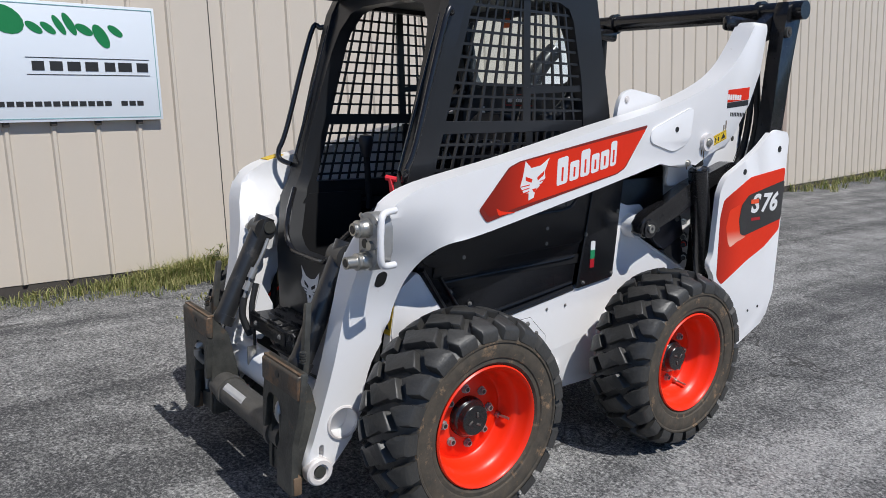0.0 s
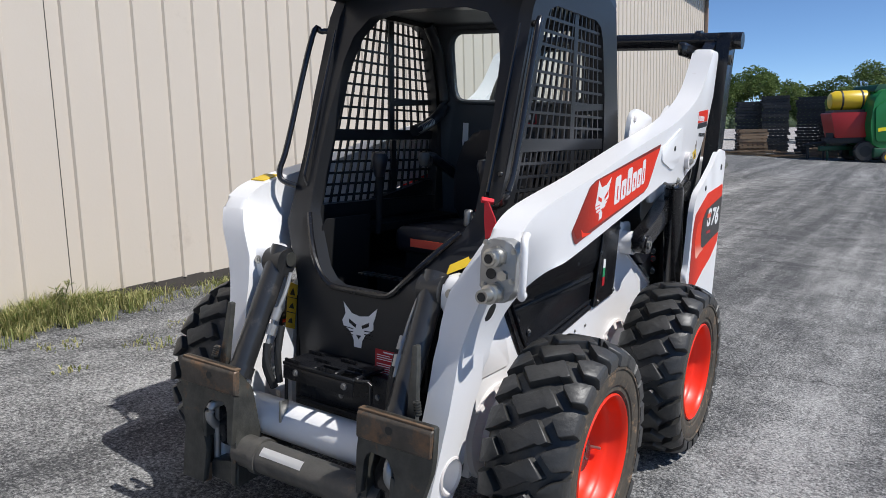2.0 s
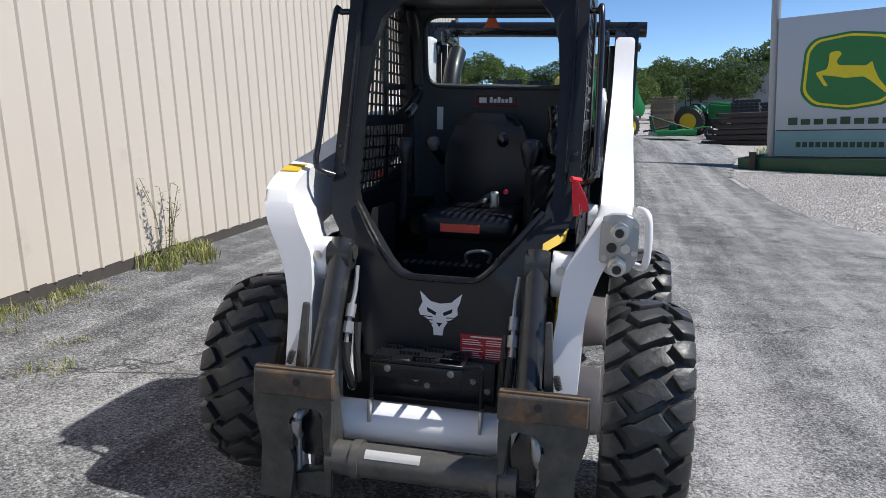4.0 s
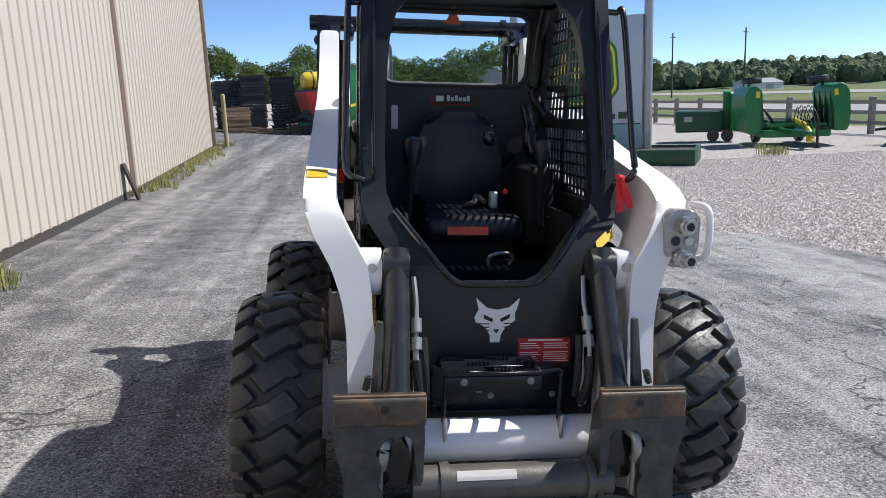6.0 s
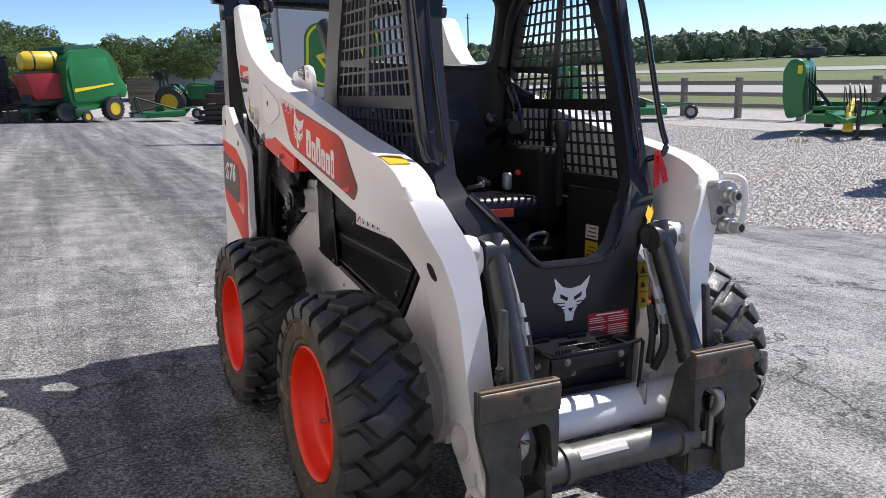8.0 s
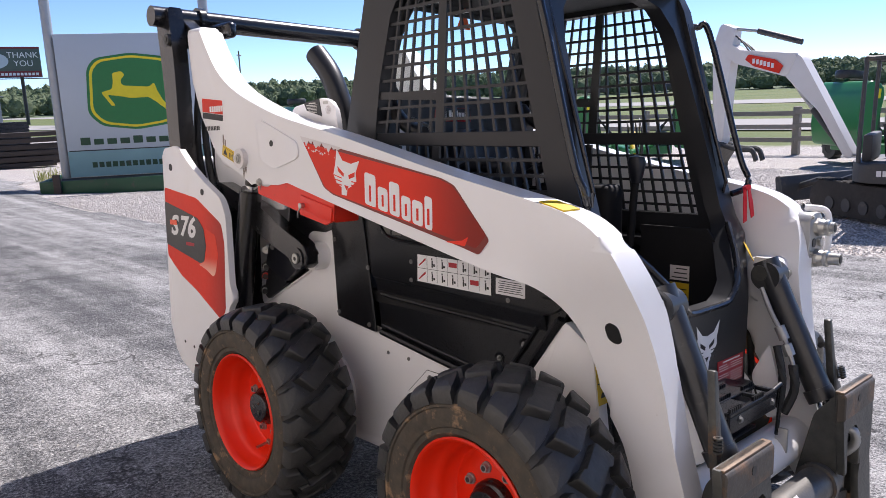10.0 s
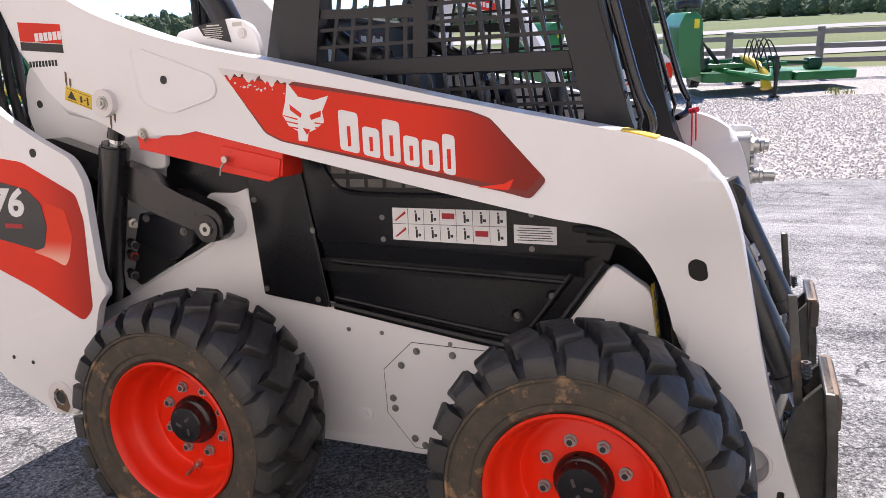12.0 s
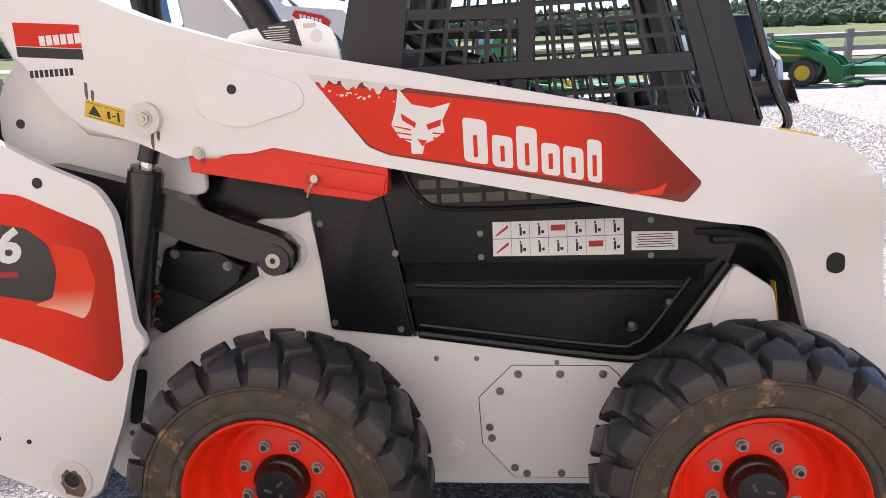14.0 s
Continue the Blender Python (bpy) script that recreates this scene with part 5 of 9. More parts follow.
for row in range(2):
    for col in range(7):
        yc = 0.006 - 0.0495 * col
        zc = 0.982 - 0.047 * row
        if (row, col) in ((0, 3), (1, 5), (0, 0), (1, 0)):
            if col:
                box(bmr, -0.4483, -0.4475, yc - 0.020, yc + 0.018, zc - 0.006, zc + 0.010)
            else:
                prism(bmr, [(yc + 0.018, zc - 0.014), (yc - 0.016, zc + 0.014), (yc - 0.018, zc + 0.006), (yc + 0.014, zc - 0.016)], "x", -0.4483, -0.4475)
        else:
            box(bm, -0.4483, -0.4475, yc - 0.004, yc + 0.002, zc - 0.016, zc + 0.008)
            box(bm, -0.4483, -0.4475, yc - 0.014, yc - 0.006, zc - 0.012, zc - 0.004)
            box(bm, -0.4483, -0.4475, yc - 0.002, yc + 0.003, zc + 0.010, zc + 0.016)
        box(bm, -0.4481, -0.4475, yc - 0.0252, yc - 0.0242, zc - 0.022, zc + 0.022)
box(bm, -0.4481, -0.4475, -0.313, 0.030, 0.9577, 0.9590)
tagged(part("label_print", bm, M_INK, lab), kind="stuff")
tagged(part("label_print", bmr, M_LABELRED, lab), kind="stuff")
lab = part("notice_label", prism(bmesh.new(), [(-0.335, 0.966), (-0.454, 0.963), (-0.454, 0.913), (-0.335, 0.915)], "x", -0.4475, -0.4465), M_DECALWHITE, loader, "small white notice label")
bm = bmesh.new()
for k in range(6):
    box(bm, -0.4481, -0.4475, -0.445 + 0.004 * (k % 3), -0.345 - 0.006 * (k % 2), 0.9225 + 0.0067 * k, 0.9248 + 0.0067 * k)
tagged(part("label_print", bm, M_DECALGREY, lab), kind="stuff")
# colour sticker on the other side cover
for z0, z1, mm in ((0.855, 0.895, M_DECALWHITE), (0.815, 0.855, M_LABELGRN), (0.775, 0.815, M_LABELRED)):
    part("sticker", box(bmesh.new(), 0.453, 0.4545, 0.338, 0.366, z0, z1), mm, loader)
# warning labels on the body's front corners
on_corner = lambda co: Vector((co.x, co.y + 0.111 * (co.z - 0.62), co.z))
for sx in (-1, 1):
    lab = part("front_label", prism(bmesh.new(), [(sx * 0.446, 0.820), (sx * 0.396, 0.812), (sx * 0.392, 0.640), (sx * 0.440, 0.640)], "y", -0.7240, -0.7225, fn=on_corner), M_LABELYEL, loader, "yellow warning label with black marks")
    bm = bmesh.new()
    for z in (0.700, 0.758):
        prism(bm, [(sx * 0.394, z), (sx * 0.440, z), (sx * 0.440, z + 0.003), (sx * 0.394, z + 0.003)], "y", -0.7247, -0.7241, fn=on_corner)
    for z in (0.660, 0.718):
        prism(bm, [(sx * 0.404, z), (sx * 0.430, z), (sx * 0.424, z + 0.012), (sx * 0.412, z + 0.022)], "y", -0.7247, -0.7241, fn=on_corner)
    prism(bm, [(sx * 0.404, 0.770), (sx * 0.432, 0.770), (sx * 0.418, 0.800)], "y", -0.7247, -0.7241, fn=on_corner)
    tagged(part("label_print", bm, M_INK, lab), kind="stuff")

# cab ----------------------------------------------------------------------
CX = 0.445


def front_y(z):
    """The cab's front face: upright below, leaning back above the sill."""
    if z < 0.90:
        return -0.815
    if z < 1.20:
        return -0.815 + 0.165 * smoothstep(0.90, 1.22, z)
    return -0.655 + 0.215 * (z - 1.20) / 0.75


half_in = [(0.0, 0.866), (0.110, 0.866), (0.150, 0.885), (0.185, 0.925), (0.340, 1.100), (0.362, 1.16), (0.365, 1.30), (0.360, 1.50), (0.345, 1.68), (0.320, 1.775), (0.260, 1.845), (0.17, 1.868), (0.0, 1.872)]
half_out = [(0.0, 0.570), (0.270, 0.570), (0.285, 0.72), (0.290, 0.86), (0.425, 1.06), (0.445, 1.12), (0.450, 1.30), (0.450, 1.50), (0.448, 1.68), (0.445, 1.83), (0.430, 1.92), (0.30, 1.955), (0.0, 1.96)]
inn = half_in + [(-x, z) for x, z in half_in[-2:0:-1]]
outr = half_out + [(-x, z) for x, z in half_out[-2:0:-1]]
bm = bmesh.new()
# split long strips so that the lean follows
ring_plate(bm, outr, inn, "y", 0.0, 0.06, lambda co: Vector((co.x, front_y(co.z) + co.y, co.z)))
for z in (0.75, 0.93, 0.98, 1.03, 1.08):
    bmesh.ops.bisect_plane(bm, geom=bm.verts[:] + bm.edges[:] + bm.faces[:], plane_co=(0, 0, z), plane_no=(0, 0, 1))
front_frame = part("cab_front", bm, M_CAB, loader, "black cab front with a deep open doorway")
bm = bmesh.new()
sill = smooth_line([(0.335, 1.10), (0.19, 0.925), (0.15, 0.885), (0.11, 0.868), (0.0, 0.866), (-0.11, 0.868), (-0.15, 0.885), (-0.19, 0.925), (-0.335, 1.10)], 4)
sweep(bm, [(x, front_y(z) - 0.006, z) for x, z in sill], 0.011, 8)
part("sill_trim", bm, M_GLOSSBLACK, front_frame, "glossy trim along the doorway sill")
# side walls of the footwell
footwell = part("footwell", box(bmesh.new(), -0.284, 0.284, -0.80, -0.30, 0.56, 0.58), M_INTERIOR, loader)
for sx in (-1, 1):
    part("inner_panel", prism(bmesh.new(), [(-0.81, 0.57), (-0.40, 0.57), (-0.40, 1.08), (-0.66, 1.08), (-0.80, 0.90)], "x", sx * 0.285, sx * 0.295), M_INTERIOR, footwell)
    part("outer_panel", prism(bmesh.new(), [(-0.66, 1.03), (-0.40, 0.98), (0.40, 0.98), (0.40, 1.10), (-0.63, 1.10)], "x", sx * 0.425, sx * 0.443), M_INTERIOR, footwell)
    part("side_shelf", box(bmesh.new(), sx * 0.296, sx * 0.424, -0.62, 0.40, 1.0, 1.03), M_INTERIOR, footwell)
part("cab_floor", box(bmesh.new(), -0.43, 0.43, -0.30, 0.40, 0.80, 0.84), M_INTERIOR, loader)
part("seat_riser", box(bmesh.new(), -0.284, 0.284, -0.34, -0.301, 0.58, 0.86), M_INTERIOR, loader)

# side frames with punched steel screens


def screen(bm, x, z0, z1, lean0, lean1, pitch=0.048, w=0.0095, t=0.004):
    """A punched sheet: square holes at a pitch, in a field with leaning ends."""
    def lines(length):
        n = max(2, round(length / pitch))
        out = [0.0]
        for k in range(1, n):
            out += [length * k / n - w / 2, length * k / n + w / 2]
        return [v / length for v in out + [length]]
    wide = lean1((z0 + z1) / 2) - lean0((z0 + z1) / 2)
    us, vs = lines(wide), lines(z1 - z0)
    layer = []
    for dx in (-t, t):
        grid = {}
        for j, v in enumerate(vs):
            z = z0 + (z1 - z0) * v
            a, b = lean0(z), lean1(z)
            for i, u in enumerate(us):
                grid[i, j] = bm.verts.new((x + dx, a + (b - a) * u, z))
        layer.append(grid)
    lo, hi = layer
    solid = lambda i, j: 0 <= i < len(us) - 1 and 0 <= j < len(vs) - 1 and (i % 2 == 1 or j % 2 == 1)
    for i in range(len(us) - 1):
        for j in range(len(vs) - 1):
            if not solid(i, j):
                continue
            ring = ((i, j), (i + 1, j), (i + 1, j + 1), (i, j + 1))
            bm.faces.new([lo[c] for c in ring[::-1]])
            bm.faces.new([hi[c] for c in ring])
            for k, (di, dj) in enumerate(((0, -1), (1, 0), (0, 1), (-1, 0))):
                if not solid(i + di, j + dj):
                    a, b = ring[k], ring[(k + 1) % 4]
                    bm.faces.new((lo[a], lo[b], hi[b], hi[a]))
    return bm


def make_cab_side(sx):
    x0, x1 = sx * (CX - 0.05), sx * CX
    inner = [(-0.568, 1.118), (-0.530, 1.26), (-0.455, 1.55), (-0.385, 1.82), (-0.355, 1.865), (-0.30, 1.885), (0.07, 1.885), (0.125, 1.865), (0.155, 1.82), (0.220, 1.60), (0.248, 1.43), (0.250, 1.30), (0.250, 1.118)]
    outer = [(-0.668, 1.045), (-0.648, 1.22), (-0.570, 1.55), (-0.487, 1.85), (-0.445, 1.93), (-0.36, 1.985), (0.20, 1.985), (0.280, 1.95), (0.300, 1.88), (0.375, 1.60), (0.420, 1.43), (0.425, 1.30), (0.425, 1.045)]
    bm = bmesh.new()
    ring_plate(bm, outer, inner, "x", x0, x1)
    bmesh.ops.bevel(bm, geom=[e for e in bm.edges if len(e.link_faces) == 2 and e.calc_face_angle(0) > 1.0], offset=0.008, segments=2, affect="EDGES")
    side = part("cab_side", bm, M_CAB, loader, "black cab side frame with a punched steel screen")
    xs = sx * (CX - 0.012)
    lean_f = lambda z: -0.545 + 0.275 * (z - 1.20) - 0.01
    lean_r = lambda z: 0.262 - 0.240 * max(0.0, z - 1.40)
    bm = bmesh.new()
    screen(bm, xs, 1.10, 1.378, lean_f, lean_r)
    part("lower_screen", bm, M_CAB, side)
    bm = bmesh.new()
    screen(bm, xs, 1.416, 1.888, lean_f, lean_r)
    part("upper_screen", bm, M_CAB, side)
    bm = bmesh.new()
    prism(bm, [(-0.50, 1.370), (0.295, 1.382), (0.285, 1.425), (-0.488, 1.418)], "x", xs - 0.006, xs + 0.006, 0.002, 1)
    part("screen_rail", bm, M_CAB, side)
    for q, hw in (([(-0.095, 1.42), (-0.055, 1.42), (-0.085, 1.885), (-0.120, 1.885)], 0.005), ([(-0.09, 1.525), (0.262, 1.545), (0.258, 1.570), (-0.093, 1.55)], 0.0055), ([(-0.06, 1.10), (-0.025, 1.10), (-0.04, 1.375), (-0.075, 1.375)], 0.005)):
        part("screen_rail", prism(bmesh.new(), q, "x", xs - hw, xs + hw), M_CAB, side)
    # grab bar at the front post
    bm = bmesh.new()
    g = [(sx * 0.425, -0.475, 1.800), (sx * 0.475, -0.500, 1.797), (sx * 0.490, -0.540, 1.770), (sx * 0.500, -0.66, 1.35), (sx * 0.500, -0.70, 1.255), (sx * 0.485, -0.700, 1.215), (sx * 0.440, -0.670, 1.195)]
    sweep(bm, smooth_line(g, 5), 0.0115, 10)
    part("grab_bar", bm, M_GLOSSBLACK, side, "black grab bar beside the doorway")
    # slim wiper rail on the front post
    bm = bmesh.new()
    sweep(bm, [(sx * 0.405, -0.470, 1.80), (sx * 0.405, -0.495, 1.80), (sx * 0.405, -0.665, 1.24), (sx * 0.40, -0.655, 1.20)], 0.007, 8)
    part("post_rail", bm, M_GLOSSBLACK, side)
    for z in (1.30, 1.42, 1.55, 1.68, 1.78):
        part("post_bolt", lathe(bmesh.new(), [(0.012, front_y(z) + 0.004), (0.012, front_y(z) - 0.002), (0.008, front_y(z) - 0.007), (0.001, front_y(z) - 0.008)], "y", 12, (sx * 0.430, 0, z)), M_GLOSSBLACK, side)
    return side


for sx in (-1, 1):
    make_cab_side(sx)
bm = bmesh.new()
roofline = [(-0.47, 1.93), (-0.50, 1.955), (-0.50, 1.985), (-0.44, 2.03), (-0.25, 2.055), (0.10, 2.055), (0.26, 2.02), (0.30, 1.96), (0.30, 1.93)]
prism(bm, fillet(roofline, 0.02, 3), "x", -0.44, 0.44, 0.025, 3)
part("cab_roof", bm, M_CAB, loader, "black cab roof")
for sx in (-1, 1):
    bm = bmesh.new()
    prism(bm, fillet([(sx * 0.22, 1.985), (sx * 0.40, 1.985), (sx * 0.425, 1.93), (sx * 0.41, 1.905), (sx * 0.33, 1.93)], 0.02), "y", -0.56, -0.46, 0.012, 2)
    part("work_lamp", bm, M_CAB, loader, "black work lamp housing")
bm = bmesh.new()
box(bm, -0.40, 0.40, -0.42, 0.24, 1.905, 1.93, 0.01)
part("headliner", bm, M_LINER, loader)
# rear wall with its window
half_w = [(0.0, 1.565), (0.338, 1.565), (0.335, 1.878), (0.0, 1.878)]
half_f = [(0.0, 0.84), (0.42, 0.84), (0.40, 1.93), (0.0, 1.93)]
wi = fillet(half_w + [(-a, b) for a, b in half_w[-2:0:-1]], 0.075, 5)
wo = fillet(half_f + [(-a, b) for a, b in half_f[-2:0:-1]], 0.03, 5)
RY = lambda z: 0.385 - 0.245 * max(0.0, z - 1.40)
bm = bmesh.new()
ring_plate(bm, wo, wi, "y", 0.0, 0.04, lambda co: Vector((co.x, RY(co.z) - 0.05 + co.y, co.z)))
rear = part("cab_rear", bm, M_LINER, loader, "dark cab rear wall with a wide window")
bm = bmesh.new()
sweep(bm, [(x, RY(z) - 0.055, z) for x, z in wi], 0.012, 8, closed=True)
part("window_seal", bm, M_LINER, rear)
bm = bmesh.new()
v = [bm.verts.new((x, RY(z) - 0.03, z)) for x, z in wi]
v2 = [bm.verts.new((x, RY(z) - 0.025, z)) for x, z in wi]
bm.faces.new(v)
bm.faces.new(v2[::-1])
for i in range(len(v)):
    bm.faces.new((v[i], v[(i + 1) % len(v)], v2[(i + 1) % len(v)], v2[i]))
pane_bm = bm
for sx in (-1, 1):
    pad = smooth_line([(sx * 0.375, 0.10, 1.90), (sx * 0.378, 0.19, 1.80), (sx * 0.378, 0.24, 1.66), (sx * 0.368, 0.25, 1.54), (sx * 0.385, 0.16, 1.46), (sx * 0.395, 0.05, 1.42)])
    part("pillar_pad", sweep(bmesh.new(), pad, 0.026, 10), M_CAB, rear)
bm = pane_bm
pane = part("window_pane", bm, M_GLASS, rear, "clear rear window pane")
pane.visible_shadow = False
bm = bmesh.new()
box(bm, -0.105, 0.105, 0.296, 0.312, 1.472, 1.535, 0.008)
pl = part("name_plate", bm, M_LABELRED, rear, "red-edged black plate with white shapes")
part("plate_face", box(bmesh.new(), -0.097, 0.097, 0.2935, 0.296, 1.480, 1.527, 0.001, 1), M_INK, pl)
bm = bmesh.new()
box(bm, -0.080, -0.045, 0.2915, 0.2935, 1.49, 1.515)
for k in range(6):
    box(bm, -0.030 + 0.0185 * k, -0.030 + 0.0185 * k + 0.014, 0.2915, 0.2935, 1.492, 1.518 if k in (0, 2, 5) else 1.510)
tagged(part("plate_print", bm, M_DECALWHITE, pl), kind="stuff")
part("notice_label", box(bmesh.new(), -0.285, -0.255, 0.300, 0.304, 1.36, 1.52), M_DECALWHITE, rear, "white notice sheet on the rear wall")
# small red warning triangle hanging in the window
bm = bmesh.new()
prism(bm, [(-0.058, 1.825), (0.016, 1.825), (-0.006, 1.875), (-0.024, 1.895)], "y", 0.212, 0.219, 0.002, 1)
sweep(bm, [(-0.016, 0.217, 1.89), (-0.016, 0.21, 1.92)], 0.003, 6)
part("hanging_tag", bm, M_ORANGE, loader, "orange-red tag hanging in the rear window")

# seat and controls
seat = part("seat", box(bmesh.new(), -0.20, 0.20, -0.36, 0.10, 0.93, 1.04, 0.04, 4), M_SEAT, loader, "black vinyl seat")
bm = bmesh.new()
prism(bm, fillet([(-0.19, 1.02), (0.19, 1.02), (0.20, 1.26), (0.13, 1.44), (-0.13, 1.44), (-0.20, 1.26)], 0.06, 4), "y", 0.10, 0.22, 0.035, 4)
part("backrest", bm, M_SEAT, seat)
bm = bmesh.new()
box(bm, -0.17, 0.17, -0.30, 0.10, 0.84, 0.93)
part("seat_base", bm, M_INTERIOR, seat)
part("seat_label", box(bmesh.new(), -0.105, 0.055, -0.364, -0.3605, 0.963, 0.995), M_SEATLABEL, seat, "orange-red label on the seat's front edge")
for sx in (-1, 1):
    bm = bmesh.new()
    sweep(bm, smooth_line([(sx * 0.215, 0.16, 1.22), (sx * 0.235, 0.02, 1.29), (sx * 0.225, -0.06, 1.31), (sx * 0.20, -0.13, 1.30)], 4), [0.022] * 6 + [0.026] * 4 + [0.030] * 3, 10)
    part("arm_rest", bm, M_SEAT, seat)
    bm = bmesh.new()
    sweep(bm, smooth_line([(sx * 0.262, -0.37, 1.00), (sx * 0.252, -0.385, 1.15), (sx * 0.245, -0.40, 1.27)], 4), 0.014, 10)
    lev = part("control_lever", bm, M_INTERIOR, loader, "black control lever with a rounded grip")
    bm = bmesh.new()
    lathe(bm, [(0.018, -0.05), (0.024, -0.03), (0.030, 0.0), (0.034, 0.025), (0.028, 0.045), (0.001, 0.052)], "z", 16, (sx * 0.245, -0.40, 1.285))
    part("grip", bm, M_SEAT, lev)
bm = bmesh.new()
sweep(bm, smooth_line([(0.0, -0.10, 1.05), (0.03, -0.16, 1.07), (0.05, -0.10, 1.09), (0.08, -0.14, 1.07)], 4), 0.012, 8)
part("belt_buckle", bm, M_ZINC, seat)
bm = bmesh.new()
box(bm, -0.10, 0.12, -0.745, -0.715, 0.63, 0.70)
rod(bm, (0.05, -0.60, 0.72), (0.09, -0.55, 0.80), 0.015, 10)
part("pedal", bm, M_STEEL, loader)
for z0, z1, mm in ((0.889, 0.942, M_WHITE_WORN), (0.815, 0.880, M_LABELYEL)):
    lab = part("footwell_label", box(bmesh.new(), 0.283, 0.2845, -0.60, -0.525, z0, z1), mm, loader)
    bm = bmesh.new()
    for k in range(3):
        box(bm, 0.2824, 0.2829, -0.592, -0.533 - 0.008 * k, z0 + 0.008 + 0.016 * k, z0 + 0.012 + 0.016 * k)
    tagged(part("label_print", bm, M_INK, lab), kind="stuff")
# floor grate's edge and foot loop
bm = bmesh.new()
for k in range(11):
    box(bm, -0.20 + 0.028 * k, -0.184 + 0.028 * k, -0.575, -0.52, 0.866, 0.872)
tagged(part("floor_grate", bm, M_STEEL, loader), kind="stuff")
part("pedal_loop", sweep(bmesh.new(), smooth_line([(0.03, -0.50, 0.87), (0.035, -0.51, 0.905), (0.085, -0.51, 0.918), (0.125, -0.50, 0.905), (0.115, -0.49, 0.87)], 4), 0.007, 8), M_ZINC, loader)
part("console_box", box(bmesh.new(), 0.215, 0.335, -0.30, 0.06, 0.90, 1.225, 0.03, 3), M_INTERIOR, loader)
part("belt_retractor", sweep(bmesh.new(), smooth_line([(0.285, 0.06, 1.47), (0.300, 0.02, 1.38), (0.298, 0.00, 1.30), (0.322, -0.01, 1.25), (0.345, 0.0, 1.28)], 4), [0.022] * 5 + [0.030] * 6 + [0.02] * 6, 10), M_GLOSSBLACK, loader, "black belt retractor beside the seat")
part("belt_tongue", box(bmesh.new(), 0.075, 0.112, -0.265, -0.235, 1.055, 1.125, 0.012, 3), M_COUPLER, seat, "pale grey belt buckle")
part("red_button", rod(bmesh.new(), (0.140, -0.252, 1.124), (0.140, -0.262, 1.124), 0.010, 14), M_FLAG, loader)
for xg, yg, zg in ((-0.188, -0.165, 1.312), (0.098, -0.10, 1.335)):
    part("hand_pad", lathe(bmesh.new(), [(0.012, -0.035), (0.023, -0.022), (0.026, 0.0), (0.020, 0.020), (0.001, 0.027)], "z", 16, (xg, yg, zg)), M_TUBE if xg < 0 else M_GLOSSBLACK, seat)

# front panel emblem, label and step
em = [(-0.068, 0.820), (-0.058, 0.780), (-0.072, 0.752), (-0.066, 0.735), (-0.045, 0.725), (-0.030, 0.712), (-0.018, 0.690), (-0.016, 0.665), (0.016, 0.665), (0.020, 0.692), (0.034, 0.716), (0.052, 0.727), (0.068, 0.742), (0.066, 0.765), (0.074, 0.785),
      (0.082, 0.818), (0.045, 0.785), (0.005, 0.778), (-0.03, 0.785)]
emb = part("emblem", prism(bmesh.new(), em, "y", -0.8165, -0.8155), M_DECALWHITE, front_frame, "white emblem shape")
bm = bmesh.new()
for mark in EMBLEM_MARKS:
    prism(bm, [(0.004 + u * 0.95, 0.752 + w * 0.95) for u, w in mark], "y", -0.8172, -0.8166)
tagged(part("emblem_mark", bm, M_BLACK, emb), kind="stuff")
lab = part("warning_label", box(bmesh.new(), 0.080, 0.262, -0.8175, -0.8155, 0.590, 0.678), M_LABELRED, front_frame, "dark red warning label with white lines")
bm = bmesh.new()
box(bm, 0.115, 0.235, -0.8182, -0.8175, 0.668, 0.673)
for k in range(9):
    if k != 5:
        box(bm, 0.088, 0.16 - 0.008 * (k % 3), -0.8182, -0.8175, 0.5955 + 0.0078 * k, 0.5980 + 0.0078 * k)
        box(bm, 0.170, 0.256 - 0.007 * (k % 2), -0.8182, -0.8175, 0.5955 + 0.0078 * k, 0.5980 + 0.0078 * k)
tagged(part("label_print", bm, M_DECALWHITE, lab), kind="stuff")
bm = bmesh.new()
prism(bm, [(0.346, 1.004), (0.425, 1.053), (0.417, 1.013), (0.347, 0.974)], "y", -0.002, 0.0)
for v in bm.verts:
    v.co.y += front_y(1.01) + (front_y(1.05) - front_y(0.97)) / 0.08 * (v.co.z - 1.01) - 0.007 + 0.5 * max(0.0, v.co.x - 0.36)
part("warning_label", bm, M_LABELYEL, front_frame, "yellow warning label beside the doorway")

bm = bmesh.new()
for x0, x1, y0, y1 in ((-0.192, 0.125, -0.990, -0.976), (-0.192, 0.125, -0.925, -0.82), (-0.192, -0.058, -0.976, -0.925), (0.020, 0.035, -0.976, -0.925), (0.110, 0.125, -0.976, -0.925)):
    box(bm, x0, x1, y0, y1, 0.606, 0.618, 0.002, 1)
step = part("step", bm, M_BLACK, loader, "black serrated entry step with open slots")
part("step_front", box(bmesh.new(), -0.190, 0.122, -0.9895, -0.982, 0.556, 0.605, 0.003), M_BLACK, step)
part("step_back", box(bmesh.new(), -0.215, 0.215, -0.875, -0.83, 0.44, 0.60, 0.004), M_BLACK, step)
part("step_ledge", box(bmesh.new(), -0.21, 0.21, -0.895, -0.875, 0.448, 0.456, 0.002), M_BLACK, step)
for pts in ([(0.122, -0.978, 0.612), (0.180, -0.978, 0.620), (0.188, -0.978, 0.612), (0.186, -0.970, 0.45)], [(-0.186, -0.975, 0.60), (-0.192, -0.970, 0.45)]):
    part("step_strap", sweep(bmesh.new(), pts, 0.0065, 8), M_BLACK, step)
bm = bmesh.new()
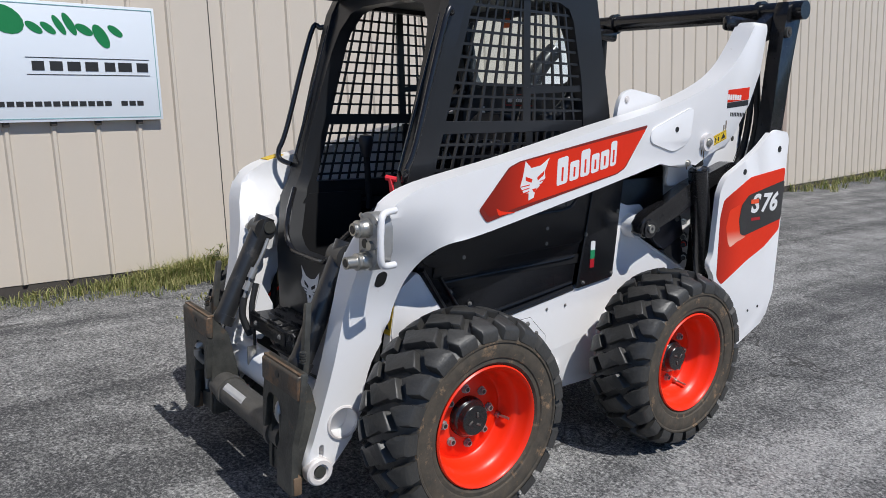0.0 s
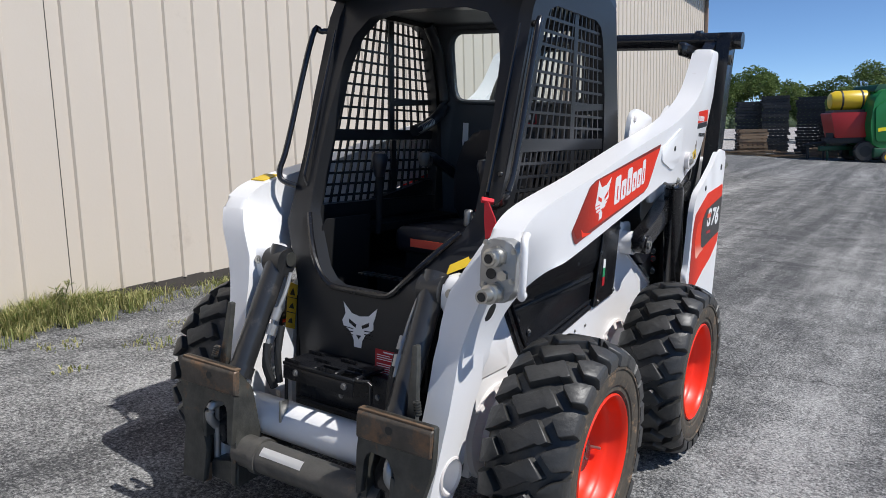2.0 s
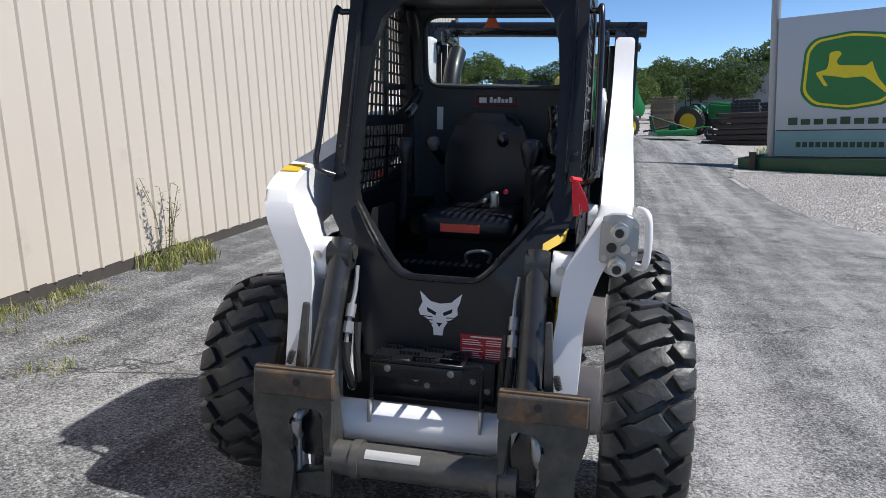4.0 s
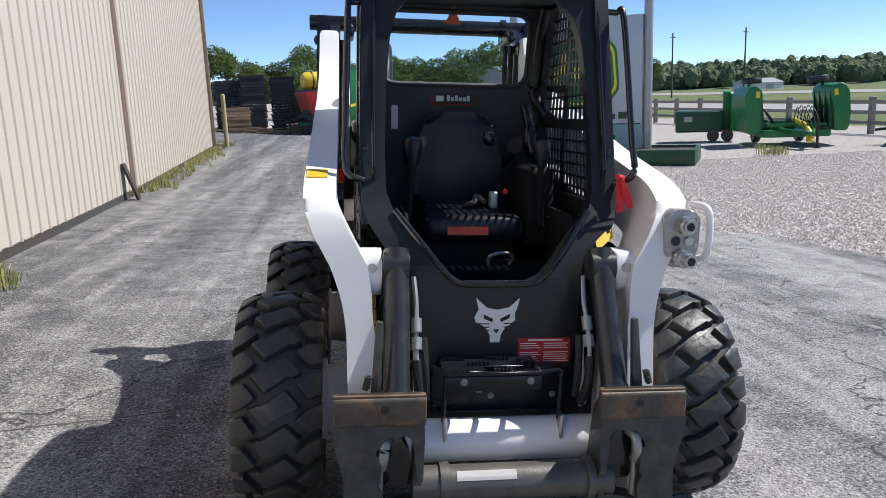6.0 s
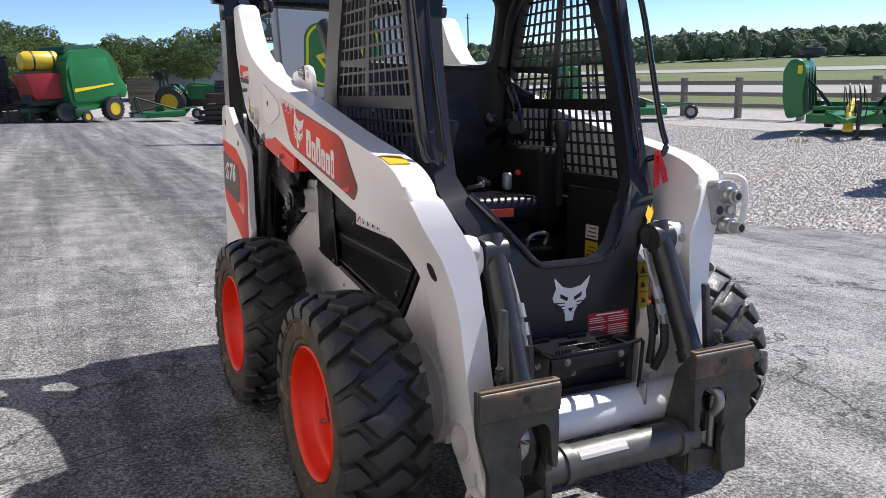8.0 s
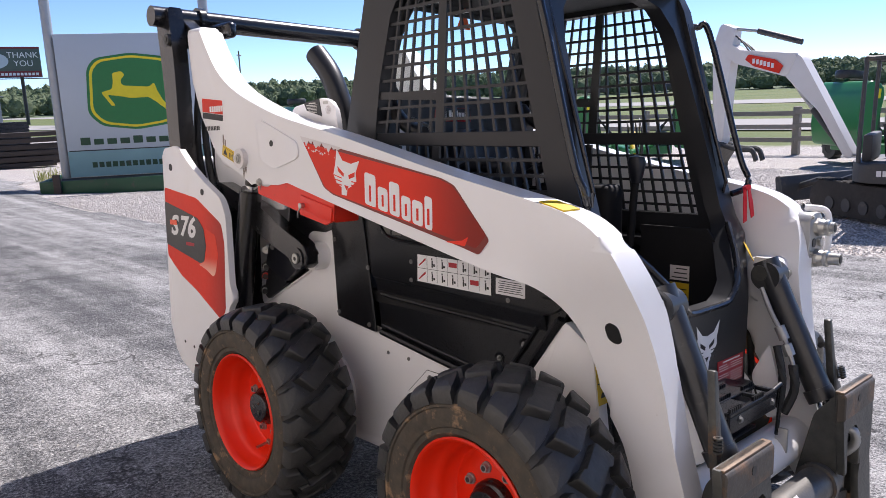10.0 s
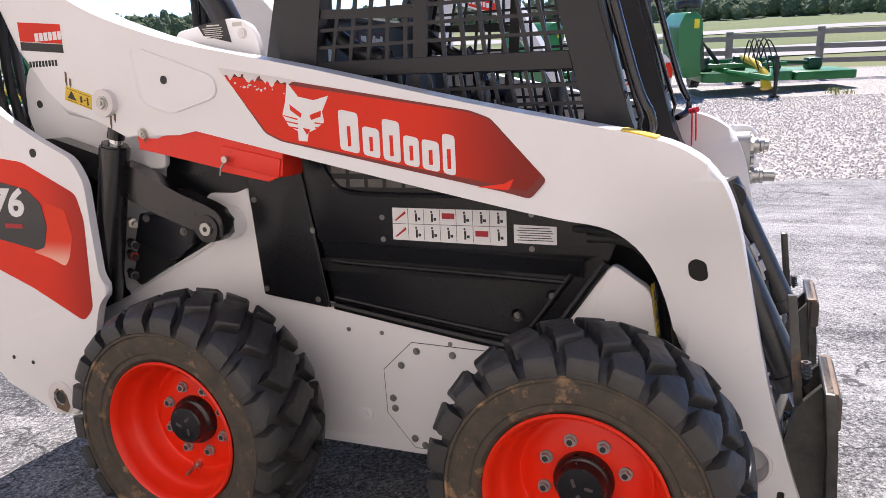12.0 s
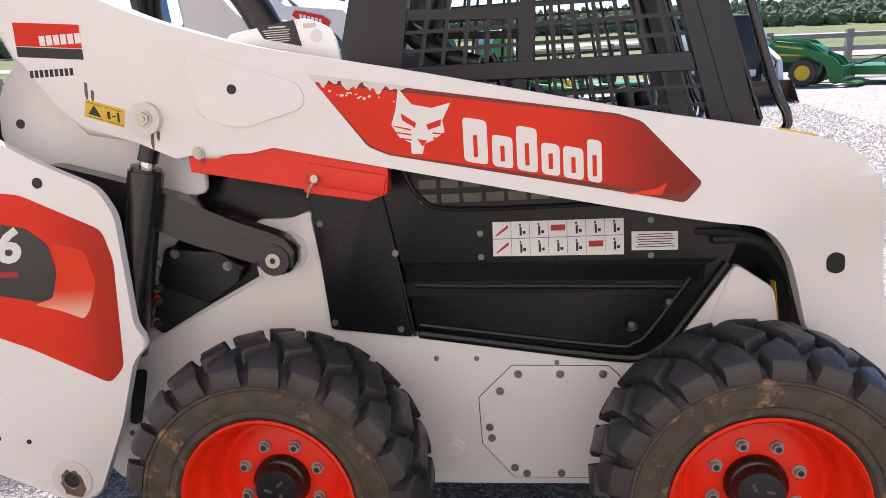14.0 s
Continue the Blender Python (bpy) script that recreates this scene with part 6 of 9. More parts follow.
for row, yv in ((0, -0.983), (1, -0.915), (2, -0.862)):
    for k in range(24):
        if (k // 6 + row) % 2 == 0:
            xv = -0.184 + 0.0125 * k
            box(bm, xv, xv + 0.008, yv - 0.004, yv + 0.004, 0.616, 0.630)
tagged(part("step_teeth", bm, M_BLACK, step), kind="stuff")
dots("panel_bolt", [(-0.165, -0.876, 0.545), (-0.06, -0.876, 0.52), (-0.02, -0.876, 0.50), (0.14, -0.876, 0.53), (0.19, -0.876, 0.50)], (0, -1, 0), 0.008, 0.006, M_BOLT, step)
dots("step_bolt", [(-0.13, -0.990, 0.588), (0.085, -0.990, 0.588)], (0, -1, 0), 0.009, 0.007, M_BOLT, step)

# front attachment frame ------------------------------------------------------
bm = bmesh.new()
rod(bm, (-0.40, -0.935, 0.375), (0.40, -0.935, 0.375), 0.070, 32)
part("cross_tube", bm, M_WHITE, loader, "white cross tube between the arm legs")
for sx in (-1, 1):
    part("step_bracket", box(bmesh.new(), sx * 0.183, sx * 0.195, -1.005, -0.965, 0.395, 0.475, 0.004), M_ZINC, loader)
bm = bmesh.new()
rod(bm, (-0.30, -1.075, 0.295), (0.33, -1.075, 0.295), 0.056, 32)
rod(bm, (-0.215, -1.075, 0.295), (-0.185, -1.075, 0.295), 0.064, 32)
rod(bm, (0.245, -1.075, 0.295), (0.27, -1.075, 0.295), 0.066, 32)
tube = part("coupler_tube", bm, M_TUBE, loader, "scuffed dark steel coupler tube")
bm = bmesh.new()
v = []
for a in np.linspace(radians(118), radians(150), 5):
    for x in (-0.165, 0.02):
        v.append(bm.verts.new((x, -1.075 + 0.0575 * math.cos(a), 0.295 + 0.0575 * math.sin(a))))
for k in range(4):
    bm.faces.new((v[2 * k], v[2 * k + 1], v[2 * k + 3], v[2 * k + 2]))
bmesh.ops.solidify(bm, geom=bm.faces[:], thickness=0.001)
part("serial_label", bm, M_DECALWHITE, tube, "white sticker on the tube")
for sx in (-1, 1):
    out = [(0.272, 0.606), (0.540, 0.606), (0.541, 0.507), (0.538, 0.470), (0.506, 0.352), (0.508, 0.25), (0.512, 0.168), (0.400, 0.168), (0.392, 0.30), (0.412, 0.345), (0.415, 0.43), (0.385, 0.478), (0.318, 0.484), (0.300, 0.46), (0.294, 0.34), (0.272, 0.335), (0.268, 0.47)]
    bm = bmesh.new()
    prism(bm, fillet([(sx * a, b) for a, b in out], 0.008, 2), "y", -1.142, -1.118, 0.003, 1,
          fn=lambda co: Vector((co.x, co.y + (0.03 * (0.50 - co.z) / 0.3 * -0.6 if co.z < 0.5 else -0.10 * (co.z - 0.5) * -1.0), co.z)))
    pl = part("coupler_plate", bm, M_STEEL, loader, "scuffed dark steel quick-attach plate with rust")
    bm = bmesh.new()
    for xx in (0.275, 0.425):
        prism(bm, fillet([(-1.12, 0.60), (-1.05, 0.52), (-1.00, 0.30), (-1.02, 0.18), (-1.13, 0.17)], 0.02), "x", sx * xx, sx * (xx + 0.022), 0.004, 1)
    part("plate_rib", bm, M_STEEL, pl)
    bm = bmesh.new()
    box(bm, sx * 0.266, sx * 0.534, -1.1385, -1.112, 0.599, 0.606, 0.002)
    part("top_edge", bm, M_RUST, pl, "rusty worn top edge")
    bm = bmesh.new()
    rod(bm, (sx * 0.387, -1.1475, 0.565), (sx * 0.387, -1.120, 0.565), 0.013, 20)
    part("plate_hole", bm, M_INK, pl)
    bm = bmesh.new()
    sweep(bm, smooth_line([(sx * 0.375, -1.10, 0.46), (sx * 0.385, -1.135, 0.45), (sx * 0.390, -1.140, 0.41), (sx * 0.395, -1.11, 0.37)], 4), 0.016, 10)
    rod(bm, (sx * 0.40, -1.10, 0.22), (sx * 0.40, -1.10, 0.43), 0.012, 12)
    part("latch", bm, M_COUPLER, pl, "worn pale latch lever")
    part("latch_pin", box(bmesh.new(), sx * 0.398, sx * 0.416, -1.150, -1.10, 0.335, 0.425, 0.005), M_STEEL, pl)
    part("wedge_guide", prism(bmesh.new(), fillet([(sx * 0.272, 0.175), (sx * 0.405, 0.175), (sx * 0.405, 0.245), (sx * 0.300, 0.262), (sx * 0.272, 0.255)], 0.012, 2), "y", -1.122, -1.06, 0.005, 1), M_STEEL, pl)
    # black backing added behind the opening to make its depth dark
    part("latch_housing", prism(bmesh.new(), fillet([(sx * 0.305, 0.30), (sx * 0.390, 0.30), (sx * 0.400, 0.40), (sx * 0.372, 0.47), (sx * 0.330, 0.47), (sx * 0.305, 0.40)], 0.02, 3), "y", -1.10, -1.03, 0.008, 2), M_GLOSSBLACK, pl)
    part("upper_block", prism(bmesh.new(), fillet([(-1.146, 0.515), (-1.146, 0.592), (-1.138, 0.600), (-1.118, 0.600), (-1.118, 0.505)], 0.006, 2), "x", sx * 0.264, sx * 0.536, 0.004, 1), M_RUSTSTEEL, pl, "thick dark upper edge with rust")
    bm = bmesh.new()
    sweep(bm, [(sx * 0.440, -1.075, 0.60), (sx * 0.432, -1.070, 0.645)], 0.006, 8)
    for k in range(5):
        rod(bm, (sx * (0.440 - 0.002 * k), -1.075 + 0.001 * k, 0.606 + 0.008 * k), (sx * (0.440 - 0.002 * k), -1.075 + 0.001 * k, 0.610 + 0.008 * k), 0.012, 12)
    part("spring", bm, M_STEEL, pl)
    bm = bmesh.new()
    box(bm, sx * 0.400, sx * 0.514, -1.152, -1.12, 0.166, 0.232, 0.006)
    part("plate_foot", bm, M_RUST, pl, "rusty lower foot")
    # tilt cylinder
    bm = bmesh.new()
    rod(bm, (sx * 0.338, -0.845, 0.985), (sx * 0.345, -1.045, 0.555), 0.041, 28)
    rod(bm, (sx * 0.300, -0.862, 0.935), (sx * 0.380, -0.862, 0.935), 0.048, 24)
    rod(bm, (sx * 0.345, -1.03, 0.58), (sx * 0.345, -1.05, 0.545), 0.046, 28)
    cyl = part("tilt_cylinder", bm, M_CYLINDER, loader, "black hydraulic tilt cylinder")
    bm = bmesh.new()
    rod(bm, (sx * 0.345, -1.045, 0.555), (sx * 0.345, -1.085, 0.46), 0.022, 16)
    part("cylinder_rod", bm, M_CHROME, cyl)
    bm = bmesh.new()
    rod(bm, (sx * 0.294, -0.845, 0.945), (sx * 0.300, -0.845, 0.945), 0.026, 20)
    part("cylinder_pin", bm, M_STEEL, cyl)
    bm = bmesh.new()
    sweep(bm, smooth_line([(sx * 0.282, -0.86, 0.90), (sx * 0.276, -0.90, 0.82), (sx * 0.280, -0.945, 0.74), (sx * 0.280, -0.975, 0.66)], 4), 0.008, 8)
    rod(bm, (sx * 0.278, -0.925, 0.78), (sx * 0.279, -0.945, 0.74), 0.017, 12)
    rod(bm, (sx * 0.279, -0.95, 0.725), (sx * 0.280, -0.965, 0.69), 0.018, 8)
    part("hydraulic_fitting", bm, M_COUPLER, cyl)
    bm = bmesh.new()
    sweep(bm, smooth_line([(sx * 0.280, -0.975, 0.66), (sx * 0.275, -0.985, 0.58), (sx * 0.26, -0.96, 0.50)], 4), 0.015, 8)
    sweep(bm, smooth_line([(sx * 0.255, -0.93, 0.72), (sx * 0.250, -0.955, 0.62), (sx * 0.245, -0.95, 0.52)], 4), 0.013, 8)
    part("hose", bm, M_HOSE, cyl)
    bm = bmesh.new()
    prism(bm, fillet([(-0.90, 0.72), (-0.93, 0.60), (-0.97, 0.50), (-0.90, 0.46), (-0.84, 0.60)], 0.02), "x", sx * 0.274, sx * 0.280, 0.002, 1)
    part("hose_guard", bm, M_WHITE, loader)

# hydraulic couplers on the left arm, with their guard
octa = [(0.530, 1.11), (0.556, 1.138), (0.62, 1.138), (0.648, 1.11), (0.648, 1.0), (0.62, 0.952), (0.56, 0.945), (0.530, 0.98)]
cb = part("coupler_block", prism(bmesh.new(), fillet(octa, 0.012, 3), "y", -0.955, -0.90, 0.006, 2), M_COUPLER, loader, "grey cast hydraulic coupler block")
for x, z, r, lng in ((0.588, 1.088, 0.029, 0.050), (0.586, 0.980, 0.029, 0.075)):
    bm = bmesh.new()
    rod(bm, (x, -0.955, z), (x, -0.967, z), r * 1.12, 6)
    lathe(bm, [(r, -0.965), (r, -0.978), (r * 0.9, -0.982), (r * 0.9, -0.987), (r, -0.990), (r, -1.0), (r * 0.72, -1.003), (r * 0.72, -0.965 - lng), (r * 0.5, -0.965 - lng), (r * 0.45, -0.98 - lng * 0.4), (0.001, -0.98 - lng * 0.4)], "y", 20, (x, 0, z))
    qc = part("quick_coupler", bm, M_ZINC, cb, "steel flat-face coupler")
    part("coupler_face", rod(bmesh.new(), (x, -0.966 - lng, z), (x, -0.967 - lng, z), r * 0.45, 14), M_INK, qc)
part("port_hole", rod(bmesh.new(), (0.567, -0.95, 1.034), (0.567, -0.9575, 1.034), 0.016, 18), M_INK, cb)
part("port_plug", rod(bmesh.new(), (0.609, -0.95, 1.034), (0.609, -0.968, 1.034), 0.016, 6), M_ZINC, cb)
for x, z in ((0.545, 1.125), (0.638, 1.108), (0.636, 1.02), (0.545, 1.0)):
    part("block_bolt", nut(bmesh.new(), (x, -0.955, z), (0, -1, 0), 0.007, 0.006), M_ZINC, cb, smooth=30)
bm = bmesh.new()
sweep(bm, smooth_line([(0.645, -0.89, 1.150), (0.668, -0.95, 1.143), (0.676, -0.964, 1.10), (0.676, -0.964, 1.02), (0.668, -0.95, 0.978), (0.645, -0.89, 0.970)], 5), 0.012, 10)
part("coupler_guard", bm, M_WHITE, cb, "white bar guard")
cb.location = (0.004, 0.042, -0.008)
# red ribbon tied at the doorway
bm = bmesh.new()
prism(bm, [(0.428, 1.222), (0.446, 1.218), (0.454, 1.165), (0.460, 1.100), (0.438, 1.094), (0.430, 1.16)], "y", -0.722, -0.718, 0.001, 1)
prism(bm, [(0.434, 1.222), (0.450, 1.216), (0.478, 1.165), (0.491, 1.118), (0.470, 1.110), (0.450, 1.16)], "y", -0.734, -0.730, 0.001, 1)
rod(bm, (0.426, -0.738, 1.222), (0.456, -0.712, 1.216), 0.010, 8)
part("ribbon", bm, M_FLAG, loader, "red ribbon tied to the grab bar")
# exhaust pipe behind the cab
bm = bmesh.new()
sweep(bm, smooth_line([(-0.30, 0.61, 1.36), (-0.30, 0.62, 1.47), (-0.30, 0.66, 1.58), (-0.30, 0.72, 1.68), (-0.30, 0.81, 1.765)], 5), 0.046, 18)
part("exhaust_pipe", bm, M_CAB, loader, "dark curved exhaust stack")
# plate with a printed panel behind the cab, right side
dp = part("data_plate", prism(bmesh.new(), [(0.608, 1.546), (0.508, 1.558), (0.492, 1.492), (0.590, 1.516)], "x", -0.5055, -0.5035), M_INK, loader, "black data plate with fine print")
bm = bmesh.new()
box(bm, -0.5062, -0.5055, 0.530, 0.575, 1.541, 1.545)
for k in range(6):
    box(bm, -0.5062, -0.5055, 0.520 + 0.004 * (k % 2), 0.592 - 0.003 * k, 1.5345 - 0.0055 * k, 1.5365 - 0.0055 * k)
tagged(part("plate_print", bm, M_ZINC, dp), kind="stuff")
part("serial_plate", box(bmesh.new(), -0.5045, -0.5035, 0.452, 0.484, 1.536, 1.547), M_ZINC, loader)
# steel fan cover glimpsed through the screen
bm = bmesh.new()
for k in range(9):
    lathe(bm, [(0.016, 0.0), (0.019, 0.003), (0.016, 0.006)], "y", 12, (-0.36, 0.05 + 0.011 * k, 1.43 + 0.004 * k), closed=True)
part("coil_spring", bm, M_ZINC, loader)

# ---- the yard round the loader ----
M_GREEN = mat("green_machine_paint", (0.018, 0.20, 0.050), 0.36, color2=(0.014, 0.15, 0.045), scale=3, stain=(0.10, 0.12, 0.07), stain_scale=4, stain_lo=0.62, stain_hi=0.85)
M_DKGREEN = mat("dark_green_paint", (0.010, 0.075, 0.032), 0.45, color2=(0.008, 0.05, 0.024), scale=3, stain=(0.06, 0.06, 0.045), stain_scale=4)
M_WOOD = mat("weathered_timber", (0.30, 0.21, 0.13), 0.85, color2=(0.20, 0.15, 0.11), scale=5, bump=0.004, bump_scale=25, vary=0.25)
M_GREYWOOD = mat("grey_fence_timber", (0.33, 0.29, 0.25), 0.9, color2=(0.24, 0.21, 0.18), scale=4, bump=0.004, bump_scale=25, vary=0.12)
M_DARKWOOD = mat("dark_timber", (0.045, 0.036, 0.030), 0.85, color2=(0.075, 0.055, 0.042), scale=4, bump=0.004, bump_scale=20, vary=0.2)
M_PALLET = mat("black_plastic_pallet", (0.030, 0.030, 0.032), 0.55, color2=(0.05, 0.05, 0.05), scale=4, vary=0.2)
M_SIGNGREY = mat("sign_blue_grey", (0.52, 0.58, 0.62), 0.45, color2=(0.47, 0.53, 0.57), scale=1.2)
M_SIGNTEAL = mat("sign_teal", (0.26, 0.47, 0.48), 0.45, color2=(0.18, 0.32, 0.33), scale=1.2)
M_SIGNWHITE = mat("sign_white", (0.74, 0.78, 0.82), 0.4, color2=(0.70, 0.74, 0.78), scale=1.5)
M_SIGNGREEN = mat("sign_green", (0.010, 0.20, 0.055), 0.4)
M_SIGNYEL = mat("sign_yellow", (0.85, 0.72, 0.02), 0.4)
M_BOARDDARK = mat("billboard_print", (0.10, 0.13, 0.11), 0.6, color2=(0.05, 0.06, 0.05), scale=1.5)
M_MAROON = mat("maroon_print", (0.22, 0.02, 0.025), 0.5)
M_GALV = mat("galvanised_steel", (0.42, 0.43, 0.43), 0.45, 0.5, color2=(0.34, 0.34, 0.34), scale=6)
M_CHARCOAL = mat("charcoal_body", (0.045, 0.046, 0.048), 0.5, color2=(0.065, 0.063, 0.06), scale=4, stain=(0.12, 0.10, 0.08), stain_scale=5)
M_TRACK = mat("rubber_track", (0.028, 0.026, 0.024), 0.85, color2=(0.07, 0.06, 0.05), scale=8, bump=0.006, bump_scale=20)
M_OLDWHITE = mat("machine_white", (0.74, 0.73, 0.72), 0.4, color2=(0.66, 0.65, 0.63), scale=4)
M_REDMACHINE = mat("red_machine_paint", (0.42, 0.018, 0.018), 0.4, color2=(0.32, 0.015, 0.015), scale=4)
M_CREAM = mat("faded_post_paint", (0.52, 0.42, 0.20), 0.7, color2=(0.40, 0.33, 0.18), scale=6, bump=0.002, bump_scale=40)
M_POLE = mat("utility_pole_wood", (0.12, 0.095, 0.075), 0.9, color2=(0.17, 0.14, 0.11), scale=3)
M_GREYROOF = mat("grey_metal_roof", (0.30, 0.32, 0.34), 0.5, color2=(0.26, 0.28, 0.30), scale=1)
M_BARK = mat("bark", (0.09, 0.07, 0.055), 0.9, color2=(0.14, 0.11, 0.09), scale=6, bump=0.01, bump_scale=15)


def leaf_mat(name, a, b):
    m = bpy.data.materials.new(name)
    m.use_nodes = True
    n, l = m.node_tree.nodes, m.node_tree.links
    p = n["Principled BSDF"]
    geo = n.new("ShaderNodeNewGeometry")
    mx = n.new("ShaderNodeMix")
    mx.data_type = "RGBA"
    mx.inputs["A"].default_value, mx.inputs["B"].default_value = (*a, 1), (*b, 1)
    l.new(geo.outputs["Random Per Island"], mx.inputs["Factor"])
    l.new(mx.outputs["Result"], p.inputs["Base Color"])
    p.inputs["Roughness"].default_value = 0.8
    p.inputs["Specular IOR Level"].default_value = 0.2
    tr = n.new("ShaderNodeBsdfTranslucent")
    l.new(mx.outputs["Result"], tr.inputs["Color"])
    ad = n.new("ShaderNodeMixShader")
    ad.inputs["Fac"].default_value = 0.25
    l.new(p.outputs["BSDF"], ad.inputs[1])
    l.new(tr.outputs["BSDF"], ad.inputs[2])
    l.new(ad.outputs["Shader"], n["Material Output"].inputs["Surface"])
    return m


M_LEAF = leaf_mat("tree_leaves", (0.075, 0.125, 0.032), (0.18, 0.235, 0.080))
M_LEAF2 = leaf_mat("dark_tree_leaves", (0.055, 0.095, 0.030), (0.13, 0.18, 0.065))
# paler than the near leaves: distance haze is put into this colour
M_WOODS = leaf_mat("hazed_woods_leaves", (0.120, 0.165, 0.090), (0.215, 0.255, 0.145))
M_BLADE = leaf_mat("grass_blades", (0.14, 0.19, 0.045), (0.50, 0.45, 0.21))
M_WEED = leaf_mat("weed_stems", (0.10, 0.16, 0.05), (0.30, 0.26, 0.14))


def stand(ob, x, y, heading=0.0, lift=0.0):
    """Sets a thing on the ground, turned by heading degrees."""
    ob.matrix_world = Matrix.Translation((x, y, ground_z(x, y) + lift)) @ Matrix.Rotation(radians(heading), 4, "Z")
    return ob


def thing(name, label, category, group="", kind=""):
    return tagged(new(name), label, category, group, kind)


def wheel_on(parent, x, y, r, w, rim, side=1, name="wheel"):
    """A farm wheel: rounded tyre on a dished rim."""
    bm = bmesh.new()
    lathe(bm, [(r * 0.55, -w / 2), (r * 0.92, -w / 2), (r, -w * 0.3), (r, w * 0.3), (r * 0.92, w / 2), (r * 0.55, w / 2)], "y", 32, caps=False)
    wh = part(name, bm, M_RUBBER, parent)
    wh.location = (x, y, r)
    bm = bmesh.new()
    k = max(12, int(r * 40))
    for i in range(k):
        a = 2 * math.pi * i / k
        box(bm, -0.02, 0.02 + r * 0.02, -w / 2, w / 2, r * 0.97, r * 1.03, m=Matrix.Rotation(a, 4, "Y") @ Matrix.Rotation(0.35, 4, "Z"))
    tagged(part("tread_lug", bm, M_RUBBER, wh), kind="stuff")
    bm = bmesh.new()
    lathe(bm, [(r * 0.56, side * w * 0.46), (r * 0.50, side * w * 0.42), (r * 0.44, side * w * 0.15), (r * 0.2, side * w * 0.12), (r * 0.18, side * w * 0.3), (0.001, side * w * 0.3)], "y", 28)
    lathe(bm, [(r * 0.56, -side * w * 0.46), (r * 0.3, 0.0), (0.001, 0.0)], "y", 20)
    part("rim", bm, rim, wh)
    return wh


# wall sign -------------------------------------------------------------------
sign = thing("wall_sign", "white dealer sign with green and black shapes on the siding", "sign")
sign.matrix_world = WALL_T
SV0, SV1, SZ0, SZ1 = -2.06, -0.215, 1.512, 2.352
part("panel", box(bmesh.new(), 0.055, 0.075, SV0, SV1, SZ0, SZ1, 0.004), M_SIGNWHITE, sign)
bm = bmesh.new()
for a in ((SV0 + 0.02, SV1 - 0.02, SZ0 + 0.02, SZ0 + 0.025), (SV0 + 0.02, SV1 - 0.02, SZ1 - 0.025, SZ1 - 0.02), (SV0 + 0.02, SV0 + 0.025, SZ0 + 0.026, SZ1 - 0.026), (SV1 - 0.025, SV1 - 0.02, SZ0 + 0.026, SZ1 - 0.026)):
    box(bm, 0.0755, 0.078, *a)
part("border_line", bm, M_SIGNTEAL, sign)
for k in range(6):
    v = -0.39 - 0.308 * k
    part("bracket", box(bmesh.new(), 0.0, 0.06, v - 0.02, v + 0.02, SZ0 - 0.03, SZ0 + 0.01, 0.004), M_KICK, sign)
# green flowing strokes, as plain shapes
bm = bmesh.new()
xs = -0.475
for k, (wd, h0, h1) in enumerate(((0.095, 0.0, 0.085), (0.115, -0.085, 0.085), (0.115, 0.0, 0.085), (0.075, 0.0, 0.155), (0.065, 0.0, 0.135), (0.085, 0.0, 0.085), (0.10, 0.0, 0.085), (0.27, -0.01, 0.19), (0.20, 0.0, 0.19))):
    zb = 2.125 + 0.010 * k * 0
    lean = 0.035
    q = []
    for j in range(16):
        a = 2 * math.pi * j / 16
        q.append((xs - wd * 0.46 + wd * 0.42 * math.cos(a) - lean * math.sin(a), zb + (h0 + h1) / 2 + (h1 - h0) / 2 * math.sin(a)))
    part("green_shape", prism(bmesh.new(), q, "x", 0.0755, 0.078), M_SIGNGREEN, sign)
    xs -= wd
for k, wd in enumerate((0.085, 0.100, 0.075, 0.090, 0.090, 0.085, 0.080)):
    v = -0.300 - 0.122 * k
    part("black_bar", box(bmesh.new(), 0.0755, 0.078, v - wd, v, 1.872, 1.938), M_INK, sign)
for z in (1.960, 1.842):
    part("rule_line", box(bmesh.new(), 0.0755, 0.078, -1.15, -0.290, z, z + 0.005), M_INK, sign)
bm = bmesh.new()
for k in range(22):
    if k not in (3, 18):
        v = -0.360 - 0.0595 * k
        box(bm, 0.0755, 0.078, v - 0.047, v, 1.620, 1.656)
tagged(part("address_bar", bm, M_INK, sign), kind="stuff")

# downspout and corner post ------------------------------------------------------
post = thing("bollard", "faded yellow steel post at the shed corner", "bollard")
part("pipe", rod(rod(bmesh.new(), (0, 0, -0.1), (0, 0, 1.75), 0.075, 20), (0, 0, 1.75), (0, 0, 1.79), 0.075, 20, 0.03), M_CREAM, post)
stand(post, -4.42, 23.9)
ds = thing("downspout", "brown metal downspout on the shed corner", "downspout")
bm = bmesh.new()
box(bm, 0.02, 0.10, -0.05, 0.05, 0.15, WALL_H, 0.01)
box(bm, 0.02, 0.32, -0.05, 0.05, 0.08, 0.16, 0.01)
part("pipe", bm, M_TRIM, ds)
ds.matrix_world = WALL_T @ Matrix.Translation((0.02, Y1 - 0.1, wall_base(Y1)))
# short dark board leaning on the wall base
bd = thing("leaning_board", "short dark board leaning on the siding", "board")
part("plank", box(bmesh.new(), -0.02, 0.02, -0.09, 0.09, 0.0, 0.62, 0.004), M_DARKWOOD, bd)
bd.matrix_world = WALL_T @ Matrix.Translation((0.22, 9.62, wall_base(9.62))) @ Matrix.Rotation(radians(-18), 4, "Y")


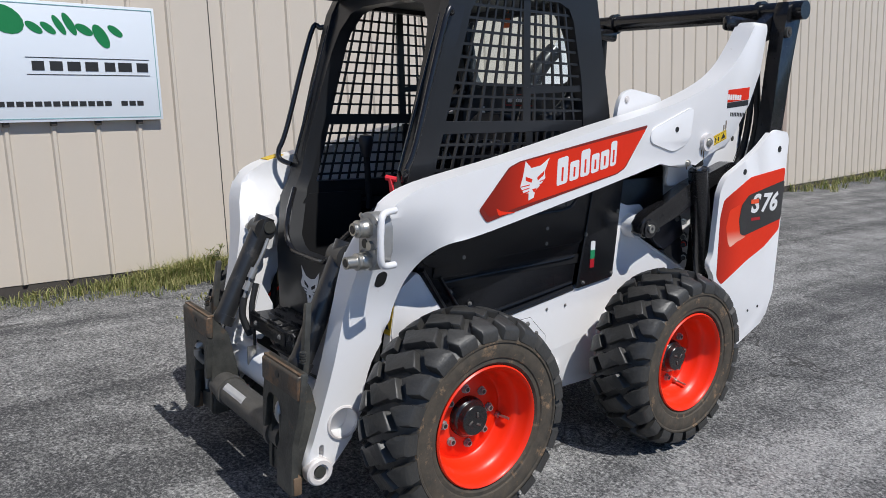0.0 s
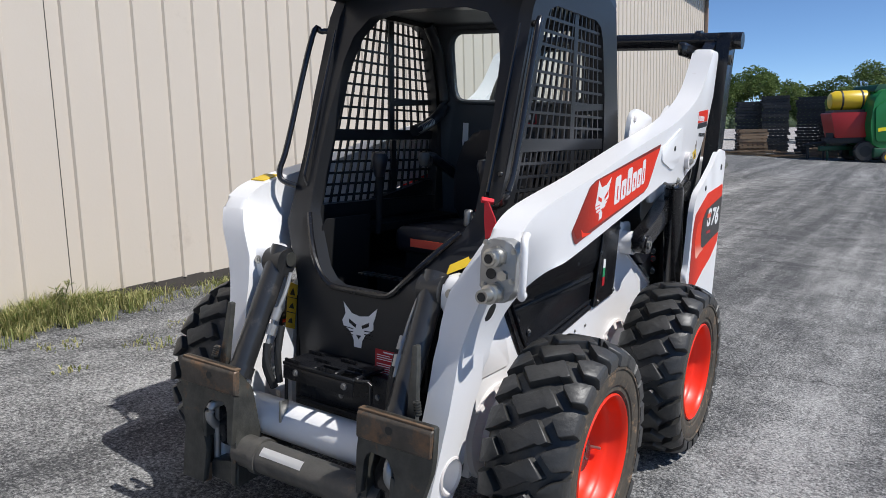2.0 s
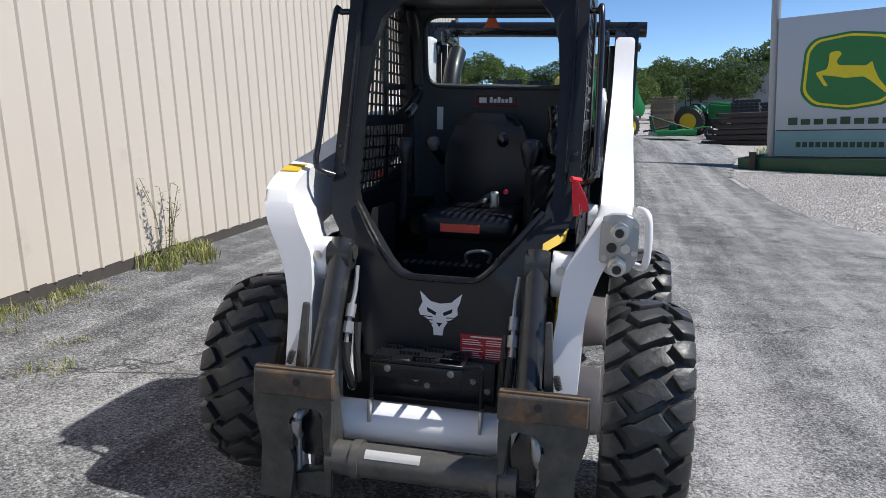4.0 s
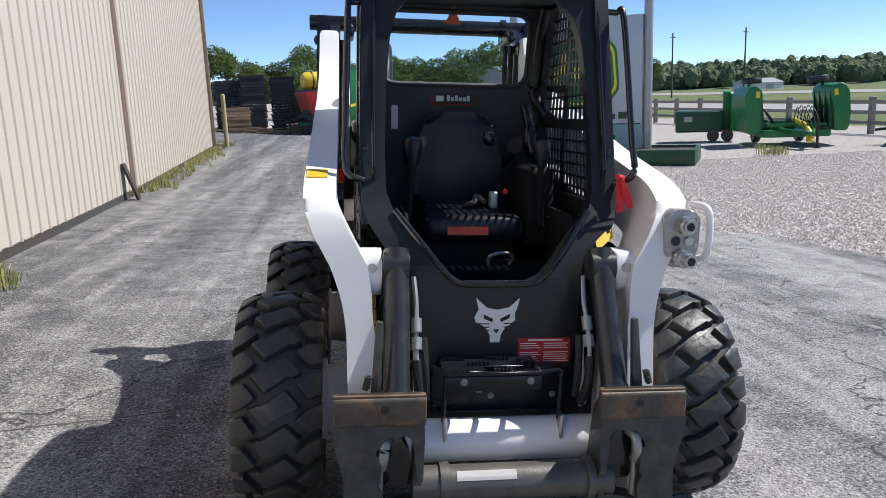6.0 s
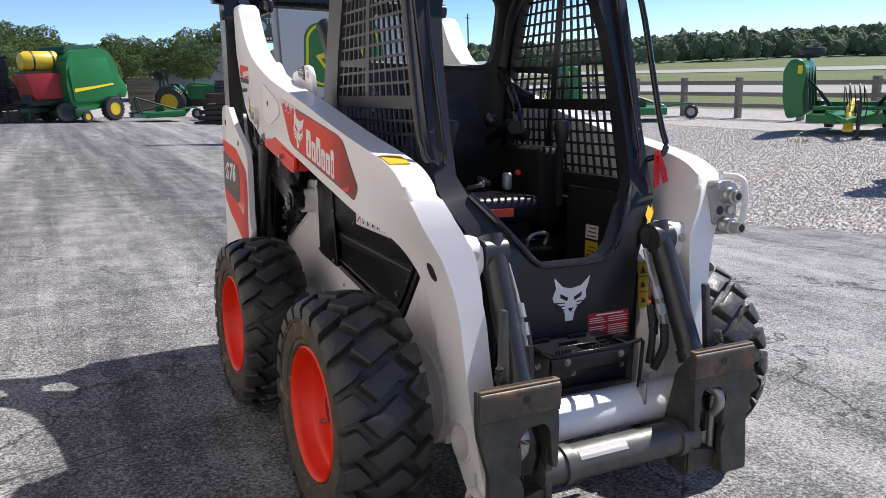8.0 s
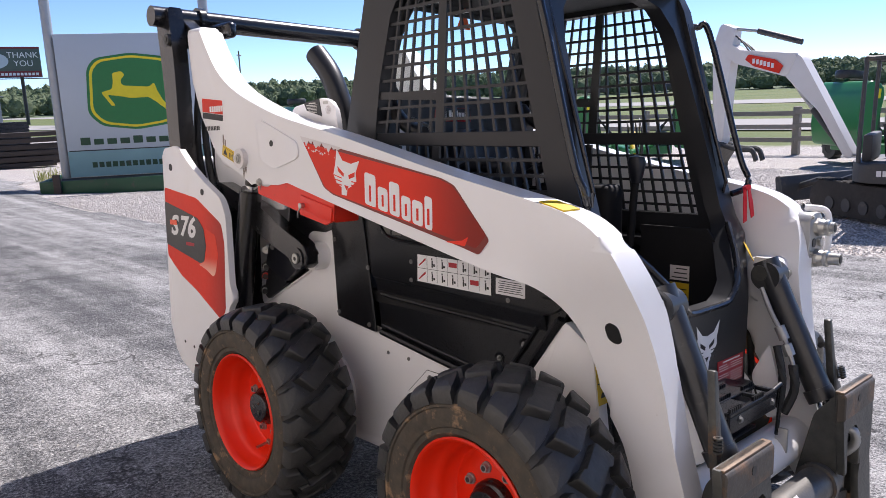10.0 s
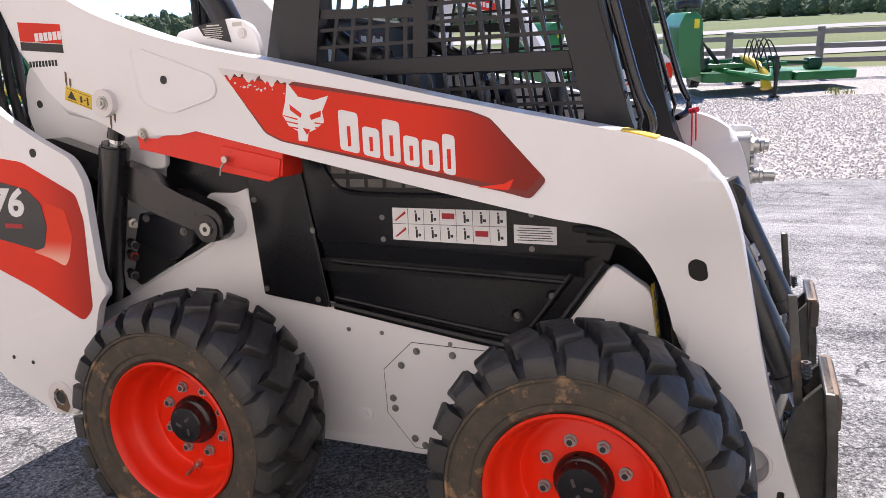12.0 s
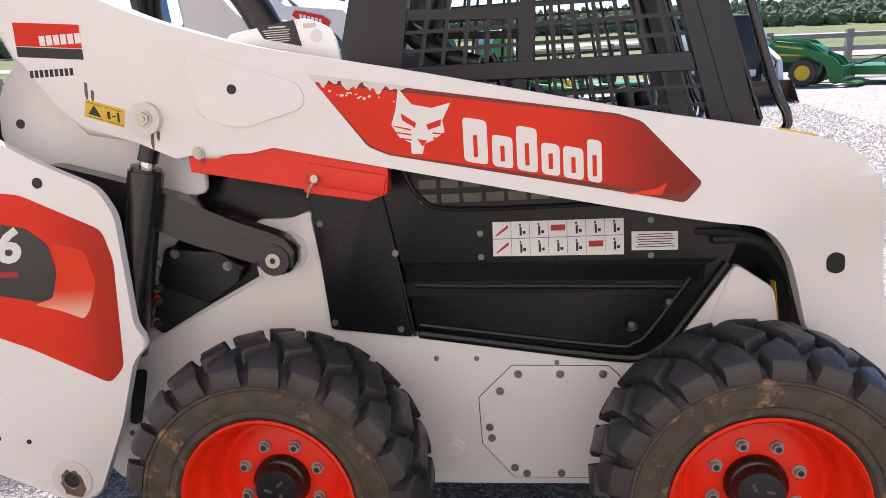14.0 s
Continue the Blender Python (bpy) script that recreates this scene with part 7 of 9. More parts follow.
# pallets and timber -------------------------------------------------------------
def pallet(material, name="pallet", label="", group=""):
    p = thing(name, label, "pallet", group)
    for k in range(6):
        part("slat", box(bmesh.new(), -0.6 + 0.22 * k - 0.06, -0.6 + 0.22 * k + 0.09, -0.5, 0.5, 0.115, 0.14), material, p)
    for yy in (-0.46, 0.0, 0.46):
        part("runner", box(bmesh.new(), -0.6, 0.62, yy - 0.04, yy + 0.04, 0.0, 0.115), material, p)
    return p


base_dark = pallet(M_PALLET, label="black plastic pallet in a tall stack", group="stacked black pallets")
base_wood = pallet(M_WOOD, label="weathered timber pallet in a low stack", group="stacked timber pallets")
rnd = random.Random(21)


def pallet_stack(base, x, y, n, heading, first=False):
    for k in range(n):
        m = Matrix.Translation((x + rnd.uniform(-0.05, 0.05), y + rnd.uniform(-0.05, 0.05), ground_z(x, y) + 0.147 * k)) @ Matrix.Rotation(radians(heading + rnd.uniform(-3, 3)), 4, "Z")
        if first and k == 0:
            base.matrix_world = m
        else:
            copy_thing(base, m)


pallet_stack(base_dark, -5.0, 38.0, 19, 12, True)
pallet_stack(base_dark, -3.5, 38.6, 19, 8)
pallet_stack(base_dark, -6.35, 38.6, 17, 15)
pallet_stack(base_dark, -2.3, 37.5, 11, 10)
pallet_stack(base_wood, -5.6, 35.6, 8, 20, True)
pallet_stack(base_wood, -2.6, 36.2, 3, 5)
tm = thing("timber_plank", "weathered timber plank lying in a loose pile", "plank", "loose timber planks")
part("plank", box(bmesh.new(), -1.2, 1.2, -0.07, 0.07, 0.0, 0.045), M_WOOD, tm)
for k in range(14):
    x, y = -5.0 + rnd.uniform(-1.2, 1.4), 34.3 + rnd.uniform(-0.5, 0.5)
    m = Matrix.Translation((x, y, ground_z(x, y) + 0.045 * (k // 3))) @ Matrix.Rotation(radians(rnd.uniform(-25, 25)), 4, "Z")
    if k:
        copy_thing(tm, m)
    else:
        tm.matrix_world = m
bm_ = thing("steel_beam", "dark timber beam in a long stack beside the yard", "beam", "stacked dark beams")
part("beam", box(bmesh.new(), -1.9, 1.9, -0.1, 0.1, 0.0, 0.17, 0.006), M_DARKWOOD, bm_)
first = True
for row in range(6):
    for col in range(3):
        for pile, (px, py) in enumerate(((6.2, 31.6), (6.9, 33.4))):
            if pile and row > 2:
                continue
            x, y = px + 0.12 * row + rnd.uniform(-0.15, 0.15), py + 0.35 * col
            m = Matrix.Translation((x, y, ground_z(x, y) + 0.24 * row)) @ Matrix.Rotation(radians(-14 + rnd.uniform(-2, 2)), 4, "Z")
            if first:
                bm_.matrix_world = m
                first = False
            else:
                copy_thing(bm_, m)
pallet_stack(base_dark, 6.6, 36.0, 13, -10)
pallet_stack(base_dark, 8.0, 36.5, 12, -8)
pallet_stack(base_wood, 3.0, 40.0, 14, -8)


# round baler with a red seeder and a yellow tank ----------------------------------------
def make_baler():
    b = thing("round_baler", "green round baler with yellow wheels standing in the yard", "baler")
    prof = [(-1.35, 0.75), (-1.50, 1.60), (-1.35, 2.70), (-0.95, 3.05), (0.55, 3.15), (0.95, 2.95), (1.30, 2.20), (1.20, 1.25), (0.75, 0.62), (-0.6, 0.50)]
    part("body", prism(bmesh.new(), fillet(prof, 0.18, 4), "y", -1.15, 1.15, 0.05, 2), M_GREEN, b)
    for s in (-1, 1):
        part("side_shield", prism(bmesh.new(), fillet([(-1.25, 0.9), (-1.35, 2.3), (-0.7, 2.7), (0.7, 2.75), (1.0, 1.6), (0.7, 0.9)], 0.12), "y", s * 1.15, s * 1.21, 0.02), M_GREEN, b)
        part("stripe", prism(bmesh.new(), [(-1.2, 1.30), (-0.2, 1.42), (0.9, 1.56), (0.9, 1.64), (-0.3, 1.52), (-1.2, 1.46)], "y", s * 1.212, s * 1.222), M_SIGNYEL, b)
        wheel_on(b, 0.55, s * 1.35, 0.52, 0.36, M_YELPAINT, s)
        wheel_on(b, -0.75, s * 1.2, 0.25, 0.14, M_YELPAINT, s, "gauge_wheel")
    part("tailgate", prism(bmesh.new(), fillet([(1.05, 1.2), (1.65, 0.95), (1.85, 1.35), (1.45, 2.0), (1.15, 2.5)], 0.08), "y", -1.0, 1.0, 0.03), M_GREEN, b)
    part("top_hood", prism(bmesh.new(), fillet([(-1.2, 2.95), (-1.0, 3.25), (0.3, 3.32), (0.5, 3.1)], 0.06), "y", -0.8, 0.8, 0.03), M_DKGREEN, b)
    bm = bmesh.new()
    box(bm, -3.0, -1.2, -0.1, 0.1, 0.55, 0.75, 0.02)
    rod(bm, (-2.6, 0.0, 0.0), (-2.6, 0.0, 0.85), 0.05, 10)
    part("drawbar", bm, M_DKGREEN, b)
    part("pickup", box(bmesh.new(), -1.3, -0.5, -1.2, 1.2, 0.25, 0.65, 0.08), M_DKGREEN, b)
    return b


stand(make_baler(), -0.1, 35.3, 38)


def make_seeder():
    s = thing("red_seeder", "red seeder with a yellow plastic tank on top", "seeder")
    part("hopper", prism(bmesh.new(), fillet([(-0.7, 1.0), (-0.95, 2.05), (0.95, 2.05), (0.7, 1.0)], 0.06), "y", -0.65, 0.65, 0.03), M_REDMACHINE, s)
    bm = bmesh.new()
    lathe(bm, [(0.05, -0.85), (0.32, -0.80), (0.42, -0.6), (0.42, 0.6), (0.32, 0.80), (0.05, 0.85)], "x", 28, (0, 0, 2.55))
    t = part("tank", bm, M_YELPAINT, s, "yellow plastic spray tank")
    bm = bmesh.new()
    for xx in (-0.4, 0.4):
        lathe(bm, [(0.425, -0.04), (0.43, 0.0), (0.425, 0.04)], "x", 28, (xx, 0, 2.55), caps=False)
    part("strap", bm, M_INK, t)
    bm = bmesh.new()
    box(bm, -0.8, 0.8, -0.5, 0.5, 2.05, 2.16)
    box(bm, -0.9, 0.9, -0.55, 0.55, 0.75, 1.0, 0.02)
    rod(bm, (-0.85, 0.3, 0.0), (-0.85, 0.3, 0.8), 0.05, 10)
    box(bm, -0.75, -0.65, -0.45, 0.45, 1.0, 2.06)
    rod(bm, (-0.9, 0.0, 0.8), (-1.8, 0.0, 0.7), 0.06, 10)
    rod(bm, (-1.6, 0.0, 0.0), (-1.6, 0.0, 0.7), 0.05, 10)
    part("frame", bm, M_INK, s)
    for yy in (-0.75, 0.75):
        wheel_on(s, 0.4, yy, 0.42, 0.25, M_INK)
    return s


stand(make_seeder(), -1.45, 34.2, 25)


# tractor with a front loader ----------------------------------------------------------
def make_tractor():
    t = thing("tractor", "green tractor with yellow wheels and a front loader", "tractor")
    part("hood", prism(bmesh.new(), fillet([(0.3, 0.9), (0.3, 1.65), (1.9, 1.5), (2.15, 1.3), (2.15, 0.85)], 0.1), "y", -0.36, 0.36, 0.06), M_GREEN, t)
    part("chassis", box(bmesh.new(), -0.8, 2.0, -0.3, 0.3, 0.5, 1.0, 0.04), M_INK, t)
    part("seat", box(bmesh.new(), -0.65, -0.15, -0.25, 0.25, 1.15, 1.75, 0.08), M_SEAT, t)
    for s in (-1, 1):
        part("fender", prism(bmesh.new(), fillet([(-1.2, 1.25), (-1.0, 1.62), (-0.3, 1.66), (0.05, 1.3), (0.0, 1.2), (-0.4, 1.5), (-0.95, 1.48)], 0.05), "y", s * 0.45, s * 0.95, 0.02), M_GREEN, t)
        wheel_on(t, -0.6, s * 0.80, 0.80, 0.45, M_YELPAINT, s, "rear_wheel")
        wheel_on(t, 1.6, s * 0.72, 0.50, 0.30, M_YELPAINT, s, "front_wheel")
        bm = bmesh.new()
        sweep(bm, [(0.1, s * 0.5, 1.3), (0.5, s * 0.52, 1.75), (1.6, s * 0.52, 1.6), (2.7, s * 0.52, 0.75), (3.0, s * 0.52, 0.35)], 0.07, 8)
        part("loader_beam", bm, M_GREEN, t)
    bm = bmesh.new()
    sweep(bm, [(-0.85, -0.5, 1.2), (-0.9, -0.5, 2.55), (-0.9, 0.5, 2.55), (-0.85, 0.5, 1.2)], 0.035, 8)
    part("roll_bar", bm, M_INK, t)
    part("bucket", prism(bmesh.new(), [(2.9, 0.15), (3.5, 0.1), (3.5, 0.16), (3.0, 0.25), (2.95, 0.75), (2.88, 0.75)], "y", -0.9, 0.9), M_GREEN, t)
    bm = bmesh.new()
    rod(bm, (0.45, 0, 1.5), (0.15, 0, 1.75), 0.02, 8)
    lathe(bm, [(0.19, -0.015), (0.21, 0.0), (0.19, 0.015)], "z", 20, (0.12, 0, 1.78), closed=True)
    part("steering_wheel", bm, M_INK, t)
    return t


stand(make_tractor(), 5.2, 40.6, -20)


def make_rotary_mower(wide=2.0, label="green rotary mower deck with a tail wheel"):
    """A flat deck with skirts, a three-point mast, a gearbox, and a tail wheel on an arm."""
    m = thing("rotary_mower", label, "mower")
    part("deck", prism(bmesh.new(), fillet([(-0.9, 0.22), (-0.9, 0.46), (0.9, 0.46), (0.95, 0.22)], 0.03), "y", -wide / 2, wide / 2, 0.02), M_GREEN, m)
    part("gearbox", box(bmesh.new(), -0.18, 0.18, -0.16, 0.16, 0.45, 0.75, 0.05), M_DKGREEN, m)
    bm = bmesh.new()
    for s in (-1, 1):
        sweep(bm, [(0.9, s * 0.35, 0.4), (1.05, s * 0.15, 1.15)], 0.04, 8)
        sweep(bm, [(1.05, s * 0.12, 1.15), (-0.8, s * 0.25, 0.48)], 0.03, 8)
    part("mast", bm, M_DKGREEN, m)
    bm = bmesh.new()
    sweep(bm, [(-0.8, 0, 0.45), (-1.5, 0, 0.55), (-1.75, 0, 0.55), (-1.75, 0, 0.35)], 0.04, 8)
    part("tail_arm", bm, M_GREEN, m)
    wheel_on(m, -1.75, 0, 0.25, 0.14, M_GALV)
    bm = bmesh.new()
    rod(bm, (0.2, 0, 0.62), (1.4, 0.05, 0.45), 0.045, 10)
    part("drive_shaft", bm, M_INK, m)
    return m


stand(make_rotary_mower(1.9), 3.2, 35.2, 190)
stand(make_rotary_mower(1.9, "green rotary mower standing on the crushed stone"), 18.1, 19.2, 138)


def make_folding_cutter(label, panels=(1, 1), lean=(0.0, 0.0), flat=False):
    """A wide folding cutter: low centre deck, deep wings folded upright, wheels, hitch and yellow shaft guard."""
    c = thing("folding_cutter", label, "cutter")
    part("deck", prism(bmesh.new(), fillet([(-1.2, -0.85), (-1.05, -1.1), (0.9, -1.1), (1.05, -0.85), (1.05, 0.85), (0.9, 1.1), (-1.05, 1.1), (-1.2, 0.85)], 0.1), "z", 0.30, 0.52, 0.03, 2), M_GREEN, c)
    for xx, yy in ((0.0, 0.0), (0.1, 0.85), (0.1, -0.85)):
        bm = bmesh.new()
        box(bm, xx - 0.2, xx + 0.2, yy - 0.17, yy + 0.17, 0.52, 0.74, 0.05)
        lathe(bm, [(0.14, 0.74), (0.12, 0.86), (0.05, 0.90)], "z", 16, (xx, yy, 0))
        part("gearbox", bm, M_DKGREEN, c)
    bm = bmesh.new()
    for yy in (-0.55, 0.55):
        box(bm, -1.25, 1.0, yy - 0.06, yy + 0.06, 0.52, 0.64, 0.015)
    box(bm, -1.05, -0.93, -1.15, 1.15, 0.64, 0.76, 0.015)
    box(bm, 0.75, 0.85, -0.95, 0.95, 0.64, 0.74, 0.015)
    part("frame", bm, M_GREEN, c)
    for s, on, ln in zip((-1, 1), panels, lean):
        if not on:
            continue
        tip = Matrix.Translation((0, s * 1.2, 0.5)) @ Matrix.Rotation(s * ln, 4, "X") @ Matrix.Translation((0, -s * 1.2, -0.5))
        bm = bmesh.new()
        prof = [(s * 1.14, 0.48), (s * 1.20, 1.05), (s * 1.14, 1.72), (s * 1.24, 1.98), (s * 1.55, 2.02), (s * 1.72, 1.70), (s * 1.70, 0.95), (s * 1.58, 0.42)]
        prism(bm, fillet(prof, 0.10, 4), "x", -1.02, 0.95, 0.05, 3)
        bmesh.ops.transform(bm, matrix=tip, verts=bm.verts[:])
        w = part("wing", bm, M_GREEN, c)
        for xx in (-0.80, -0.25, 0.30, 0.80):
            bm = bmesh.new()
            prism(bm, fillet([(s * 1.02, 0.60), (s * 1.15, 1.78), (s * 1.22, 1.78), (s * 1.22, 0.60)], 0.03), "x", xx - 0.04, xx + 0.04, 0.01, 1)
            bmesh.ops.transform(bm, matrix=tip, verts=bm.verts[:])
            part("wing_rib", bm, M_DKGREEN, w)
        bm = bmesh.new()
        lathe(bm, [(0.17, -0.10), (0.31, -0.10), (0.34, -0.06), (0.34, 0.06), (0.31, 0.10), (0.17, 0.10), (0.15, 0.0)], "z", 28, (-0.45, s * 1.20, 2.20), closed=True)
        bmesh.ops.transform(bm, matrix=tip, verts=bm.verts[:])
        part("wing_wheel", bm, M_RUBBER, w)
        bm = bmesh.new()
        sweep(bm, [(-0.45, s * 1.20, 2.2), (-0.40, s * 1.30, 2.05), (-0.35, s * 1.30, 1.8)], 0.06, 8)
        bmesh.ops.transform(bm, matrix=tip, verts=bm.verts[:])
        part("wheel_arm", bm, M_DKGREEN, w)
        bm = bmesh.new()
        box(bm, 0.951, 0.958, s * 1.30 - 0.06, s * 1.30 + 0.06, 1.62, 1.84)
        bmesh.ops.transform(bm, matrix=tip, verts=bm.verts[:])
        part("decal", bm, M_SIGNYEL, w)
        bm = bmesh.new()
        rod(bm, (0.3, s * 0.55, 0.7), (0.3, s * 0.85, 1.1), 0.05, 12)
        rod(bm, (0.3, s * 0.85, 1.1), (0.3, s * 1.15, 1.45), 0.03, 12)
        part("fold_cylinder", bm, M_INK, c)
    if flat:
        w = part("wing", prism(bmesh.new(), fillet([(-1.1, 1.13), (0.95, 1.13), (0.75, 2.7), (-0.9, 2.7)], 0.1), "z", 0.28, 0.48, 0.03, 2), M_GREEN, c)
        part("wing_gearbox", box(bmesh.new(), -0.2, 0.2, 1.7, 2.05, 0.48, 0.78, 0.06), M_DKGREEN, w)
        part("wing_shaft", rod(bmesh.new(), (0.1, 0.9, 0.70), (0.1, 1.75, 0.66), 0.05, 10), M_DKGREEN, w)
    for yy in (-0.75, 0.75):
        wheel_on(c, -1.45, yy, 0.36, 0.24, M_INK)
    bm = bmesh.new()
    for s in (-1, 1):
        sweep(bm, [(0.9, s * 0.55, 0.55), (2.2, s * 0.10, 0.50), (2.5, 0.0, 0.48)], 0.065, 8)
    part("hitch", bm, M_GREEN, c)
    part("jack_stand", rod(rod(bmesh.new(), (2.1, 0.28, 0.0), (2.1, 0.28, 0.95), 0.045, 12), (2.1, 0.28, 0.0), (2.1, 0.28, 0.05), 0.11, 12), M_INK, c)
    bm = bmesh.new()
    sweep(bm, [(0.5, 0, 0.86), (1.5, 0.02, 0.74), (2.0, 0.05, 0.55), (2.15, 0.06, 0.22)], [0.085, 0.09, 0.09, 0.13], 12)
    part("shaft_guard", bm, M_YELPAINT, c, "yellow drive shaft guard")
    for k in range(5):
        part("hose", sweep(bmesh.new(), smooth_line([(0.8, -0.1 + 0.1 * k, 0.75), (1.35, -0.15 + 0.11 * k, 1.30 + 0.05 * (k % 2)), (1.75, -0.1 + 0.13 * k, 0.85), (1.9, 0.1 * k, 0.5)], 4), 0.016, 6), M_INK, c)
    return c


stand(make_folding_cutter("green folding cutter with both wings raised", (1, 1), (0.0, 0.12)), 14.9, 21.6, -106)
stand(make_folding_cutter("green folding cutter parked behind the excavator"), 18.2, 10.8, -150)
stand(make_folding_cutter("green folding cutter with one wing raised", (1, 0), flat=True), 19.2, -0.3, -162)
stand(make_folding_cutter("green folding cutter standing near the fence", (1, 1), (0.1, 0.0)), 19.3, 4.0, -130)


def make_tank_cutter():
    c = thing("hay_conditioner", "dark green hay machine with a round drum side", "hay machine")
    part("body", box(bmesh.new(), -1.2, 1.2, -0.8, 0.8, 0.45, 1.45, 0.12, 3), M_DKGREEN, c)
    bm = bmesh.new()
    rod(bm, (0.3, -0.8, 0.95), (0.3, -0.88, 0.95), 0.45, 28)
    part("drum_cover", bm, M_DKGREEN, c)
    part("wing", prism(bmesh.new(), fillet([(-0.2, 0.5), (-0.3, 2.3), (0.9, 2.35), (1.0, 1.9), (0.75, 0.5)], 0.1), "x", 1.2, 1.55, 0.05, 2), M_GREEN, c)
    part("panel", prism(bmesh.new(), fillet([(-0.9, 0.5), (-0.5, 2.2), (-0.1, 2.2), (0.1, 0.4)], 0.05), "x", 1.55, 2.0, 0.03), M_GREEN, c)
    bm = bmesh.new()
    for xx in (0.7, 1.4):
        rod(bm, (xx, -0.9, 0.30), (xx, -0.72, 0.30), 0.30, 20)
    part("wheel", bm, M_RUBBER, c)
    part("side_plate", box(bmesh.new(), -0.75, -0.35, -0.815, -0.803, 0.95, 1.2), M_GALV, c)
    return c


stand(make_tank_cutter(), 13.2, 24.9, -25).scale = (0.72, 0.72, 0.80)


# mini excavator ----------------------------------------------------------------------
def make_excavator():
    e = thing("mini_excavator", "white and charcoal mini excavator with boom raised", "excavator")
    for s in (-1, 1):
        tr = part("track", prism(bmesh.new(), fillet([(-0.85, 0.05), (-1.0, 0.28), (-0.82, 0.50), (1.35, 0.50), (1.58, 0.28), (1.42, 0.0), (-0.75, 0.0)], 0.14, 5), "y", s * 0.52, s * 0.84, 0.03, 2), M_TRACK, e)
        bm = bmesh.new()
        for k in range(34):
            box(bm, -0.80 + 0.066 * k, -0.77 + 0.066 * k, s * 0.53, s * 0.83, 0.49, 0.515)
        tagged(part("track_lug", bm, M_TRACK, tr), kind="stuff")
        for k in range(5):
            part("roller", rod(bmesh.new(), (-0.5 + 0.38 * k, s * 0.83, 0.18), (-0.5 + 0.38 * k, s * 0.86, 0.18), 0.10, 16), M_CHARCOAL, tr)
    part("undercarriage", box(bmesh.new(), -0.5, 0.9, -0.5, 0.5, 0.22, 0.56, 0.05), M_CHARCOAL, e)
    blade = part("dozer_blade", prism(bmesh.new(), fillet([(2.18, 0.05), (2.55, 0.05), (2.42, 0.22), (2.46, 0.44), (2.32, 0.47)], 0.03), "y", -0.86, 0.86, 0.01), M_CHARCOAL, e)
    for s in (-1, 1):
        part("blade_arm", sweep(bmesh.new(), [(0.9, s * 0.35, 0.40), (1.8, s * 0.40, 0.42), (2.34, s * 0.42, 0.26)], 0.06, 8), M_CHARCOAL, blade)
    house = part("house", prism(bmesh.new(), fillet([(-0.80, -0.80), (-1.0, -0.4), (-1.0, 0.4), (-0.80, 0.80), (0.66, 0.80), (0.85, 0.4), (0.85, -0.4), (0.66, -0.80)], 0.15), "z", 0.56, 0.84, 0.04), M_CHARCOAL, e)
    part("engine_cover", prism(bmesh.new(), fillet([(-0.97, 0.84), (-0.98, 1.30), (-0.80, 1.46), (-0.45, 1.48), (-0.05, 1.25), (0.10, 0.98), (0.02, 0.84)], 0.08), "y", -0.76, 0.76, 0.05, 3), M_OLDWHITE, house)
    for s in (-1, 1):
        part("red_flash", prism(bmesh.new(), [(-0.20, 0.98), (-0.38, 1.28), (-0.52, 1.30), (-0.28, 0.98)], "y", s * 0.762, s * 0.768), M_DECAL, house)
        part("vent_panel", prism(bmesh.new(), fillet([(-0.94, 0.86), (-0.92, 1.22), (-0.80, 1.30), (-0.58, 1.30), (-0.36, 1.04), (-0.42, 0.86)], 0.03), "y", s * 0.761, s * 0.766), M_INK, house)
        part("tail_lamp", prism(bmesh.new(), fillet([(-0.985, 1.08), (-0.985, 1.30), (-0.87, 1.30), (-0.83, 1.16), (-0.87, 1.06)], 0.02), "y", s * 0.764, s * 0.772), M_DECAL, house)
        bars = bmesh.new()
        for k in range(3):
            box(bars, 0.36 - 0.09 * k, 0.43 - 0.09 * k, s * 0.800, s * 0.804, 0.66, 0.74)
        part("model_bar", bars, M_DECALWHITE, house)
    part("seat", box(bmesh.new(), -0.05, 0.35, -0.25, 0.25, 0.86, 0.98, 0.05), M_SEAT, e)
    part("backrest", box(bmesh.new(), -0.10, 0.03, -0.24, 0.24, 0.98, 1.52, 0.05), M_LINER, e)
    part("console", box(bmesh.new(), 0.55, 0.70, -0.5, 0.5, 0.84, 1.22, 0.03), M_CHARCOAL, e)
    for s in (-1, 1):
        part("lever", sweep(bmesh.new(), [(0.35, s * 0.32, 0.9), (0.40, s * 0.32, 1.30), (0.42, s * 0.32, 1.36)], 0.03, 8), M_SEAT, e)
        fr = sweep(bmesh.new(), smooth_line([(-0.48, s * 0.66, 1.42), (-0.56, s * 0.66, 1.60), (-0.56, s * 0.66, 2.15), (-0.48, s * 0.66, 2.27), (0.60, s * 0.66, 2.27), (0.69, s * 0.66, 2.18), (0.72, s * 0.66, 1.2), (0.72, s * 0.66, 0.84)], 3), 0.036, 8)
        part("canopy_frame", fr, M_CHARCOAL, e)
    part("canopy_roof", box(bmesh.new(), -0.50, 0.62, -0.66, 0.66, 2.25, 2.31, 0.02), M_CHARCOAL, e)
    bm = bmesh.new()
    prism(bm, fillet([(0.94, 0.84), (1.12, 0.82), (1.66, 1.52), (2.40, 2.10), (2.46, 2.24), (2.24, 2.46), (2.06, 2.38), (1.50, 1.62)], 0.06), "y", 0.10, 0.32, 0.03)
    prism(bm, fillet([(2.14, 2.44), (2.36, 2.08), (2.62, 2.14), (3.52, 2.34), (3.90, 2.56), (3.92, 2.70), (3.72, 2.72), (3.40, 2.56)], 0.05), "y", 0.09, 0.33, 0.03)
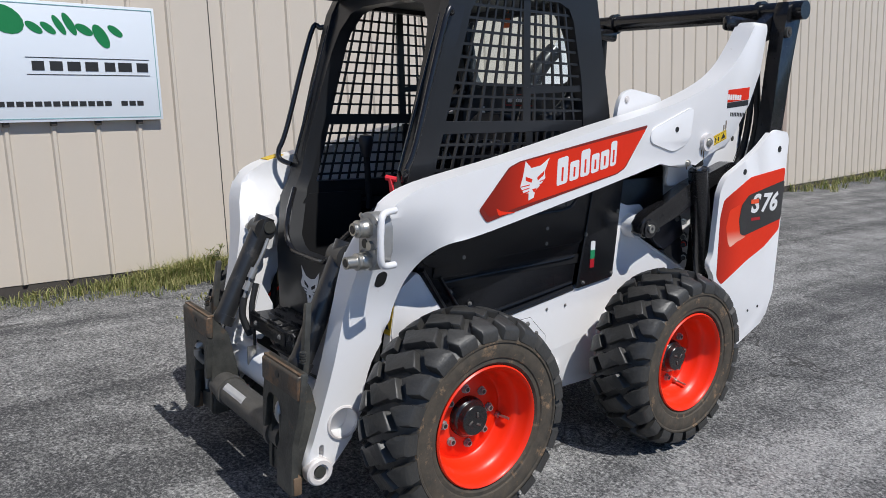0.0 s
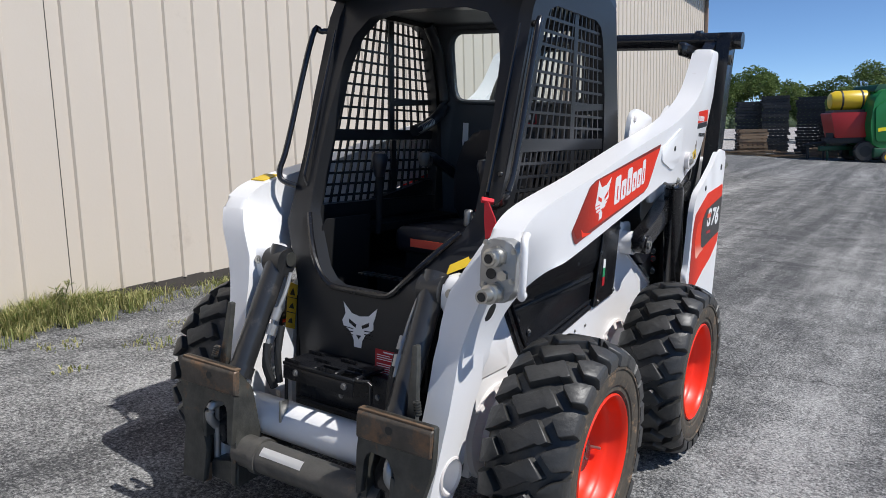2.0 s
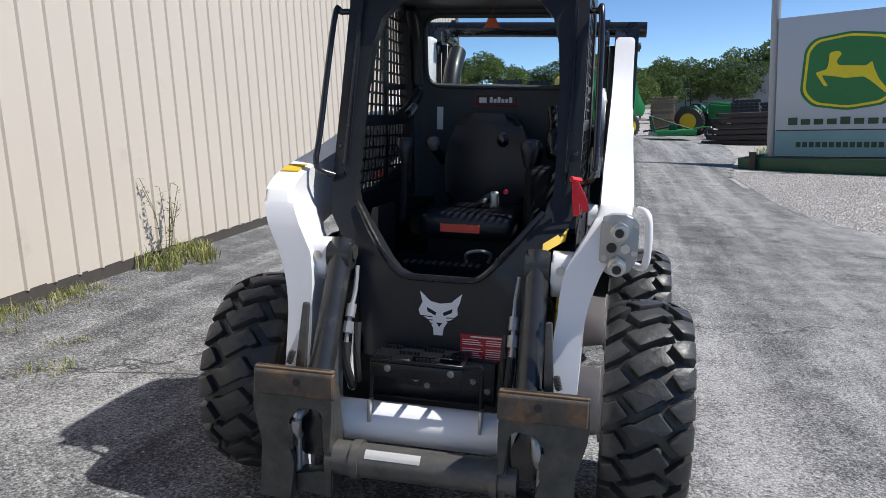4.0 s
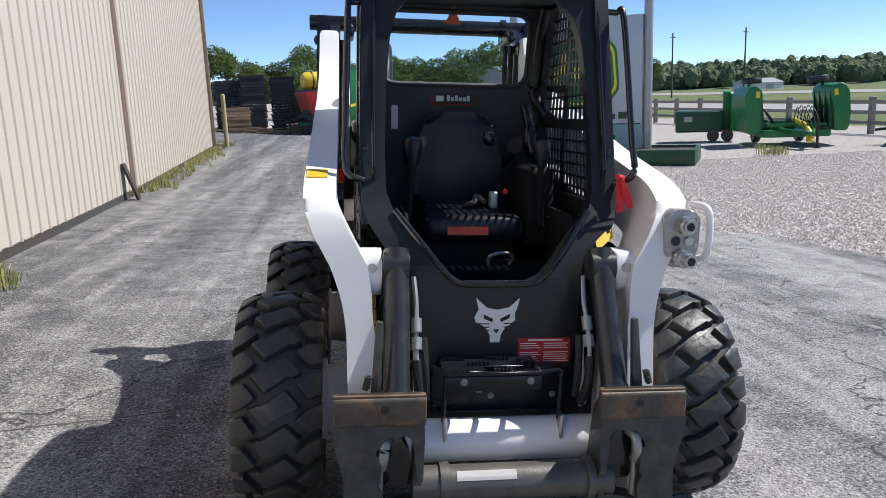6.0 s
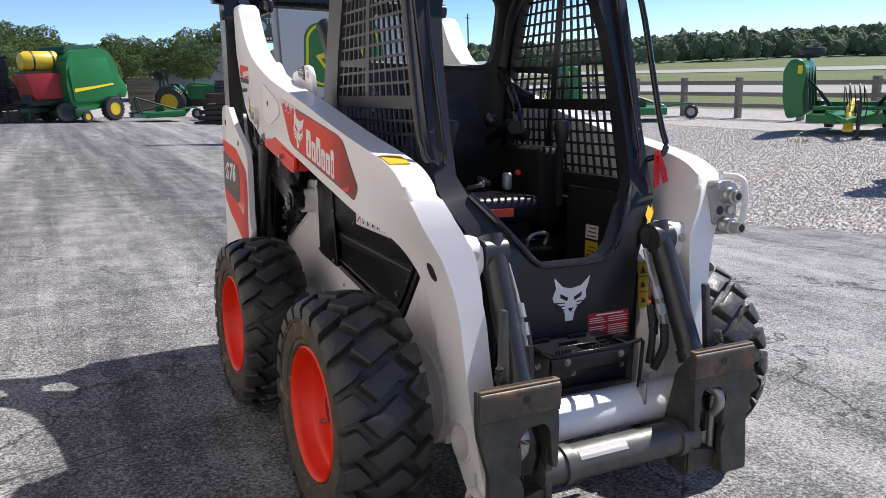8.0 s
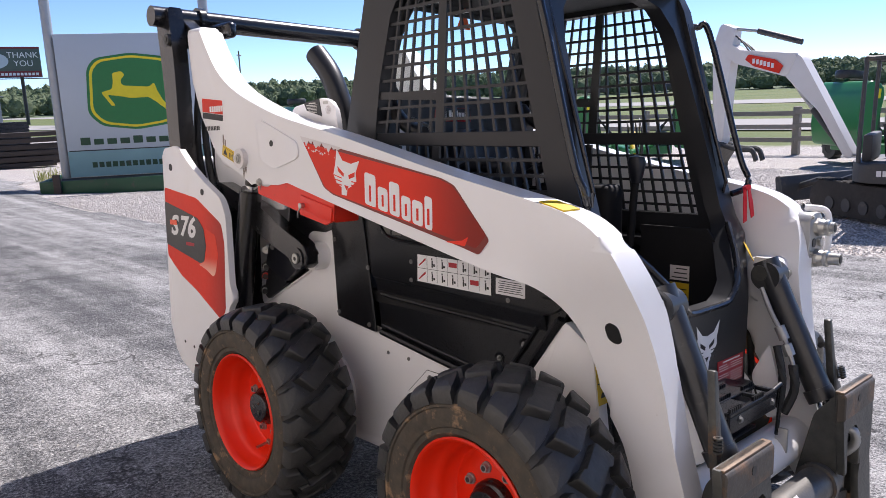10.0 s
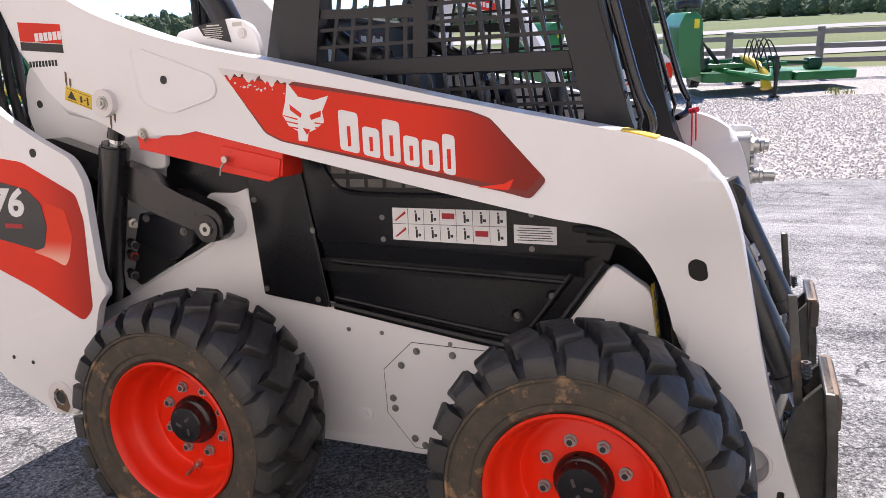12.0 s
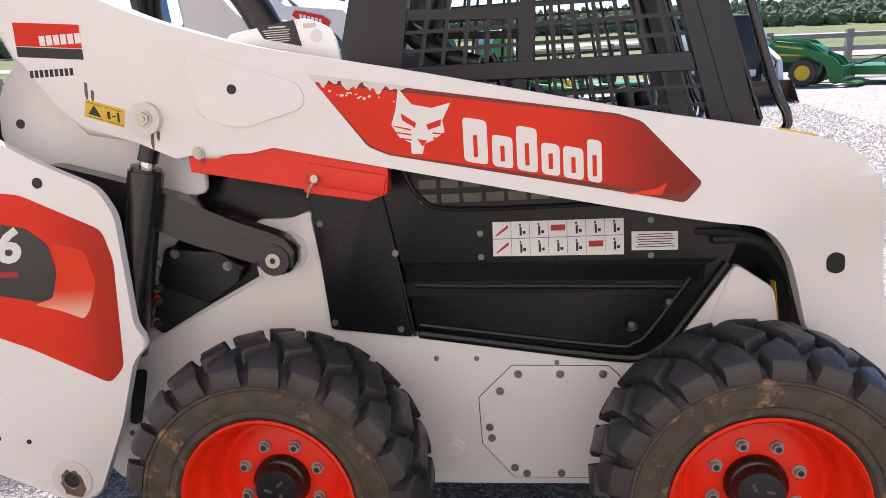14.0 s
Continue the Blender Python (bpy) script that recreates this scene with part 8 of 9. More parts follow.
    boom = part("boom", bm, M_OLDWHITE, e, "white boom with a red badge")
    for y0, y1 in ((0.070, 0.078), (0.342, 0.350)):
        part("badge", prism(bmesh.new(), fillet([(2.42, 2.26), (2.50, 2.14), (3.08, 2.28), (3.28, 2.40), (3.20, 2.48), (2.60, 2.37)], 0.02), "y", y0, y1), M_DECAL, boom)
        bars = bmesh.new()
        for k in range(6):
            yb = 2.62 + 0.085 * k
            box(bars, yb, yb + 0.06, y0 - 0.003 if y0 < 0.2 else y1, y0 if y0 < 0.2 else y1 + 0.003, 2.235 + 0.018 * k, 2.315 + 0.018 * k)
        part("badge_bar", bars, M_DECALWHITE, boom)
    part("stick", prism(bmesh.new(), fillet([(3.58, 2.95), (3.92, 3.05), (4.12, 2.62), (4.06, 1.85), (3.98, 0.85), (3.80, 0.85), (3.70, 1.9), (3.64, 2.4)], 0.06), "y", 0.10, 0.32, 0.03), M_OLDWHITE, e)
    for p0, p1, p2, r in (((1.22, 0.95), (1.85, 1.55), (2.32, 2.02), 0.055), ((2.15, 2.62), (3.1, 2.86), (3.75, 2.95), 0.05), ((4.06, 2.7), (4.14, 1.9), (4.10, 1.1), 0.045)):
        c = part("boom_cylinder", rod(bmesh.new(), (p0[0], 0.21, p0[1]), (p1[0], 0.21, p1[1]), r, 12), M_CHARCOAL, e)
        part("cylinder_rod", rod(bmesh.new(), (p1[0], 0.21, p1[1]), (p2[0], 0.21, p2[1]), r * 0.55, 12), M_ZINC, c)
    for k in range(3):
        part("boom_hose", sweep(bmesh.new(), smooth_line([(3.2, 0.08 + 0.1 * k, 2.5), (3.65, 0.06 + 0.1 * k, 2.72 + 0.05 * k), (3.9, 0.06 + 0.1 * k, 2.3), (3.85, 0.06 + 0.1 * k, 1.6)], 5), 0.016, 6), M_HOSE, e)
    part("bucket", prism(bmesh.new(), fillet([(3.72, 0.92), (4.08, 0.98), (4.42, 0.62), (4.36, 0.28), (4.02, 0.04), (3.72, 0.16), (3.92, 0.30), (4.02, 0.55)], 0.05), "y", -0.12, 0.54, 0.02), M_STEEL, e)
    for k in (0.10, 0.30):
        part("thumb", sweep(bmesh.new(), smooth_line([(3.9, k, 0.95), (3.4, k, 0.86), (3.08, k, 0.86), (2.96, k, 0.68)], 4), 0.05, 8), M_STEEL, e)
    # the boom is swung to one side, the tracks stand a little turned under the house
    for o in e.children:
        kind = o.name.split(".")[0]
        if kind in ("boom", "stick", "boom_cylinder", "boom_hose", "bucket", "thumb"):
            o.matrix_basis = Matrix.Rotation(radians(-22), 4, "Z") @ Matrix.Translation((0, -0.18, 0))
        elif kind in ("track", "undercarriage", "dozer_blade"):
            o.matrix_basis = Matrix.Rotation(radians(-38), 4, "Z") @ Matrix.Translation((-0.15, 0, 0))
    return e


stand(make_excavator(), 10.35, 1.3, 100).scale = (0.86, 1, 1)


# compact track loader ------------------------------------------------------------------
def make_track_loader():
    c = thing("track_loader", "white compact track loader with a wide dark bucket", "track loader")
    for s in (-1, 1):
        loop = fillet([(-0.98, 0.06), (-1.02, 0.36), (-0.90, 0.56), (-0.70, 0.60), (-0.52, 0.55), (0.72, 0.27), (0.80, 0.14), (0.70, 0.0), (-0.90, 0.0)], 0.07, 4)
        tr = part("track", prism(bmesh.new(), loop, "y", s * 0.52, s * 0.84, 0.02, 2), M_TRACK, c)
        bm = bmesh.new()
        for i in range(len(loop)):
            p, q = Vector(loop[i]), Vector(loop[(i + 1) % len(loop)])
            d = q - p
            for k in range(int(d.length / 0.085) or 1):
                m = p + d * ((k + 0.5) / (int(d.length / 0.085) or 1))
                box(bm, -0.022, 0.022, s * 0.53, s * 0.83, -0.014, 0.016, m=Matrix.Translation((m.x, 0, m.y)) @ Matrix.Rotation(-math.atan2(d.y, d.x), 4, "Y"))
        tagged(part("track_lug", bm, M_TRACK, tr), kind="stuff")
        part("sprocket", lathe(bmesh.new(), [(0.17, s * 0.80), (0.17, s * 0.852), (0.13, s * 0.858), (0.10, s * 0.845), (0.05, s * 0.87), (0.001, s * 0.87)], "y", 20, (-0.76, 0, 0.36)), M_CHARCOAL, tr)
        for xr in (-0.72, -0.42, -0.12, 0.18, 0.52):
            part("roller", rod(bmesh.new(), (xr, s * 0.83, 0.13), (xr, s * 0.858, 0.13), 0.10, 16), M_CHARCOAL, tr)
        part("track_frame", prism(bmesh.new(), fillet([(-0.62, 0.20), (-0.60, 0.38), (0.45, 0.24), (0.48, 0.14)], 0.03), "y", s * 0.835, s * 0.850), M_CHARCOAL, tr)
        arm = part("arm", prism(bmesh.new(), fillet([(-1.15, 1.50), (-0.80, 1.66), (0.55, 1.12), (0.88, 0.95), (1.02, 0.40), (0.90, 0.30), (0.74, 0.62), (0.45, 0.80), (-0.80, 1.22)], 0.06), "y", s * 0.66, s * 0.79, 0.02), M_OLDWHITE, c)
        part("decal", prism(bmesh.new(), fillet([(-0.45, 1.18), (-0.40, 1.36), (0.30, 1.06), (0.36, 0.92)], 0.02), "y", s * 0.792, s * 0.796), M_DECAL, arm)
        part("tail_side", prism(bmesh.new(), fillet([(-1.28, 0.38), (-1.36, 1.05), (-1.18, 1.42), (-0.92, 1.30), (-0.95, 0.70), (-1.06, 0.36)], 0.05), "y", s * 0.60, s * 0.72, 0.02), M_OLDWHITE, c)
        part("side_decal", prism(bmesh.new(), fillet([(-1.28, 0.72), (-1.24, 0.96), (-1.02, 0.90), (-1.04, 0.72)], 0.02), "y", s * 0.722, s * 0.726), M_DECALGREY, c)
        part("body_side", prism(bmesh.new(), fillet([(-0.95, 0.58), (-0.95, 1.10), (0.30, 0.92), (0.72, 0.72), (0.70, 0.30), (0.40, 0.36)], 0.04), "y", s * 0.44, s * 0.56, 0.01), M_OLDWHITE, c)
        part("mesh_window", prism(bmesh.new(), fillet([(-0.38, 1.18), (-0.32, 1.86), (0.26, 1.86), (0.40, 1.18)], 0.05), "y", s * 0.462, s * 0.468), M_STEEL, c)
        part("tilt_cylinder", rod(rod(bmesh.new(), (0.72, s * 0.42, 0.88), (0.86, s * 0.42, 0.58), 0.045, 12), (0.86, s * 0.42, 0.58), (0.92, s * 0.42, 0.42), 0.025, 12), M_CHARCOAL, c)
    part("body", box(bmesh.new(), -1.2, 0.62, -0.52, 0.52, 0.28, 1.05, 0.06), M_CHARCOAL, c)
    part("cab", prism(bmesh.new(), fillet([(-0.55, 1.0), (-0.48, 2.0), (0.40, 2.0), (0.62, 1.2), (0.70, 0.62), (-0.55, 0.62)], 0.08), "y", -0.46, 0.46, 0.04), M_INK, c)
    part("front_panel", prism(bmesh.new(), fillet([(-0.24, 0.58), (-0.26, 0.74), (0.26, 0.74), (0.24, 0.58)], 0.02), "x", 0.700, 0.712, 0.003, 1), M_OLDWHITE, c)
    part("front_hose", sweep(sweep(bmesh.new(), smooth_line([(0.78, 0.52, 1.00), (0.92, 0.50, 0.84), (0.84, 0.46, 0.62), (0.92, 0.44, 0.50)], 5), 0.022, 8), smooth_line([(0.78, 0.58, 1.02), (0.98, 0.58, 0.88), (0.90, 0.52, 0.66)], 5), 0.018, 8), M_HOSE, c)
    bucket = part("bucket", prism(bmesh.new(), fillet([(0.98, 0.02), (1.52, 0.0), (1.52, 0.035), (1.12, 0.08), (1.05, 0.18), (1.10, 0.40), (1.16, 0.50), (1.08, 0.50), (0.98, 0.30)], 0.02), "y", -0.88, 0.88, 0.006, 1), M_BUCKET, c, "dark rusty wide bucket")
    for s in (-1, 1):
        part("bucket_side", prism(bmesh.new(), [(0.98, 0.02), (1.54, 0.0), (1.16, 0.51), (1.06, 0.50), (0.97, 0.30)], "y", s * 0.88, s * 0.895, 0.002, 1), M_BUCKET, bucket)
    for k in range(9):
        part("bucket_tooth", prism(bmesh.new(), [(1.50, -0.01), (1.64, -0.005), (1.50, 0.04)], "y", -0.84 + 0.2 * k, -0.77 + 0.2 * k), M_BUCKET, bucket)
    return c


M_BUCKET = mat("rusty_bucket_steel", (0.055, 0.044, 0.034), 0.5, 0.3, color2=(0.12, 0.09, 0.062), scale=4, amount=1.0, stain=(0.16, 0.09, 0.05), stain_scale=6)
stand(make_track_loader(), 17.30, -4.78, -165)

# tractor with a loader and a mower beyond the track loader
far_tractor = make_tractor()
tagged(far_tractor, "compact green tractor with a heavy front loader", "tractor")
for s in (-1, 1):
    part("loader_boom", prism(bmesh.new(), fillet([(0.20, 1.46), (0.35, 1.60), (1.5, 1.46), (2.65, 1.02), (3.05, 0.40), (2.80, 0.10), (2.55, 0.12), (2.30, 0.80), (1.4, 1.22), (0.4, 1.36)], 0.08), "y", s * 0.60, s * 0.70, 0.01), M_GREEN, far_tractor)
    part("boom_stripe", prism(bmesh.new(), [(0.5, 1.47), (0.5, 1.53), (1.5, 1.40), (1.5, 1.34)], "y", s * 0.702, s * 0.706), M_YELPAINT, far_tractor)
    part("hood_stripe", prism(bmesh.new(), [(0.45, 1.12), (0.45, 1.20), (2.05, 1.12), (2.05, 1.06)], "y", s * 0.372, s * 0.376), M_YELPAINT, far_tractor)
stand(far_tractor, 21.2, -6.7, -124)
far_tractor.matrix_world = far_tractor.matrix_world @ Matrix.Scale(0.74, 4)
stand(make_rotary_mower(1.9, "green rotary mower beside the tractor"), 20.6, -9.9, -120)

# dealer sign with its planter ------------------------------------------------------------
ds = thing("pylon_sign", "blue-grey pylon sign with a green badge on steel posts", "sign")
part("panel", box(bmesh.new(), -2.05, 2.05, -0.16, 0.16, 0.45, 4.62, 0.02), M_SIGNGREY, ds)
part("lower_band", box(bmesh.new(), -2.04, 2.04, -0.166, -0.161, 0.46, 1.22), M_SIGNTEAL, ds)
part("divider", box(bmesh.new(), -2.0, 2.0, -0.172, -0.167, 1.22, 1.25), M_INK, ds)
badge = [(a, 1.80 + (b - 2.0) * 0.94) for a, b in ((-1.35, 2.55), (-1.25, 3.95), (-1.0, 4.26), (0.0, 4.40), (1.0, 4.26), (1.25, 3.95), (1.35, 2.55), (1.0, 2.15), (0.0, 2.0), (-1.0, 2.15))]
p = part("badge_rim", prism(bmesh.new(), fillet(badge, 0.2, 4), "y", -0.175, -0.165), M_SIGNGREEN, ds)
part("badge_line", prism(bmesh.new(), fillet([(a * 0.94, 2.93 + (b - 2.93) * 0.94) for a, b in badge], 0.2, 4), "y", -0.180, -0.1755), M_SIGNYEL, p)
part("badge", prism(bmesh.new(), fillet([(a * 0.88, 2.93 + (b - 2.93) * 0.88) for a, b in badge], 0.2, 4), "y", -0.186, -0.1805), M_SIGNGREEN, p)
deer = [(-0.55, 3.75), (-0.30, 3.80), (-0.20, 3.70), (-0.35, 3.52), (-0.30, 3.38), (0.45, 3.32), (0.60, 3.45), (0.66, 3.22), (0.80, 2.92), (1.10, 2.55), (1.0, 2.52), (0.62, 2.86), (0.40, 3.02), (-0.10, 3.0), (-0.35, 3.06), (-0.75, 3.12), (-0.55, 2.80), (-0.65, 2.78), (-0.92, 3.20), (-0.60, 3.28), (-0.55, 3.52)]
part("badge_shape", prism(bmesh.new(), fillet([(a, b - 0.27) for a, b in deer], 0.07, 3), "y", -0.194, -0.187), M_SIGNYEL, p)
for k in range(9):
    part("name_bar", box(bmesh.new(), -1.65 + 0.37 * k, -1.65 + 0.37 * k + 0.27, -0.172, -0.165, 1.40, 1.57 if k % 4 else 1.62), M_DKGREEN, ds)
bm = bmesh.new()
for k in range(14):
    box(bm, -1.4 + 0.19 * k, -1.4 + 0.19 * k + 0.14, -0.176, -0.168, 0.72, 0.88)
tagged(part("caption_bar", bm, M_DKGREEN, ds), kind="stuff")
for xx in (-2.2, 2.2):
    part("steel_post", rod(bmesh.new(), (xx, 0.05, -0.2), (xx, 0.05, 6.8), 0.14, 20), M_GALV, ds)
stand(ds, 6.75, 19.55, -30, -0.08)
ds.matrix_world = ds.matrix_world @ Matrix.Scale(0.92, 4)
pt = thing("planter", "green timber planter box round the sign's foot", "planter")
for y0, y1, x0, x1 in ((-1.05, -0.95, -2.45, 3.4), (0.95, 1.05, -2.45, 3.4), (-0.95, 0.95, -2.45, -2.35), (-0.95, 0.95, 3.3, 3.4)):
    part("side_board", box(bmesh.new(), x0, x1, y0, y1, -0.05, 0.38, 0.01), M_DKGREEN, pt)
part("soil", box(bmesh.new(), -2.35, 3.3, -0.95, 0.95, -0.05, 0.30), M_KICK, pt)
part("corner_post", box(bmesh.new(), -2.10, -1.93, -1.18, -1.06, -0.05, 0.55, 0.01), M_DARKWOOD, pt)
stand(pt, 6.55, 18.95, -30)

# billboard ---------------------------------------------------------------------------------
bb = thing("billboard", "roadside billboard on two dark posts", "billboard")
part("panel", box(bmesh.new(), -4.2, 4.2, -0.15, 0.15, 7.4, 11.6, 0.02), M_BOARDDARK, bb)
part("side_panel", box(bmesh.new(), -5.4, -4.3, 0.2, 0.9, 7.6, 11.6, 0.02), M_INK, bb)
part("print_band", box(bmesh.new(), -4.1, 4.1, -0.165, -0.155, 7.5, 8.3), M_MAROON, bb)
part("print_band", box(bmesh.new(), -4.2, 4.2, -0.165, -0.155, 11.35, 11.6), M_MAROON, bb)
part("print_shape", prism(bmesh.new(), [(-3.6 + 1.9 * (1 + math.cos(a)), 9.7 + 1.1 * math.sin(a)) for a in np.linspace(0, 2 * math.pi, 25)[:-1]], "y", -0.168, -0.158), M_SIGNGREY, bb)
tm4 = Matrix(((1, 0, 0, 2.0), (0, 0, -1, -0.17), (0, 1, 0, 0), (0, 0, 0, 1)))
text_part("words", "THANK", 1.15, M_DECALWHITE, bb, Matrix.Translation((0, 0, 10.45)) @ tm4, 0.01)
text_part("words", "YOU", 1.15, M_DECALWHITE, bb, Matrix.Translation((0, 0, 9.3)) @ tm4, 0.01)
bm = bmesh.new()
for k in range(16):
    box(bm, -3.8 + 0.48 * k, -3.8 + 0.48 * k + 0.34, -0.18, -0.168, 7.7, 8.05)
tagged(part("print_bar", bm, M_DECALWHITE, bb), kind="stuff")
bm = bmesh.new()
for xx in (-2.3, 1.6):
    rod(bm, (xx, 0.35, -0.5), (xx, 0.35, 7.6), 0.24, 16)
box(bm, -5.2, 5.0, -0.6, 0.2, 7.2, 7.3)
part("post", bm, M_INK, bb)
stand(bb, 36.6, 142.4, -14, -1.0)
bb.matrix_world = bb.matrix_world @ Matrix.Scale(1.2, 4)

# fence ---------------------------------------------------------------------------------------
def fence_x(y):
    return 22.5 - 0.095 * y


fence = thing("fence", "weathered grey three-rail timber fence", "fence")
fy = [-22 + 2.45 * k for k in range(30)]
post_me, rail_me = None, None
for k, y in enumerate(fy):
    x = fence_x(y)
    if post_me is None:
        o = part("post", box(bmesh.new(), -0.10, 0.10, -0.10, 0.10, -0.1, 1.42, 0.012, 1), M_GREYWOOD, fence)
        post_me = o.data
        r0 = part("rail", box(bmesh.new(), -0.03, 0.03, 0.0, 2.46, -0.07, 0.07), M_GREYWOOD, fence)
        rail_me = r0.data
        rails = [r0, new("rail", rail_me), new("rail", rail_me)]
    else:
        o = new("post", post_me)
        rails = [new("rail", rail_me) for _ in range(3)]
    o.parent = fence
    o.location = (x, y, ground_z(x, y))
    for r, h in zip(rails, (0.42, 0.82, 1.22)):
        r.parent = fence
        x2 = fence_x(y + 2.45)
        r.location = (x - 0.12, y, ground_z(x, y) + h)
        r.rotation_euler = (0, 0, math.atan2(-(x2 - x), 2.45))

# roads beyond the fence -------------------------------------------------------------------------
M_ROAD = mat("pale_road", (0.33, 0.318, 0.30), 0.9, color2=(0.27, 0.262, 0.246), scale=0.4, bump=0.003, bump_scale=30)


def band(name, d0, d1, label):
    bm = bmesh.new()
    ys = [-300, -120, -60, -30, -10, 10, 30, 60, 120, 260, 600]
    lo = [bm.verts.new((fence_x(y) + d0, y, ground_z(fence_x(y) + d0, y) + 0.03)) for y in ys]
    hi = [bm.verts.new((fence_x(y) + d1, y, ground_z(fence_x(y) + d1, y) + 0.03)) for y in ys]
    for i in range(len(ys) - 1):
        bm.faces.new((lo[i], hi[i], hi[i + 1], lo[i + 1]))
    return tagged(part(name, bm, M_ROAD, smooth=0), label, "road", kind="structure")


band("road_near", 13, 25, "pale service road beyond the fence")
band("road_far", 66, 88, "pale concrete highway across the fields")

# poles ----------------------------------------------------------------------------------------------
up = thing("utility_pole", "wooden utility pole standing in the field", "utility pole", "utility poles")
part("pole", rod(bmesh.new(), (0, 0, -0.5), (0, 0, 11.0), 0.16, 10, 0.11), M_POLE, up)
part("cross_arm", box(bmesh.new(), -0.9, 0.9, -0.06, 0.06, 10.2, 10.35), M_POLE, up)
stand(up, 62.0, 78.0, 40)
for x, y, h in ((66.0, 118.0, 40), (57.0, 126.0, 40), (96.0, 20.0, 40), (70.0, 12.0, 20)):
    copy_thing(up, Matrix.Translation((x, y, ground_z(x, y))) @ Matrix.Rotation(radians(h), 4, "Z"))

# far sheds ------------------------------------------------------------------------------------------
def far_shed(x, y, heading, w, d, h, wall_m, roof_m, label):
    s = thing("shed", label, "shed")
    part("wall", box(bmesh.new(), -w / 2, w / 2, -d / 2, d / 2, -0.5, h), wall_m, s)
    part("roof", prism(bmesh.new(), [(-d / 2 - 0.3, h), (d / 2 + 0.3, h), (0.0, h + d * 0.16)], "x", -w / 2 - 0.3, w / 2 + 0.3), roof_m, s)
    part("door", box(bmesh.new(), -1.5, 1.5, -d / 2 - 0.03, -d / 2 + 0.01, 0.0, h * 0.75), M_GALV, s)
    return stand(s, x, y, heading)


far_shed(13.0, 84.0, 80, 16, 12, 3.6, M_GREYROOF, M_GREYROOF, "grey metal shed among the trees")
far_shed(118.0, 205.0, 20, 11, 8, 2.0, M_OLDWHITE, M_GALV, "low pale shed across the highway")

# ---- trees, woods, grass ----


def leaf_cloud(verts, faces, rnd, centre, radii, n, size):
    """Small leaf clumps scattered through an uneven crown, thicker towards its skin."""
    for _ in range(n):
        d = Vector((rnd.gauss(0, 1), rnd.gauss(0, 1), rnd.gauss(0, 1)))
        d.normalize()
        lump = 0.78 + 0.42 * noise.noise(d * 2.3 + Vector(centre) * 0.7)
        r = lump * rnd.uniform(0.45, 1.0) ** 0.5
        p = Vector((centre[0] + d.x * radii[0] * r, centre[1] + d.y * radii[1] * r, centre[2] + d.z * radii[2] * r))
        a = Vector((rnd.gauss(0, 1), rnd.gauss(0, 1), rnd.gauss(0, 0.7))).normalized()
        b = a.cross(Vector((rnd.gauss(0, 1), rnd.gauss(0, 1), rnd.gauss(0, 1)))).normalized()
        s = size * rnd.uniform(0.6, 1.4)
        i = len(verts)
        verts += [p - a * s, p + b * s * 0.55, p + a * s, p - b * s * 0.55]
        faces.append((i, i + 1, i + 2, i + 3))


def mesh_from(name, verts, faces, material, parent=None):
    me = bpy.data.meshes.new(name)
    me.from_pydata([tuple(v) for v in verts], [], faces)
    me.materials.append(material)
    o = new(name, me)
    if parent:
        o.parent = parent
    return o


def make_tree(seed, h, w, leaf, label):
    """A tapered trunk with limbs, and a crown of many small leaf clumps."""
    rnd = random.Random(seed)
    t = thing("tree", label, "tree", "trees round the yard")
    bm = bmesh.new()
    top = Vector((rnd.uniform(-0.3, 0.3), rnd.uniform(-0.3, 0.3), h * 0.8))
    trunk = smooth_line([(0, 0, -0.3), tuple(top * 0.4), tuple(top * 0.75), tuple(top)], 3)
    sweep(bm, trunk, [0.035 * h * (1 - 0.85 * i / len(trunk)) * 0.5 + 0.02 for i in range(len(trunk))], 8)
    ends = []
    for k in range(9):
        a = k * 2.4 + rnd.uniform(-0.4, 0.4)
        z = h * rnd.uniform(0.28, 0.7)
        e = Vector((math.cos(a) * w * rnd.uniform(0.45, 0.8), math.sin(a) * w * rnd.uniform(0.45, 0.8), z + h * rnd.uniform(0.1, 0.25)))
        s = top * (z / (h * 0.8))
        sweep(bm, smooth_line([tuple(s), tuple((s + e) / 2 + Vector((0, 0, h * 0.04))), tuple(e)], 3), [0.010 * h * (1 - 0.8 * i / 7) for i in range(7)], 6)
        ends.append(e)
    part("trunk", bm, M_BARK, t)
    verts, faces = [], []
    for e in ends + [top, top * 0.85]:
        leaf_cloud(verts, faces, rnd, (e.x, e.y, e.z), (w * 0.42, w * 0.42, h * 0.16), 900, 0.013 * h + 0.02)
    mesh_from("crown", verts, faces, leaf, t)
    return t


